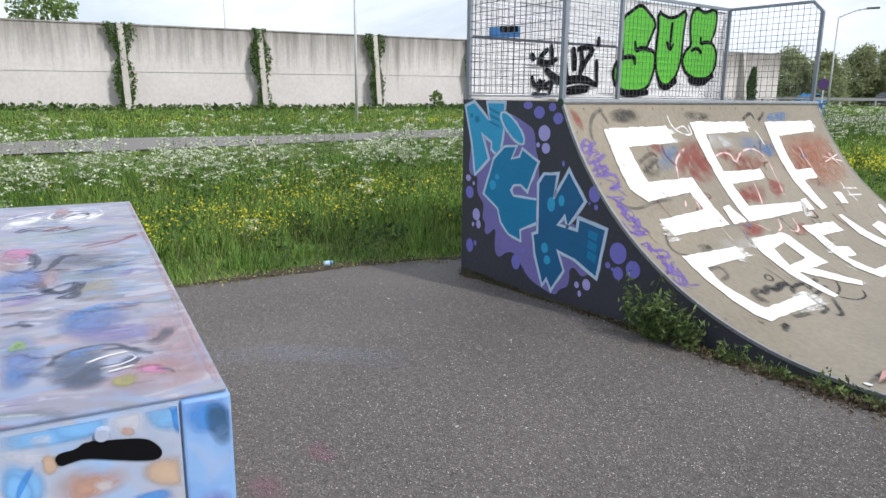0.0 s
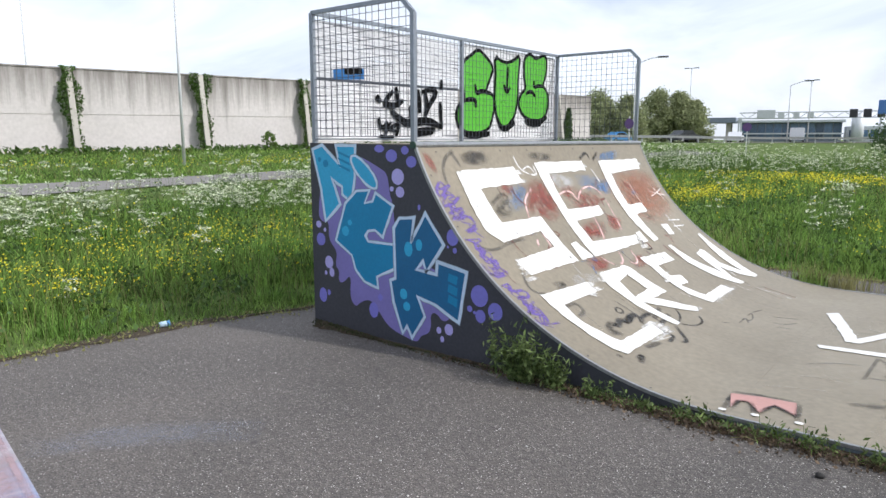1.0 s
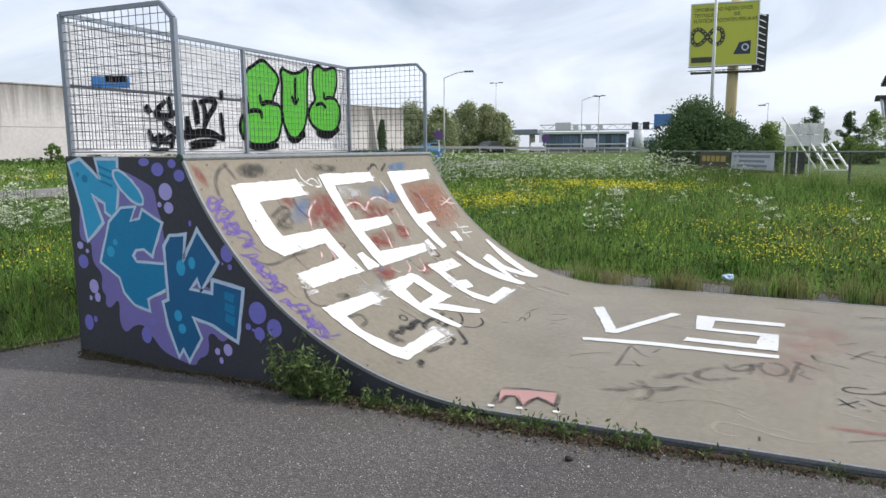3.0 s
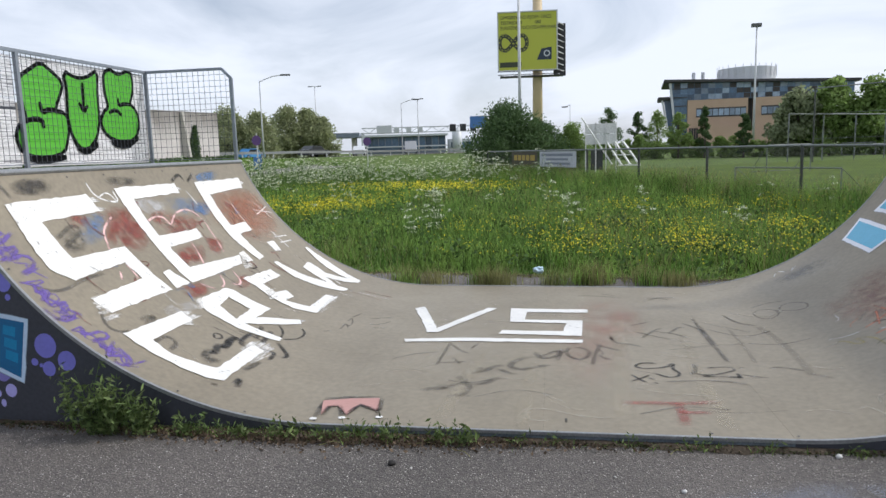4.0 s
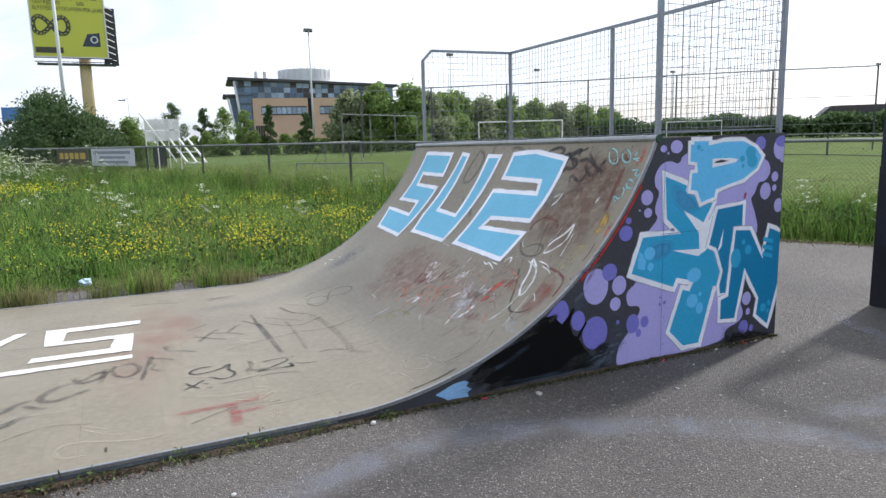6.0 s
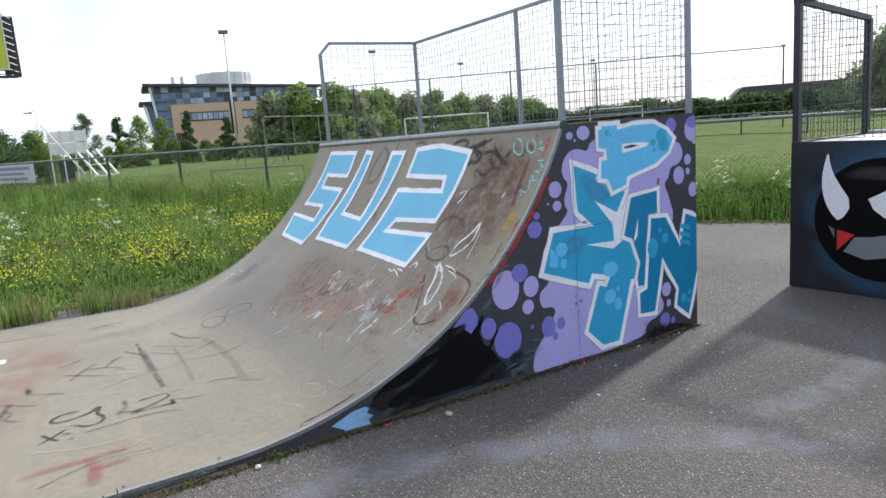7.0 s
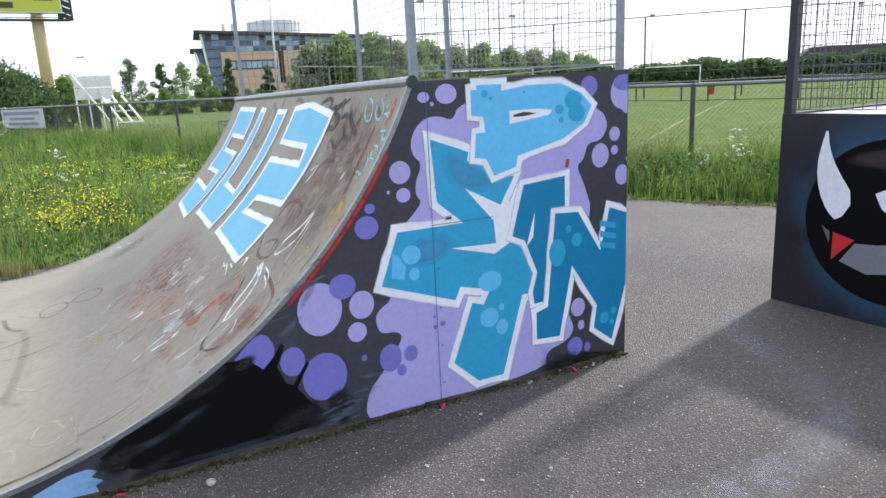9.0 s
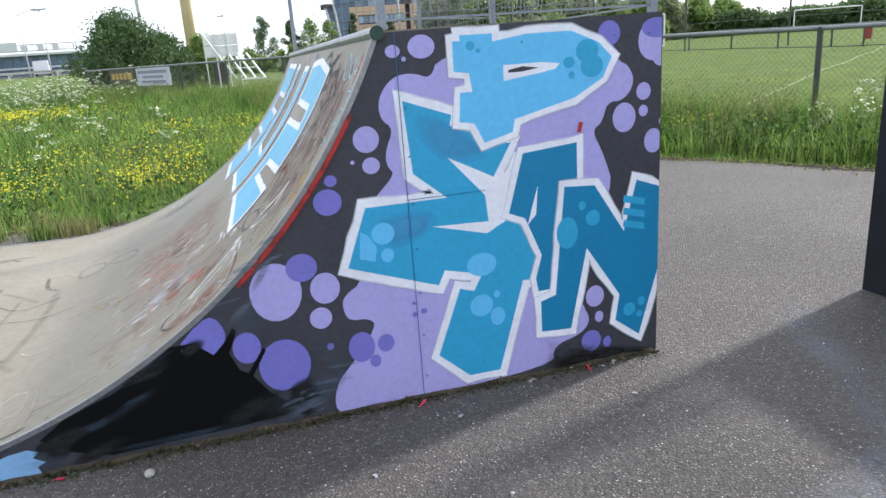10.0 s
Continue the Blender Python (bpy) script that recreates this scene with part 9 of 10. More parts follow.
def box_piece():
    """Blurred old paint on the grind box."""
    p = BOX

    def top(a, b, lift):
        return Vector((a, b, BOX_H + lift))

    def end(a, b, lift):
        return Vector((-0.006 - lift, a, b))
    tag, smear = painter(p, top, 0.0008, False, (0.012, BOX_L - 0.012, 0.012, BOX_W - 0.012))
    smear([(0.542, 0.3), (0.618, 0.199), (0.517, 0.1), (0.4, 0.059), (0.322, 0.121), (0.392, 0.264)], B_VIOLET)
    smear([(0.648, 0.315), (0.714, 0.224), (0.633, 0.117), (0.437, 0.181), (0.446, 0.287)], B_GREYBLUE)
    smear([(0.548, 0.111), (0.731, 0.007), (0.226, 0.008), (0.053, 0.013), (0.034, 0.1), (0.239, 0.112)], B_PEACH)
    smear([(0.241, 0.19), (0.26, 0.075), (0.053, 0.013), (0.031, 0.15), (0.063, 0.216)], B_PEACH)
    smear([(0.993, 0.264), (1.031, 0.155), (0.872, 0.132), (0.74, 0.181), (0.766, 0.272)], B_SAND)
    smear([(0.509, 0.414), (0.519, 0.346), (0.299, 0.306), (0.158, 0.349), (0.178, 0.387)], B_GREYBLUE)
    smear([(1.49, 0.407), (1.509, 0.228), (1.32, 0.051), (0.942, 0.159), (1.036, 0.355)], B_GREY)
    smear([(0.333, 0.301), (0.362, 0.242), (0.317, 0.192), (0.184, 0.212), (0.106, 0.244), (0.137, 0.306), (0.219, 0.316)], B_SLATE)
    smear([(0.22, 0.253), (0.248, 0.205), (0.116, 0.205), (0.092, 0.244), (0.13, 0.292)], B_SLATE)
    smear([(2.199, 0.549), (2.356, 0.473), (2.403, 0.35), (2.139, 0.419), (1.991, 0.532)], B_WHITE)
    smear([(2.208, 0.367), (2.525, 0.292), (2.548, 0.167), (2.34, 0.133), (2.086, 0.173), (2.077, 0.288)], B_WHITE)
    smear([(1.617, 0.502), (1.614, 0.405), (1.473, 0.372), (1.341, 0.416), (1.374, 0.483)], B_PINK)
    smear([(0.428, 0.4), (0.488, 0.372), (0.428, 0.352), (0.386, 0.378)], B_LIME)
    smear([(0.139, 0.2), (0.156, 0.156), (0.11, 0.144), (0.079, 0.166), (0.096, 0.199)], B_OLIVE)
    smear([(0.168, 0.156), (0.19, 0.122), (0.168, 0.099), (0.123, 0.09), (0.133, 0.123)], B_PINK)
    smear([(0.306, 0.29), (0.342, 0.241), (0.278, 0.235), (0.248, 0.274)], B_BLUE)
    smear([(0.585, 0.289), (0.622, 0.238), (0.545, 0.227), (0.512, 0.276)], B_BLUE)
    smear([(0.292, 0.396), (0.289, 0.357), (0.179, 0.332), (0.148, 0.385)], B_BLUE)
    tag([(1.053, 0.359), (0.927, 0.343), (0.87, 0.307), (0.912, 0.257), (0.999, 0.246)], B_LINE, 0.03)
    tag([(0.832, 0.306), (0.799, 0.264), (0.881, 0.25)], B_LINE, 0.022)
    tag([(1.261, 0.323), (1.381, 0.303), (1.427, 0.256)], B_LINE, 0.022)
    tag([(1.274, 0.388), (1.383, 0.389), (1.481, 0.39)], B_LINE, 0.02)
    tag([(1.935, 0.47), (2.018, 0.413), (1.908, 0.328), (2.047, 0.287)], B_LINE, 0.016)
    tag([(1.87, 0.388), (1.867, 0.297), (1.962, 0.201), (1.955, 0.154)], B_LINE, 0.016)
    tag([(1.008, 0.454), (1.022, 0.398), (0.958, 0.366)], B_LINE, 0.02)
    tag([(0.873, 0.443), (0.885, 0.391), (0.884, 0.35)], B_LINE, 0.016)
    tag([(0.694, 0.429), (0.698, 0.374), (0.701, 0.314)], B_LINE, 0.022)
    tag([(0.592, 0.421), (0.608, 0.386), (0.575, 0.347)], B_LINE, 0.018)
    tag([(0.679, 0.224), (0.654, 0.171), (0.654, 0.102)], B_LINE, 0.014)
    tag([(0.431, 0.055), (0.363, 0.075), (0.309, 0.111)], B_LINE, 0.03)
    tag([(0.321, 0.209), (0.321, 0.152), (0.252, 0.108)], B_LINE, 0.014)
    tag([(0.179, 0.202), (0.194, 0.165), (0.245, 0.138)], B_LINE, 0.018)
    tag([(0.253, 0.325), (0.273, 0.31), (0.292, 0.293)], B_LINE, 0.02)
    tag([(0.232, 0.363), (0.238, 0.334), (0.206, 0.308)], B_LINE, 0.02)
    tag([(0.235, 0.178), (0.245, 0.154), (0.278, 0.142)], B_LINE, 0.016)
    tag([(1.092, 0.249), (1.134, 0.2), (1.17, 0.131), (1.179, 0.058)], B_GREYBLUE, 0.02)
    tag([(1.151, 0.183), (1.2, 0.122), (1.233, 0.075)], B_BLUE, 0.016)
    tag([(2.275, 0.299), (2.392, 0.247), (2.333, 0.195), (2.205, 0.22), (2.216, 0.278)], F_INK, 0.016)
    tag([(1.499, 0.229), (1.528, 0.153), (1.609, 0.1), (1.719, 0.037)], F_RED, 0.02)
    tag([(1.364, 0.482), (1.312, 0.431), (1.343, 0.384)], F_WHITE, 0.012)
    tag([(0.177, 0.212), (0.19, 0.17), (0.199, 0.148)], F_WHITE, 0.01)
    tag([(0.25, 0.242), (0.282, 0.198), (0.29, 0.153)], F_WHITE, 0.008)
    tag([(0.023, 0.012), (0.338, 0.013), (0.834, 0.014), (2.687, 0.013)], B_PEACH, 0.012)
    tag([(2.279, 0.555), (2.478, 0.434), (2.571, 0.217), (2.447, 0.119), (2.256, 0.22), (2.213, 0.378), (2.477, 0.351), (2.492, 0.218)], B_WHITE, 0.0165)
    tag([(2.223, 0.401), (2.14, 0.221), (2.341, 0.135)], B_WHITE, 0.0165)
    tag([(2.304, 0.324), (2.463, 0.279), (2.411, 0.206), (2.299, 0.201), (2.314, 0.271)], F_INK, 0.0066)
    tag([(1.953, 0.48), (2.047, 0.446), (2.037, 0.331), (1.938, 0.181)], B_LINE, 0.011)
    tag([(2.009, 0.454), (1.914, 0.369), (2.027, 0.309), (1.893, 0.266), (1.967, 0.18)], B_LINE, 0.0088)
    tag([(1.914, 0.369), (2.013, 0.341), (1.949, 0.266)], F_RED, 0.0275)
    tag([(1.54, 0.247), (1.608, 0.149), (1.628, 0.089)], F_RED, 0.0275)
    tag([(1.645, 0.098), (1.716, 0.031)], F_RED, 0.022)
    tag([(1.494, 0.416), (1.422, 0.37), (1.241, 0.371), (1.183, 0.423), (1.166, 0.337), (1.33, 0.316), (1.414, 0.292), (1.383, 0.248)], B_LINE, 0.0165)
    tag([(1.24, 0.457), (1.168, 0.391), (1.19, 0.265), (1.112, 0.225), (1.185, 0.165), (1.139, 0.142)], B_LINE, 0.0165)
    tag([(1.074, 0.357), (0.947, 0.345), (0.857, 0.293), (0.919, 0.257), (1.002, 0.252), (0.958, 0.309), (0.894, 0.343)], B_LINE, 0.0165)
    tag([(0.813, 0.306), (0.882, 0.25), (0.978, 0.234)], B_LINE, 0.0121)
    tag([(0.945, 0.449), (0.924, 0.379), (0.937, 0.323)], B_GREYBLUE, 0.0165)
    tag([(0.849, 0.441), (0.853, 0.389), (0.883, 0.321)], B_LINE, 0.011)
    tag([(0.557, 0.282), (0.653, 0.238), (0.669, 0.191), (0.644, 0.151)], B_BLUE, 0.0275)
    tag([(0.624, 0.264), (0.707, 0.21), (0.686, 0.107)], B_BLUE, 0.022)
    tag([(0.695, 0.162), (0.671, 0.136), (0.685, 0.093)], B_GREYBLUE, 0.0165)
    tag([(1.008, 0.14), (1.103, 0.085), (1.032, 0.023)], B_VIOLET, 0.033)
    tag([(0.716, 0.431), (0.711, 0.355), (0.708, 0.317)], B_LINE, 0.0138)
    tag([(0.627, 0.394), (0.623, 0.366)], B_LINE, 0.0138)
    tag([(0.581, 0.379), (0.576, 0.349)], B_LINE, 0.0138)
    tag([(0.395, 0.389), (0.464, 0.367), (0.397, 0.368), (0.397, 0.314)], B_LIME, 0.0165)
    tag([(0.318, 0.285), (0.339, 0.253), (0.336, 0.23), (0.359, 0.196)], B_BLUE, 0.0165)
    tag([(0.249, 0.31), (0.33, 0.296), (0.361, 0.241), (0.356, 0.173), (0.287, 0.148), (0.256, 0.108)], B_LINE, 0.011)
    tag([(0.203, 0.217), (0.213, 0.169), (0.245, 0.139), (0.271, 0.16)], B_WHITE, 0.0055)
    tag([(0.219, 0.217), (0.216, 0.174), (0.248, 0.145)], B_LINE, 0.0066)
    tag([(0.161, 0.263), (0.227, 0.232), (0.195, 0.202)], B_GREY, 0.022)
    tag([(0.165, 0.302), (0.167, 0.243), (0.129, 0.199)], B_GREY, 0.022)
    tag([(0.174, 0.16), (0.186, 0.122), (0.166, 0.096)], F_RED, 0.0077)
    tag([(0.151, 0.114), (0.151, 0.092), (0.121, 0.079)], B_LINE, 0.0055)
    rnd = random.Random(15)
    for i in range(34):
        a, b, ra, rb = rnd.uniform(0.3, 2.5), rnd.uniform(0.3, 1.45), rnd.uniform(0.07, 0.24), rnd.uniform(0.03, 0.10)
        smear([(a + ra * rnd.uniform(0.6, 1.2) * math.cos(g), b + rb * rnd.uniform(0.6, 1.2) * math.sin(g)) for g in np.linspace(0, 6.28, 9)[:-1]], rnd.choice((B_SLATE, B_GREYBLUE, B_VIOLET, B_SAND, B_PEACH)))
    for i in range(40):
        a, b = rnd.uniform(0.2, 2.5), rnd.uniform(0.1, 1.4)
        pts = [(a, b)]
        for _ in range(4):
            a, b = a + rnd.uniform(-0.05, 0.05), b + rnd.uniform(-0.03, 0.08)
            pts.append((a, b))
        tag(pts, rnd.choice((B_LINE, B_GREYBLUE, B_SLATE, B_GREY)), rnd.choice((0.004, 0.006, 0.010)))
    tag, smear = painter(p, end, 0.0008, False, (0.092, BOX_W - 0.055, 0.01, BOX_H - 0.016))
    smear([(0.373, 0.95), (0.378, 0.907), (0.337, 0.903), (0.277, 0.899), (0.227, 0.902), (0.211, 0.928), (0.218, 0.955), (0.297, 0.954)], E_SKY)
    smear([(0.302, 0.951), (0.302, 0.91), (0.232, 0.899), (0.207, 0.927), (0.227, 0.953)], E_SKY)
    smear([(0.334, 0.924), (0.336, 0.908), (0.298, 0.904), (0.296, 0.925)], E_WHITE)
    smear([(0.204, 0.952), (0.153, 0.952), (0.151, 0.914), (0.162, 0.891), (0.209, 0.897)], E_WHITE)
    smear([(0.192, 0.912), (0.168, 0.907), (0.169, 0.888), (0.193, 0.894)], E_PEACH)
    smear([(0.153, 0.952), (0.104, 0.953), (0.076, 0.927), (0.089, 0.878), (0.138, 0.894), (0.15, 0.926)], E_SKY)
    smear([(0.114, 0.955), (0.052, 0.956), (0.048, 0.909), (0.075, 0.868), (0.102, 0.877), (0.102, 0.915)], E_BLUE)
    smear([(0.106, 0.931), (0.06, 0.929), (0.064, 0.878), (0.099, 0.88)], E_BLUE)
    smear([(0.377, 0.913), (0.321, 0.893), (0.301, 0.876), (0.319, 0.869), (0.379, 0.892)], E_WHITE)
    smear([(0.379, 0.892), (0.332, 0.866), (0.313, 0.837), (0.325, 0.785), (0.389, 0.804)], E_SKY)
    smear([(0.377, 0.876), (0.346, 0.857), (0.332, 0.82), (0.344, 0.79), (0.385, 0.802)], E_SKY)
    smear([(0.333, 0.873), (0.33, 0.864), (0.348, 0.833), (0.366, 0.802), (0.367, 0.819), (0.352, 0.853)], E_BLUE)
    smear([(0.319, 0.893), (0.288, 0.874), (0.3, 0.844), (0.321, 0.848)], E_SAND)
    smear([(0.314, 0.832), (0.254, 0.853), (0.191, 0.833), (0.179, 0.801), (0.224, 0.779), (0.306, 0.779)], E_PEACH)
    smear([(0.283, 0.829), (0.228, 0.837), (0.213, 0.799), (0.279, 0.783)], E_PEACH)
    smear([(0.249, 0.814), (0.211, 0.815), (0.209, 0.792), (0.237, 0.791)], E_WHITE)
    smear([(0.157, 0.836), (0.082, 0.835), (0.066, 0.77), (0.117, 0.766), (0.165, 0.797)], E_SAND)
    smear([(0.192, 0.764), (0.162, 0.773), (0.112, 0.769), (0.11, 0.734)], E_BLUE)
    laid("painted_bar", fill(rounded([(0.3, 0.876), (0.291, 0.886), (0.266, 0.886), (0.25, 0.898), (0.204, 0.891), (0.153, 0.883), (0.132, 0.865), (0.123, 0.847), (0.132, 0.833), (0.161, 0.838), (0.208, 0.852), (0.253, 0.866), (0.275, 0.863), (0.293, 0.859)], 1)), P_BLACK, p, end, 0.0042, "thick black sprayed bar")
    corner = painter(p, lambda a, b, lift: Vector((-0.008 - lift, a, b)), 0.0008, False, (-0.004, 0.084, 0.01, BOX_H - 0.015))[1]
    corner([(0.08, 0.935), (-0.004, 0.935), (-0.004, 0.86), (0.08, 0.87)], E_BLUE)
    corner([(0.05, 0.93), (-0.004, 0.92), (-0.004, 0.83), (0.035, 0.84)], E_DARK)
    corner([(0.07, 0.74), (0.0, 0.74), (0.0, 0.66), (0.07, 0.66)], B_VIOLET)
    for a in (0.222, 0.75, 1.2):
        part("bolt_head", bar((-0.016, a, 0.905), (-0.004, a, 0.905), 0.012, sides=12, r2=0.016), M_BOXSIDE, p)


box_piece()

# ---------------------------------------------------------------- paint mist on the asphalt
def on_ground(x, y, lift):
    return Vector((x, y, lift))


G_BLUE = mist("pale_blue_ground_mist", (150, 156, 172), 0.26, 5.0)
G_PINK = mist("pink_ground_mist", (170, 110, 130), 0.35, 6.0)
MIST = thing("ground_paint", "thin pale blue paint mist sprayed over the asphalt", "paint", at=Matrix())
for i, (pts, w) in enumerate((([(9.11, 0.12), (8.88, -0.06), (8.76, -0.5), (8.58, -0.85), (8.29, -1.11), (7.98, -1.2), (7.6, -1.22), (7.24, -1.19), (6.94, -1.1)], 0.17), ([(4.1, -0.72), (4.66, -0.49), (5.33, -0.43), (5.9, -0.65), (6.62, -1.06), (7.2, -1.7)], 0.22), ([(-0.45, -2.5), (-0.3, -2.2), (0.0, -1.85), (0.3, -1.6)], 0.22))):
    laid("mist_streak", stroke(eased(pts), w), G_BLUE, MIST, on_ground, 0.0015 + 0.0004 * i)
for i, (x, y, rx, ry) in enumerate(((0.97, -2.5, 0.1, 0.06), (1.1, -2.8, 0.12, 0.09), (1.5, -2.95, 0.25, 0.08))):
    laid("mist_spot", soft_fill([(x + rx * math.cos(g), y + ry * math.sin(g)) for g in np.linspace(0, 6.28, 17)[:-1]]), G_PINK, MIST, on_ground, 0.003 + 0.0003 * i)


# paint ends at the panel's border
for ob in RIGHT_SIDE.children:
    for v in ob.data.vertices:
        if ob.name.startswith(("painted", "letter")):
            v.co.x, v.co.z = min(v.co.x, SPAN + DECK - 0.004), min(v.co.z, LIP - 0.006)


# fitted to the camera's view: right quarter's far side lowered and narrowed, left widened
PAINT = ("painted", "letter", "tag", "paint_", "badge", "screw", "panel_seam")
for ob in (*HALF_PIPE.children_recursive, *CAGES[0].children_recursive, *CAGES[1].children_recursive, *BOARD.children_recursive):
    caged = ob.parent == CAGES[1]
    for v in ob.data.vertices:
        over = min(1.0, max(0.0, (v.co.x - RUN) / FLAT_LEN))
        if not ob.name.startswith(PAINT) and v.co.y > 0.1:
            v.co.y *= 1.0115 + ((0.956 if caged else 0.986) - 1.0115) * over
        v.co.z -= 0.057 * max(0.0, v.co.y) / WIDE * min(1.0, max(0.0, (v.co.x - 4.6) / 2.3)) * min(1.0, max(0.0, v.co.z / 0.06))
        # left cage's far side raised to fit the same view
        if v.co.x < 0.1 and v.co.z > LIP + 0.2:
            v.co.z += 0.03 * v.co.y / WIDE


# ---------------------------------------------------------------- meadow
def patchy(x, y, scale, seed):
    """Soft patches between 0 and 1 over the land."""
    r = np.random.default_rng(seed)
    v = np.zeros_like(x)
    for k in range(7):
        a, w = r.uniform(0, 2 * math.pi), r.uniform(0.5, 1.7) / scale
        v += np.sin((x * math.cos(a) + y * math.sin(a)) * w * 2 * math.pi + r.uniform(0, 6.28))
    return np.clip(0.5 + v / 5.5, 0, 1)


def in_meadow(x, y):
    """True where tall growth stands: off the slab, the path, the pitch and the carriageway."""
    k = (x - 13.4) * 0.893 + (y - 4.6) * 0.45          # metres beyond the field fence
    path = np.interp(y, PATH_Y, [path_x(v) for v in PATH_Y])
    on_path = (x < path + 0.1) & (x > path - 3.8) & (y < 58)
    return ~inside_slab(x, y, 0.12) & ~on_path & (k < 0.35) & (x > bank_edge(y) - 1.0)


def scatter(rng, count, near, far, fall, a0=-92, a1=72):
    """Points round the ramp's front, thinning out with distance."""
    u = rng.uniform(0, 1, count)
    p = 2 - fall
    r = (near ** p + u * (far ** p - near ** p)) ** (1 / p)
    a = np.radians(rng.uniform(a0, a1, count))
    return 4.2 + r * np.sin(a), -3.2 + r * np.cos(a), r


def blades(name, label, rng, x, y, r, height, mat, width=0.006, lean=0.35, two=True):
    """Grass blades that bend over; each is one island."""
    n = len(x)
    z = ground_height(x, y)
    g = rng.uniform(0, 2 * math.pi, n)
    side = np.stack([np.cos(g), np.sin(g), np.zeros(n)], 1)
    bend = rng.uniform(0, 2 * math.pi, n)
    tip = np.stack([np.cos(bend), np.sin(bend), np.zeros(n)], 1) * (height * lean * rng.uniform(0.2, 1.3, n))[:, None]
    w = (width * np.maximum(1, (r / 7)) ** 0.75 * rng.uniform(0.6, 1.3, n) * np.minimum(1, 0.30 / height) ** 0.6)[:, None]
    base = np.stack([x, y, z - 0.03], 1)
    up = np.array([0, 0, 1.0])
    mid = base + tip * 0.3 + up * (height * 0.6)[:, None]
    top = base + tip + up * height[:, None]
    v = np.stack([base - side * w, base + side * w, mid + side * w * 0.75, mid - side * w * 0.75, top], 1).astype(np.float32)
    me = bpy.data.meshes.new(name)
    me.vertices.add(n * 5)
    me.vertices.foreach_set("co", v.ravel())
    me.loops.add(n * 7)
    me.loops.foreach_set("vertex_index", (np.arange(n)[:, None] * 5 + np.array([0, 1, 2, 3, 3, 2, 4])).astype(np.int32).ravel())
    me.polygons.add(n * 2)
    me.polygons.foreach_set("loop_start", (np.arange(n)[:, None] * 7 + np.array([0, 4])).astype(np.int32).ravel())
    me.polygons.foreach_set("loop_total", np.tile(np.array([4, 3], np.int32), n))
    me.update(calc_edges=True)
    me.materials.append(mat)
    return tagged(new(name, me), label, "grass", kind="stuff")


M_GRASS = leafy("meadow_grass", (0.066, 0.158, 0.024), (0.262, 0.368, 0.088), 1.3, 0.9, 0.38)
M_GRASS_DRY = leafy("dry_grass", (0.28, 0.25, 0.11), (0.20, 0.22, 0.08), 1.0, 0.4, 0.3)
M_BUTTERCUP = leafy("buttercup_petals", (0.88, 0.73, 0.025), (0.84, 0.76, 0.05), 1.0, 0.12, 0.45)
M_UMBEL = leafy("white_umbels", (0.66, 0.68, 0.53), (0.44, 0.50, 0.32), 2.0, 0.5, 0.3)
M_STALK = leafy("green_stalks", (0.11, 0.19, 0.05), (0.15, 0.22, 0.07), 1.0, 0.3, 0.2)


def grow_meadow():
    rng = np.random.default_rng(77)
    x, y, r = scatter(rng, 1250000, 4.8, 70, 1.62)
    keep = in_meadow(x, y)
    x, y, r = x[keep], y[keep], r[keep]
    tall = 0.05 + 0.15 * patchy(x, y, 6, 1) + 0.12 * patchy(x, y, 1.3, 2) + 0.17 * patchy(x, y, 0.45, 5) ** 2
    sparse = rng.uniform(0, 1, len(x)) < 0.45 + 0.9 * patchy(x, y, 0.6, 7)
    x, y, r, tall = x[sparse], y[sparse], r[sparse], tall[sparse]
    k = (x - 13.4) * 0.893 + (y - 4.6) * 0.45
    tall = tall + 0.24 * smooth_step(-3.0, -0.4, k) * smooth_step(34, 26, y)
    edge = inside_slab(x, y, 0.9)
    tall = np.where(edge & (k < -2.5), tall * 0.6, tall)
    tall = np.where(inside_slab(x, y, 0.35) & (k < -2.5), tall * 0.6, tall)
    path = np.interp(y, PATH_Y, [path_x(v) for v in PATH_Y])
    tall = tall * (1 - 0.75 * np.exp(-((x - path - 0.6) / 1.0) ** 2)) * (1 - 0.35 * smooth_step(-8, -11, x))
    blades("meadow_grass", "tall fresh green meadow grass", rng, x, y, r, tall * rng.uniform(0.45, 1.3, len(x)), M_GRASS, 0.0044, 0.55)
    # straw-coloured stems among it
    x, y, r = scatter(rng, 60000, 4.8, 40, 1.5)
    keep = in_meadow(x, y) & (rng.uniform(0, 1, len(x)) < patchy(x, y, 5, 3) * np.where(x < 0, 0.4, 1.0))
    x, y, r = x[keep], y[keep], r[keep]
    blades("dry_stems", "thin straw-coloured stems among the grass", rng, x, y, r, rng.uniform(0.22, 0.52, len(x)), M_GRASS_DRY, 0.0028, 0.4)


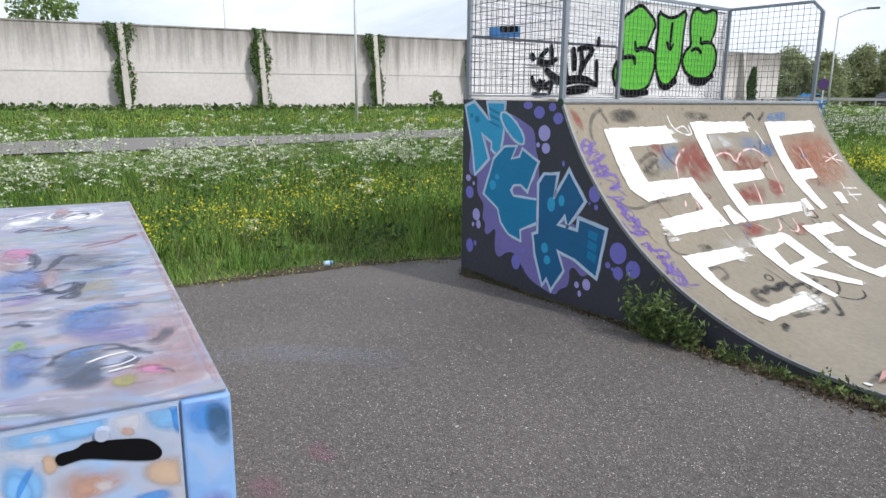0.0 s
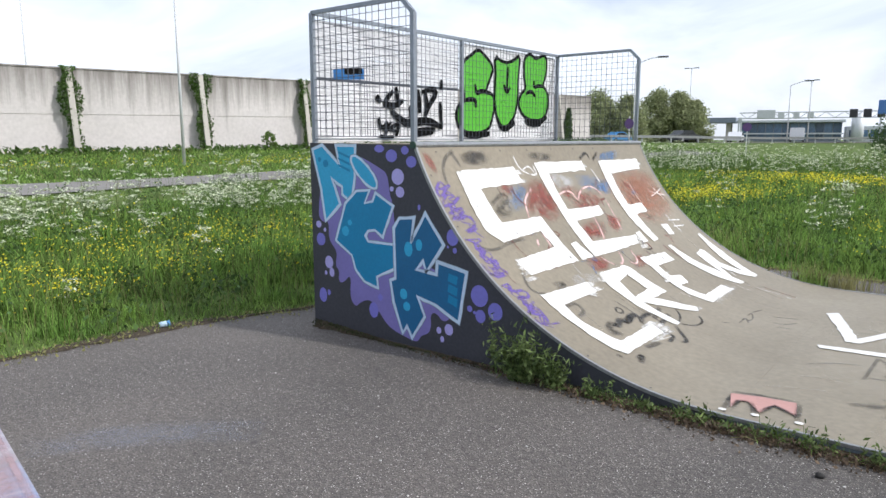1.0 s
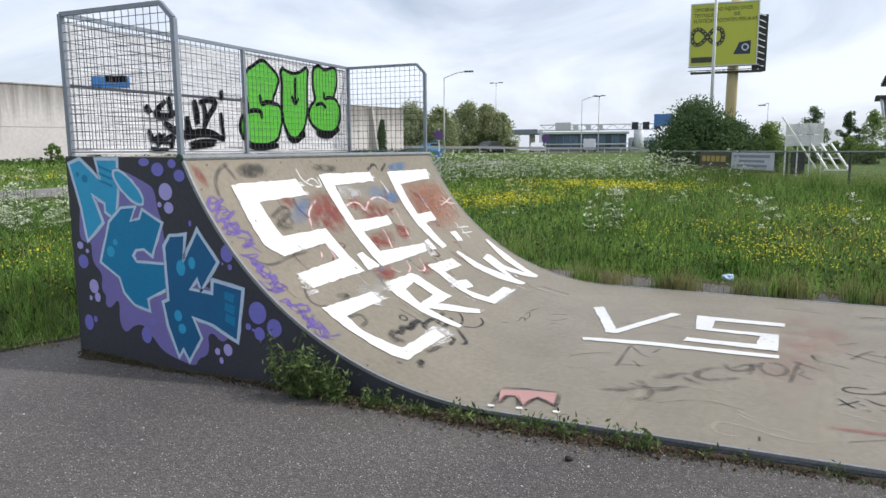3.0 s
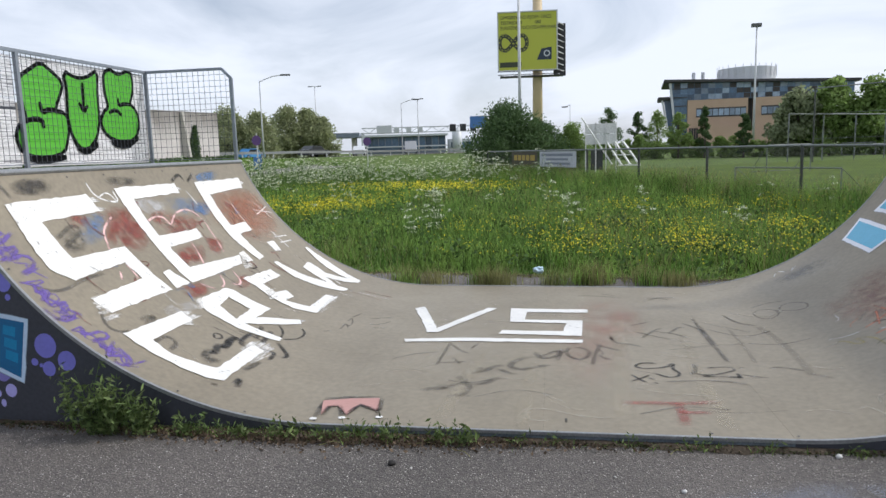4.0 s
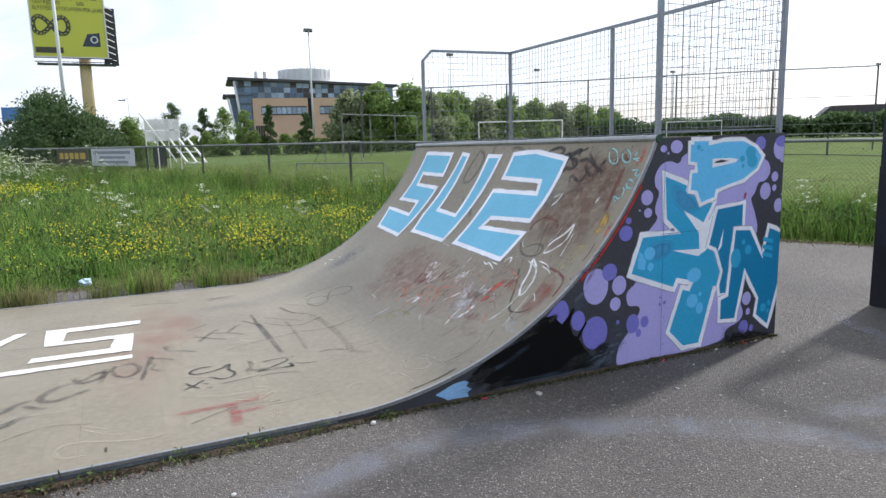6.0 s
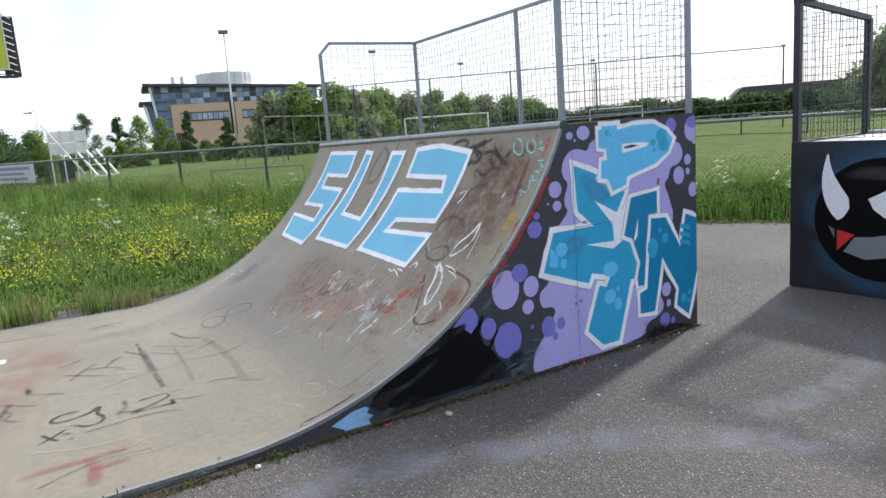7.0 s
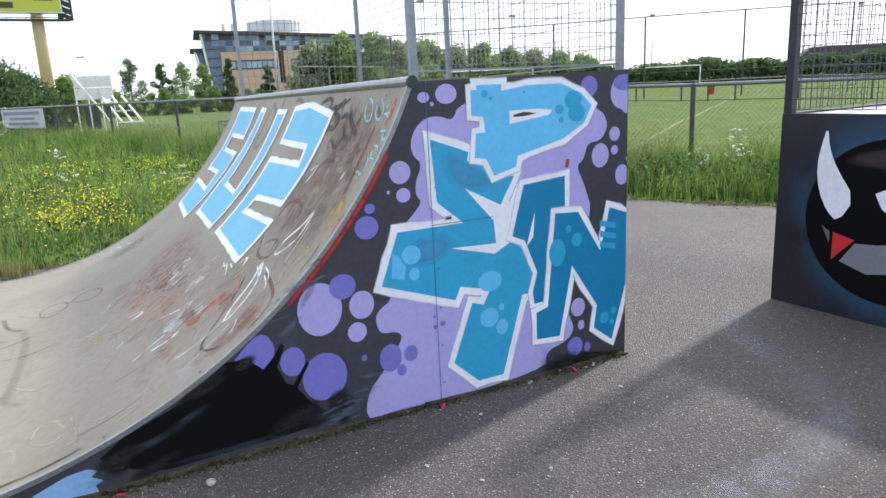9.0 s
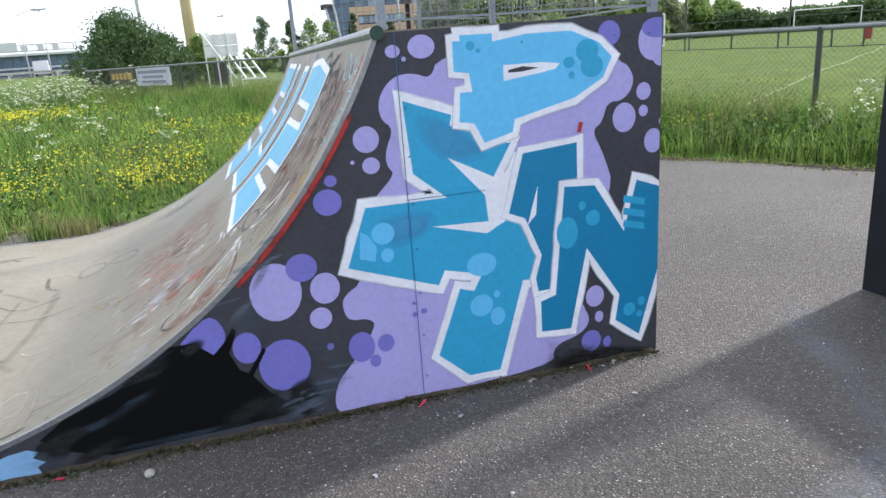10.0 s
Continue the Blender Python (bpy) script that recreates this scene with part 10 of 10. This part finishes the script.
def grow_fence_strip():
    """Rank grass and straw with seed heads, left standing along the field fence."""
    rng = np.random.default_rng(80)
    n = 60000
    along, off = rng.uniform(-9, 30, n), -np.abs(rng.normal(size=n)) * 0.8 - 0.05
    x, y = 13.4 - 0.45 * along + 0.893 * off, 4.6 + 0.893 * along + 0.45 * off
    keep = in_meadow(x, y) & (patchy(x, y, 1.6, 31) > rng.uniform(0.1, 0.8, n))
    x, y = x[keep], y[keep]
    n = len(x)
    r = np.hypot(x - 4.2, y + 3.2)
    along = along[keep]
    straw = rng.uniform(0, 1, n) < 0.75 * np.clip(patchy(x, y, 1.1, 32) * 2 - 1.0 + 1.2 * np.exp(-((along - 0.5) / 0.45) ** 2), 0.05, 1)
    h = rng.uniform(0.35, 0.85, n)
    blades("fence_grass", "rank green grass along the field fence", rng, x[~straw], y[~straw], r[~straw], h[~straw], M_GRASS, 0.0032, 0.4)
    blades("fence_straw", "dry straw stems along the field fence", rng, x[straw], y[straw], r[straw], h[straw], M_GRASS_DRY, 0.0028, 0.3)
    # seed heads on some of the stems
    pick = rng.uniform(0, 1, n) < 0.10
    c = np.stack([x[pick], y[pick], ground_height(x[pick], y[pick]) + h[pick] * 0.95], 1)
    tips = np.concatenate([c + rng.normal(size=c.shape) * np.array([0.008, 0.008, 0.03]) for _ in range(5)])
    tagged(array_mesh("seed_heads", leaf_quads(rng, tips, 0.026), 4, M_GRASS_DRY), "pale seed heads on the rank grass", "grass", kind="stuff")


DRIFTS = ((-1.9, 12.4, 0.8, 1.2, 2200), (-0.4, 18.6, 1.5, 1.4, 2400), (5.6, 5.2, 0.9, 0.3, 500))     # the richest patches of flowers


def grow_buttercups():
    rng = np.random.default_rng(78)
    x, y, r = scatter(rng, 420000, 5.0, 48, 1.25)
    clump = np.clip(patchy(x, y, 1.3, 14) * 2.6 - 0.85, 0.03, 1)
    heart = np.zeros_like(x)
    for cx, cy, sx, sy, k in ((-3.3, -1.4, 1.0, 1.6, 0.5), (-5.0, 1.2, 1.5, 2.2, 0.32), (-3.0, 13.4, 1.9, 1.3, 0.35), (-0.8, 19.5, 3.0, 1.3, 0.4), (3.2, 8.3, 1.5, 1.0, 0.3), (4.6, 5.6, 1.6, 0.8, 0.48), (6.9, 7.4, 2.4, 1.2, 0.42), (5.6, 11.5, 1.6, 0.9, 0.4), (8.6, 12.0, 1.5, 1.0, 0.35), (12.6, -1.0, 0.8, 2.5, 0.35), (11.7, 4.9, 0.45, 0.45, 0.9), (-23, 4, 2.0, 4.0, 0.2), (-21, 16, 2.0, 5.0, 0.25)):
        heart += k * np.exp(-((x - cx) / sx) ** 2 - ((y - cy) / sy) ** 2)
    keep = in_meadow(x, y) & (rng.uniform(0, 1, len(x)) < np.clip(heart * clump * 1.7 + 0.012 * clump, 0, 0.95)) & ~inside_slab(x, y, 0.45)
    x, y = [x[keep]], [y[keep]]
    for cx, cy, sx, sy, n in DRIFTS:
        a, b = rng.normal(size=n), rng.normal(size=n)
        px, py = cx + sx * a, cy + sy * b
        keep = patchy(px, py, 0.9, 44) > rng.uniform(0.1, 0.7, n)
        x.append(px[keep])
        y.append(py[keep])
    x, y = np.concatenate(x), np.concatenate(y)
    r = np.hypot(x - 4.2, y + 3.2)
    n = len(x)
    z = ground_height(x, y) + rng.uniform(0.22, 0.42, n)
    s = (0.0088 * np.maximum(1, r / 8) ** 0.6 * rng.uniform(0.7, 1.3, n))[:, None]
    nrm = rng.normal(size=(n, 3)) * 0.5 + np.array([0, -0.35, 1])
    nrm /= np.linalg.norm(nrm, axis=1)[:, None]
    a = np.cross(nrm, rng.normal(size=(n, 3)))
    a /= np.linalg.norm(a, axis=1)[:, None]
    b = np.cross(nrm, a)
    c = np.stack([x, y, z], 1)
    pts = [c + (a * math.cos(t) + b * math.sin(t)) * s + nrm * s * 0.25 for t in np.linspace(0, 2 * math.pi, 6)[:-1]]
    tagged(array_mesh("buttercups", np.stack(pts, 1), 5, M_BUTTERCUP), "yellow buttercups scattered through the grass", "flowers", kind="stuff")


def grow_parsley():
    rng = np.random.default_rng(79)
    x, y, r = scatter(rng, 30000, 6.5, 46, 1.1)
    clump = np.clip(patchy(x, y, 2.2, 24) * 1.6 - 0.25, 0.1, 1)
    band_left = np.exp(-((x + 9.0) / 2.2) ** 2) * smooth_step(34, 18, y) * smooth_step(-14, -5, y) * clump * smooth_step(-12.6, -11.0, x)
    middle = np.exp(-((x + 7) / 5.0) ** 2 - ((y - 26) / 4.0) ** 2) * 0.9 + np.exp(-((x - 0.5) / 3.5) ** 2 - ((y - 26) / 2.0) ** 2) * 0.9
    lone = 0.006 + 0.012 * patchy(x, y, 4, 6)
    keep = in_meadow(x, y) & (rng.uniform(0, 1, len(x)) < np.clip(band_left * 0.38 + middle * 0.42 + lone * 0.4, 0, 0.95)) & ~inside_slab(x, y, 1.2) & ((x > -13.5) | (rng.uniform(0, 1, len(x)) < 0.3))
    x, y, r = x[keep], y[keep], r[keep]
    # a few plants by the fence behind the ramp, and single ones in the meadow
    extra = np.array([(12.9, 4.0), (12.7, 3.3), (13.1, 3.5), (1.5, 8.6), (1.55, 8.68), (1.47, 8.55), (1.52, 8.75), (1.44, 8.65), (5.2, 9.6), (6.9, 9.2), (3.9, 12), (9.0, 11.2), (9.8, 10.2), (-2.6, 6.0), (10.2, 7.6), (13.2, 2.6)])
    x, y = np.concatenate([x, extra[:, 0]]), np.concatenate([y, extra[:, 1]])
    r = np.hypot(x - 4.2, y + 3.2)
    flowers, stalks = [], []
    for px, py, pr, wide in zip(x, y, r, [0.13] * (len(x) - len(extra)) + [0.075] * len(extra)):
        z = height_at(px, py)
        h = rng.uniform(0.30, 1.05) * (1.1 if px < -7 and py < 18 else 1.25 if py > 20 else 1.0)
        heads = int(rng.integers(6, 13))
        root = np.array([px, py, z])
        for _ in range(heads):
            d = rng.normal(size=2) * wide
            tip = root + np.array([d[0], d[1], h * rng.uniform(0.4, 1.1)])
            w = 0.0035 * max(1, pr / 10) ** 0.5
            stalks.append((root + (-w, 0, 0.05), root + (w, 0, 0.05), tip + (w * 0.6, 0, 0), tip + (-w * 0.6, 0, 0)))
            m = 12 if pr < 16 else 7
            q = tip + rng.normal(size=(m, 3)) * np.array([0.032, 0.032, 0.012])
            s = 0.0096 * max(1, pr / 9) ** 0.5
            for c in q:
                g = rng.uniform(0, 6.28)
                e, f = np.array([math.cos(g), math.sin(g), rng.uniform(-0.75, 0.75)]) * s, np.array([-math.sin(g), math.cos(g), rng.uniform(-0.75, 0.75)]) * s
                flowers.append((c - e - f, c + e - f, c + e + f, c - e + f))
    plants = thing("cow_parsley", "white-flowered cow parsley standing above the meadow", "wild flowers", kind="stuff", at=Matrix())
    array_mesh("umbels", np.array(flowers), 4, M_UMBEL, plants, "clusters of small white flowers")
    array_mesh("stalks", np.array(stalks), 4, M_STALK, plants)


def grow_broad_leaves():
    """Clumps of dark broad-leaved weeds between the grasses."""
    rng = np.random.default_rng(83)
    x, y, r = scatter(rng, 900, 5.0, 26, 1.2)
    along, off = rng.uniform(-7, 3, 230), -rng.uniform(0.25, 1.7, 230)
    x = np.concatenate([x, 13.4 - 0.45 * along + 0.893 * off])
    y = np.concatenate([y, 4.6 + 0.893 * along + 0.45 * off])
    keep = in_meadow(x, y) & ~inside_slab(x, y, 0.25)
    cs = []
    for px, py in zip(x[keep], y[keep]):
        n = int(rng.integers(25, 70))
        wide, h = rng.uniform(0.06, 0.2), rng.uniform(0.15, 0.42)
        c = np.stack([px + rng.normal(size=n) * wide, py + rng.normal(size=n) * wide, height_at(px, py) + h * rng.uniform(0.1, 1.1, n)], 1)
        cs.append(c)
    tagged(array_mesh("broad_leaf_weeds", leaf_quads(rng, np.concatenate(cs), 0.055, 0.2), 4, leafy("nettle_leaves", (0.05, 0.10, 0.025), (0.09, 0.15, 0.04), 2.0, 0.5, 0.25)), "dark broad-leaved weeds among the grass", "weeds", kind="stuff")


grow_meadow()
grow_broad_leaves()
grow_fence_strip()
grow_buttercups()
grow_parsley()

# ---------------------------------------------------------------- weeds along the ramp and the slab's edge
M_WEED = leafy("weed_leaves", (0.055, 0.095, 0.025), (0.19, 0.235, 0.085), 9.0, 0.6, 0.3)
M_MOSS = leafy("moss", (0.055, 0.058, 0.024), (0.035, 0.045, 0.014), 4.0, 0.4, 0.1)


def weed(x, y, height, spread, count, seed, label, mat=None, leaf=0.028):
    rng = np.random.default_rng(seed)
    w = thing("weed", label, "plant", "weeds along the ramp", at=pose(x, y, 0))
    stems, leaves = [], []
    n_stem = max(4, count // 22)
    for _ in range(n_stem):
        d = rng.normal(size=2) * spread * 0.75
        d[1] = -abs(d[1]) * 0.5 if y > -0.2 else d[1]
        tip = np.array([d[0], d[1], height * rng.uniform(0.5, 1.05)])
        root = np.array([d[0] * 0.25, d[1] * 0.25, 0])
        stems.append((root + (-0.002, 0, 0), root + (0.002, 0, 0), tip + (0.001, 0, 0), tip - (0.001, 0, 0)))
        k = max(4, count // n_stem)
        f = rng.uniform(0.15, 1.0, (k, 1))
        c = root + (tip - root) * f + rng.normal(size=(k, 3)) * np.array([0.025, 0.02, 0.02])
        c[:, 2] = np.maximum(c[:, 2], 0.008)
        leaves.append(c)
    for q in stems:
        array_mesh("stem", np.array(q), 4, M_STALK, w)
    array_mesh("foliage", leaf_quads(rng, np.concatenate(leaves), leaf * 1.35, -0.4, 0.17), 4, mat or M_WEED, w)


weed(0.99, -0.11, 0.35, 0.15, 960, 201, "bushy dark green weed at the foot of the ramp", leaf=0.034)
weed(1.2, -0.09, 0.22, 0.10, 420, 202, "bushy dark green weed at the foot of the ramp", leaf=0.03)
weed(0.78, -0.08, 0.46, 0.10, 130, 203, "tall thin weed at the foot of the ramp")
rnd = random.Random(33)
for k in range(15):
    x = 1.4 + 1.75 * ((k + rnd.random()) / 15)
    weed(x, -0.05 - rnd.random() * 0.05, rnd.uniform(0.06, 0.15), rnd.uniform(0.04, 0.09), rnd.randrange(26, 70), 210 + k, "small weed in the joint below the ramp", leaf=rnd.uniform(0.022, 0.034))
for x in (3.3, 3.55, 3.9, 4.22, 4.3, 4.6, 5.0):
    weed(x, -0.04, rnd.uniform(0.04, 0.08), 0.05, 26, int(x * 100), "small weed in the joint below the ramp", leaf=0.022)



def foot_soil():
    """Washed-up brown soil along the ramp's foot, widest where the weeds grow."""
    rows = []
    bm = bmesh.new()
    r = random.Random(71)
    for k in range(190):
        x = -1.06 + 9.16 * k / 189
        pile = 0.045 * smooth_step(-0.1, -1.0, x)       # soil heaped against the left quarter's back corner
        wide = 0.018 + 0.13 * math.exp(-((x - 2.1) / 1.1) ** 2) + 0.05 * math.exp(-((x - 4.4) / 0.5) ** 2) + 0.9 * pile + 0.012 * math.sin(k * 0.9) + r.uniform(-0.012, 0.012)
        rows.append([bm.verts.new((x, 0.02, 0.012 + pile)), bm.verts.new((x, -0.35 * wide, 0.016 + 0.5 * pile + r.uniform(-0.004, 0.004))), bm.verts.new((x, -max(0.01, wide), 0.0015))])
    for p, q in zip(rows, rows[1:]):
        bm.faces.new((p[0], p[1], q[1], q[0]))
        bm.faces.new((p[1], p[2], q[2], q[1]))
    bmesh.ops.recalc_face_normals(bm, faces=bm.faces[:])
    tagged(mesh_object("foot_soil", bm, M_SOIL), "washed-up brown soil along the ramp's foot", "soil", kind="structure")


M_SOIL = material("bare_soil", (0.080, 0.064, 0.047), 0.95, 0.0, (0.046, 0.037, 0.028), 7.0, 0.8, 60, 0.4, 0.6, bump_scale=45, spec=0.1)
foot_soil()
rng = np.random.default_rng(90)
n = 1700
x, y = np.concatenate([rng.normal(2.0, 0.6, n), rng.normal(4.35, 0.3, n // 14)]), -np.abs(rng.normal(size=n + n // 14)) * 0.055 - 0.005
blades("foot_grass", "short ragged grass in the joint below the ramp", rng, x, y, np.full(len(x), 4.0), rng.uniform(0.025, 0.11, len(x)), M_GRASS, 0.0024, 0.8)


def twig(x, y, turn, length):
    bm = bar((0, 0, 0.004), (length * 0.55, 0.01, 0.012), 0.002, sides=5, r2=0.0017)
    bar((length * 0.55, 0.01, 0.012), (length, -0.012, 0.005), 0.0017, bm, 5, 0.001)
    ob = mesh_object("twig", bm, M_GRASS_DRY)
    ob.matrix_world = pose(x, y, 0.002, 0, 0, turn)
    tagged(ob, "dry pale twig lying at the ramp's foot", "twig", "twigs by the ramp")


for x, y, g, l in ((2.28, -0.17, 22, 0.13), (2.75, -0.12, 5, 0.2), (3.0, -0.16, -35, 0.14), (2.55, -0.09, 70, 0.12), (1.75, -0.13, 15, 0.1), (4.1, -0.12, 40, 0.09)):
    twig(x, y, g, l)
rng = np.random.default_rng(91)
n = 5200
s = rng.uniform(0, 1, n)
x = -DECK_LEFT + (SPAN + DECK + DECK_LEFT) * s
y = -np.abs(rng.normal(size=n)) * 0.03 - 0.004
tagged(array_mesh("moss_strip", leaf_quads(rng, np.stack([x, y, rng.uniform(0.002, 0.012, n) + 0.045 * smooth_step(-0.1, -1.0, x) * np.exp(y * 12)], 1), 0.016), 4, M_MOSS), "crumbs of moss and dirt along the ramp's foot", "moss", kind="stuff")
n = 3400
x = np.concatenate([rng.normal(2.2, 0.8, n), rng.uniform(-1.0, 8.0, n // 14)])
y = -np.abs(rng.normal(size=len(x))) * 0.075 * np.exp(-((x - 2.2) / 2.2) ** 2) - np.abs(rng.normal(size=len(x))) * 0.03
tagged(array_mesh("leaf_litter", leaf_quads(rng, np.stack([x, y, rng.uniform(0.003, 0.02, len(x))], 1), 0.022), 4, leafy("dead_leaves", (0.13, 0.09, 0.055), (0.07, 0.052, 0.036), 6.0, 0.5, 0.1)), "brown dead leaves and crumbs along the ramp's foot", "dead leaves", kind="stuff")
# bare brown soil between the asphalt and the grass
rnd = random.Random(17)
ring = [(a, b) for a, b in SLAB if b > -5.5]
cx, cy = sum(a for a, b in ring) / len(ring), sum(b for a, b in ring) / len(ring)
bm = bmesh.new()
rows = []
for k, (a, b) in enumerate(ring):
    d = Vector((a - cx, b - cy)).normalized()
    wide = 0.13 + 0.09 * math.sin(k * 0.21) + rnd.uniform(-0.03, 0.03)
    deep = 0.07 + 0.05 * math.sin(k * 0.37 + 1) + rnd.uniform(-0.03, 0.03)
    rows.append([bm.verts.new((a - d.x * deep, b - d.y * deep, 0.003)), bm.verts.new((a, b, 0.012)), bm.verts.new((a + d.x * wide, b + d.y * wide, -0.01))])
for p, q in zip(rows, rows[1:]):
    if (p[1].co - q[1].co).length < 0.5:
        bm.faces.new((p[0], q[0], q[1], p[1]))
        bm.faces.new((p[1], q[1], q[2], p[2]))
bmesh.ops.recalc_face_normals(bm, faces=bm.faces[:])
tagged(mesh_object("soil_strip", bm, M_SOIL), "bare brown soil and dirt along the slab's edge", "soil", kind="structure")
# ragged moss and dead stalks along the slab's border
pts = np.array(SLAB)
i = rng.integers(0, len(pts), 16000)
x, y = pts[i, 0] + rng.normal(size=16000) * 0.09, pts[i, 1] + rng.normal(size=16000) * 0.09
keep = (y > -6)
x, y = x[keep], y[keep]
tagged(array_mesh("edge_litter", leaf_quads(rng, np.stack([x, y, rng.uniform(0.0, 0.02, len(x))], 1), 0.03), 4, M_GRASS_DRY), "dead grass and crumbs along the slab's edge", "dead grass", kind="stuff")
i = rng.integers(0, len(pts), 17000)
x, y = pts[i, 0] + rng.normal(size=17000) * 0.12, pts[i, 1] + rng.normal(size=17000) * 0.12
keep = (y > -6) & ~inside_slab(x, y, -0.06)
x, y = x[keep], y[keep]
blades("edge_grass", "short ragged grass on the slab's border", rng, x, y, np.hypot(x - 4.2, y + 3.2), rng.uniform(0.03, 0.15, len(x)), M_GRASS, 0.004, 0.7)


def tuft(x, y, height, count, seed):
    rng = np.random.default_rng(seed)
    xs, ys = x + rng.normal(size=count) * 0.09, y + rng.normal(size=count) * 0.05
    ob = blades("grass_tuft", "tuft of tall half-dry grass behind the ramp", rng, xs, ys, np.full(count, 8.0), height * rng.uniform(0.5, 1.1, count), M_GRASS_DRY if seed % 3 else M_GRASS, 0.0035, 0.35)
    del ob["kind"]
    tagged(ob, category="grass", group="grass tufts behind the ramp")


for k, (x, wide) in enumerate(((1.72, 0.12), (1.85, 0.1), (2.18, 0.08), (2.66, 0.12), (2.8, 0.1), (2.95, 0.1), (3.62, 0.1), (3.78, 0.14), (3.92, 0.12), (4.1, 0.1), (4.55, 0.12), (4.72, 0.1), (5.0, 0.08))):
    for n in range(2):
        tuft(x + rnd.uniform(-wide, wide), 4.22 + rnd.uniform(-0.08, 0.3), rnd.uniform(0.2, 0.36), 110, 300 + 2 * k + n)

# ---------------------------------------------------------------- loose bits
rng = np.random.default_rng(55)
n = 1500
x, y = rng.uniform(-1.4, 9.4, n), rng.uniform(-3.4, -0.06, n)
bm = bmesh.new()
for px, py in zip(x, y):
    s = rng.uniform(0.0018, 0.0042) * (1.9 if rng.uniform() < 0.05 else 1)
    bmesh.ops.create_icosphere(bm, subdivisions=1, radius=s, matrix=Matrix.Translation((px, py, s * 0.5)) @ Matrix.Rotation(rng.uniform(0, 6), 4, 'Z') @ Matrix.Diagonal((1.3, 0.9, 0.6, 1)))
tagged(mesh_object("grit", bm, material("pale_grit", (0.52, 0.50, 0.47), 0.8, island=0.4, bump=0)), "loose pale grit on the asphalt", "grit", kind="stuff")


def stone(x, y, s, rgb, label, name="stone"):
    bm = bmesh.new()
    bmesh.ops.create_icosphere(bm, subdivisions=2, radius=s)
    for v in bm.verts:
        v.co *= 1 + 0.45 * noise.noise(v.co * 45 + Vector((x, y, 0)))
        v.co.z *= 0.65
    ob = mesh_object(name, bm, material(name, lin(*rgb), 0.8, bump=0.2), smooth=True)
    ob.location = (x, y, s * 0.55)
    tagged(ob, label, "stone", "loose stones")


for x, y, s, c in ((5.92, -0.16, 0.019, (176, 172, 166)), (2.72, -0.35, 0.02, (36, 34, 32)), (4.9, -0.08, 0.016, (200, 198, 194)), (6.2, -0.5, 0.008, (150, 148, 146)), (7.1, -0.75, 0.008, (176, 176, 176)), (4.1, -0.5, 0.012, (210, 208, 204))):
    stone(x, y, s, c, "small grey stone lying on the asphalt" if c[0] > 60 else "small black lump lying on the asphalt")

M_CAN_BLUE = spray("can_blue", (70, 130, 190), 0.35)
M_CAN_WHITE = spray("can_white", (190, 214, 232), 0.35)
can = thing("drink_can", "crumpled blue and white drink can lying on the grass edge", "can", at=pose(-1.98, -0.84, 0.035, 0, 84, 70))
part("body", bar((0, 0, -0.04), (0, 0, 0.015), 0.024, sides=20), M_CAN_WHITE, can, smooth=True)
part("top_band", bar((0, 0, 0.0152), (0, 0, 0.04), 0.024, sides=20, r2=0.022), M_CAN_BLUE, can, smooth=True)
part("lid", bar((0, 0, 0.0402), (0, 0, 0.043), 0.02, sides=20), M_EDGE, can)
bm = bmesh.new()
bmesh.ops.create_icosphere(bm, subdivisions=3, radius=0.07)
for v in bm.verts:
    v.co *= 1 + 0.5 * noise.noise(v.co * 22)
    v.co.z *= 0.6
ob = mesh_object("paper_litter", bm, M_CAN_WHITE)
ob.location = (3.37, 4.95, 0.05)
tagged(ob, "crumpled white paper at the meadow's edge", "litter")
for x, y, c in ((6.98, -0.06, (196, 60, 80)), (5.6, -0.06, (196, 60, 80)), (7.75, -0.05, (190, 60, 60))):
    bm = box(-0.02, -0.006, 0.0, 0.02, 0.006, 0.007, 0.002)
    for v in bm.verts:
        v.co.z += 0.004 * math.sin(v.co.x * 90)
    ob = mesh_object("petal_scrap", bm, spray("scrap_red", c))
    ob.location, ob.rotation_euler = (x, y, 0.004), (0, 0, x)
    tagged(ob, "small red scrap of plastic on the asphalt", "litter", "red scraps")


def paper_scrap(x, y, turn, length, rgb, label):
    """A torn, curled scrap."""
    bm = bmesh.new()
    rows = [[bm.verts.new((length * (k / 4 - 0.5), w * length * (0.28 + 0.08 * math.sin(3 * k)), 0.003 + 0.12 * length * math.sin(k * 1.1))) for w in (-1, 1)] for k in range(5)]
    for p, q in zip(rows, rows[1:]):
        bm.faces.new((p[0], p[1], q[1], q[0]))
    bmesh.ops.solidify(bm, geom=bm.faces[:], thickness=0.0012)
    ob = mesh_object("paper_scrap", bm, spray("scrap_" + label.split()[1], rgb))
    ob.location, ob.rotation_euler = (x, y, 0.003), (0, 0, turn)
    tagged(ob, label, "litter", "scraps on the asphalt")


for k, (x, y) in enumerate(((7.772, -0.021), (7.812, -0.057), (7.88, -0.041), (7.812, -0.33), (7.684, -0.012), (7.475, -0.057), (6.693, -0.484), (7.096, -0.217))):
    paper_scrap(x, y, 1.9 * k, 0.022 + 0.006 * (k % 3), (206, 204, 200) if k < 6 else (196, 200, 206), "torn white paper scrap on the asphalt")
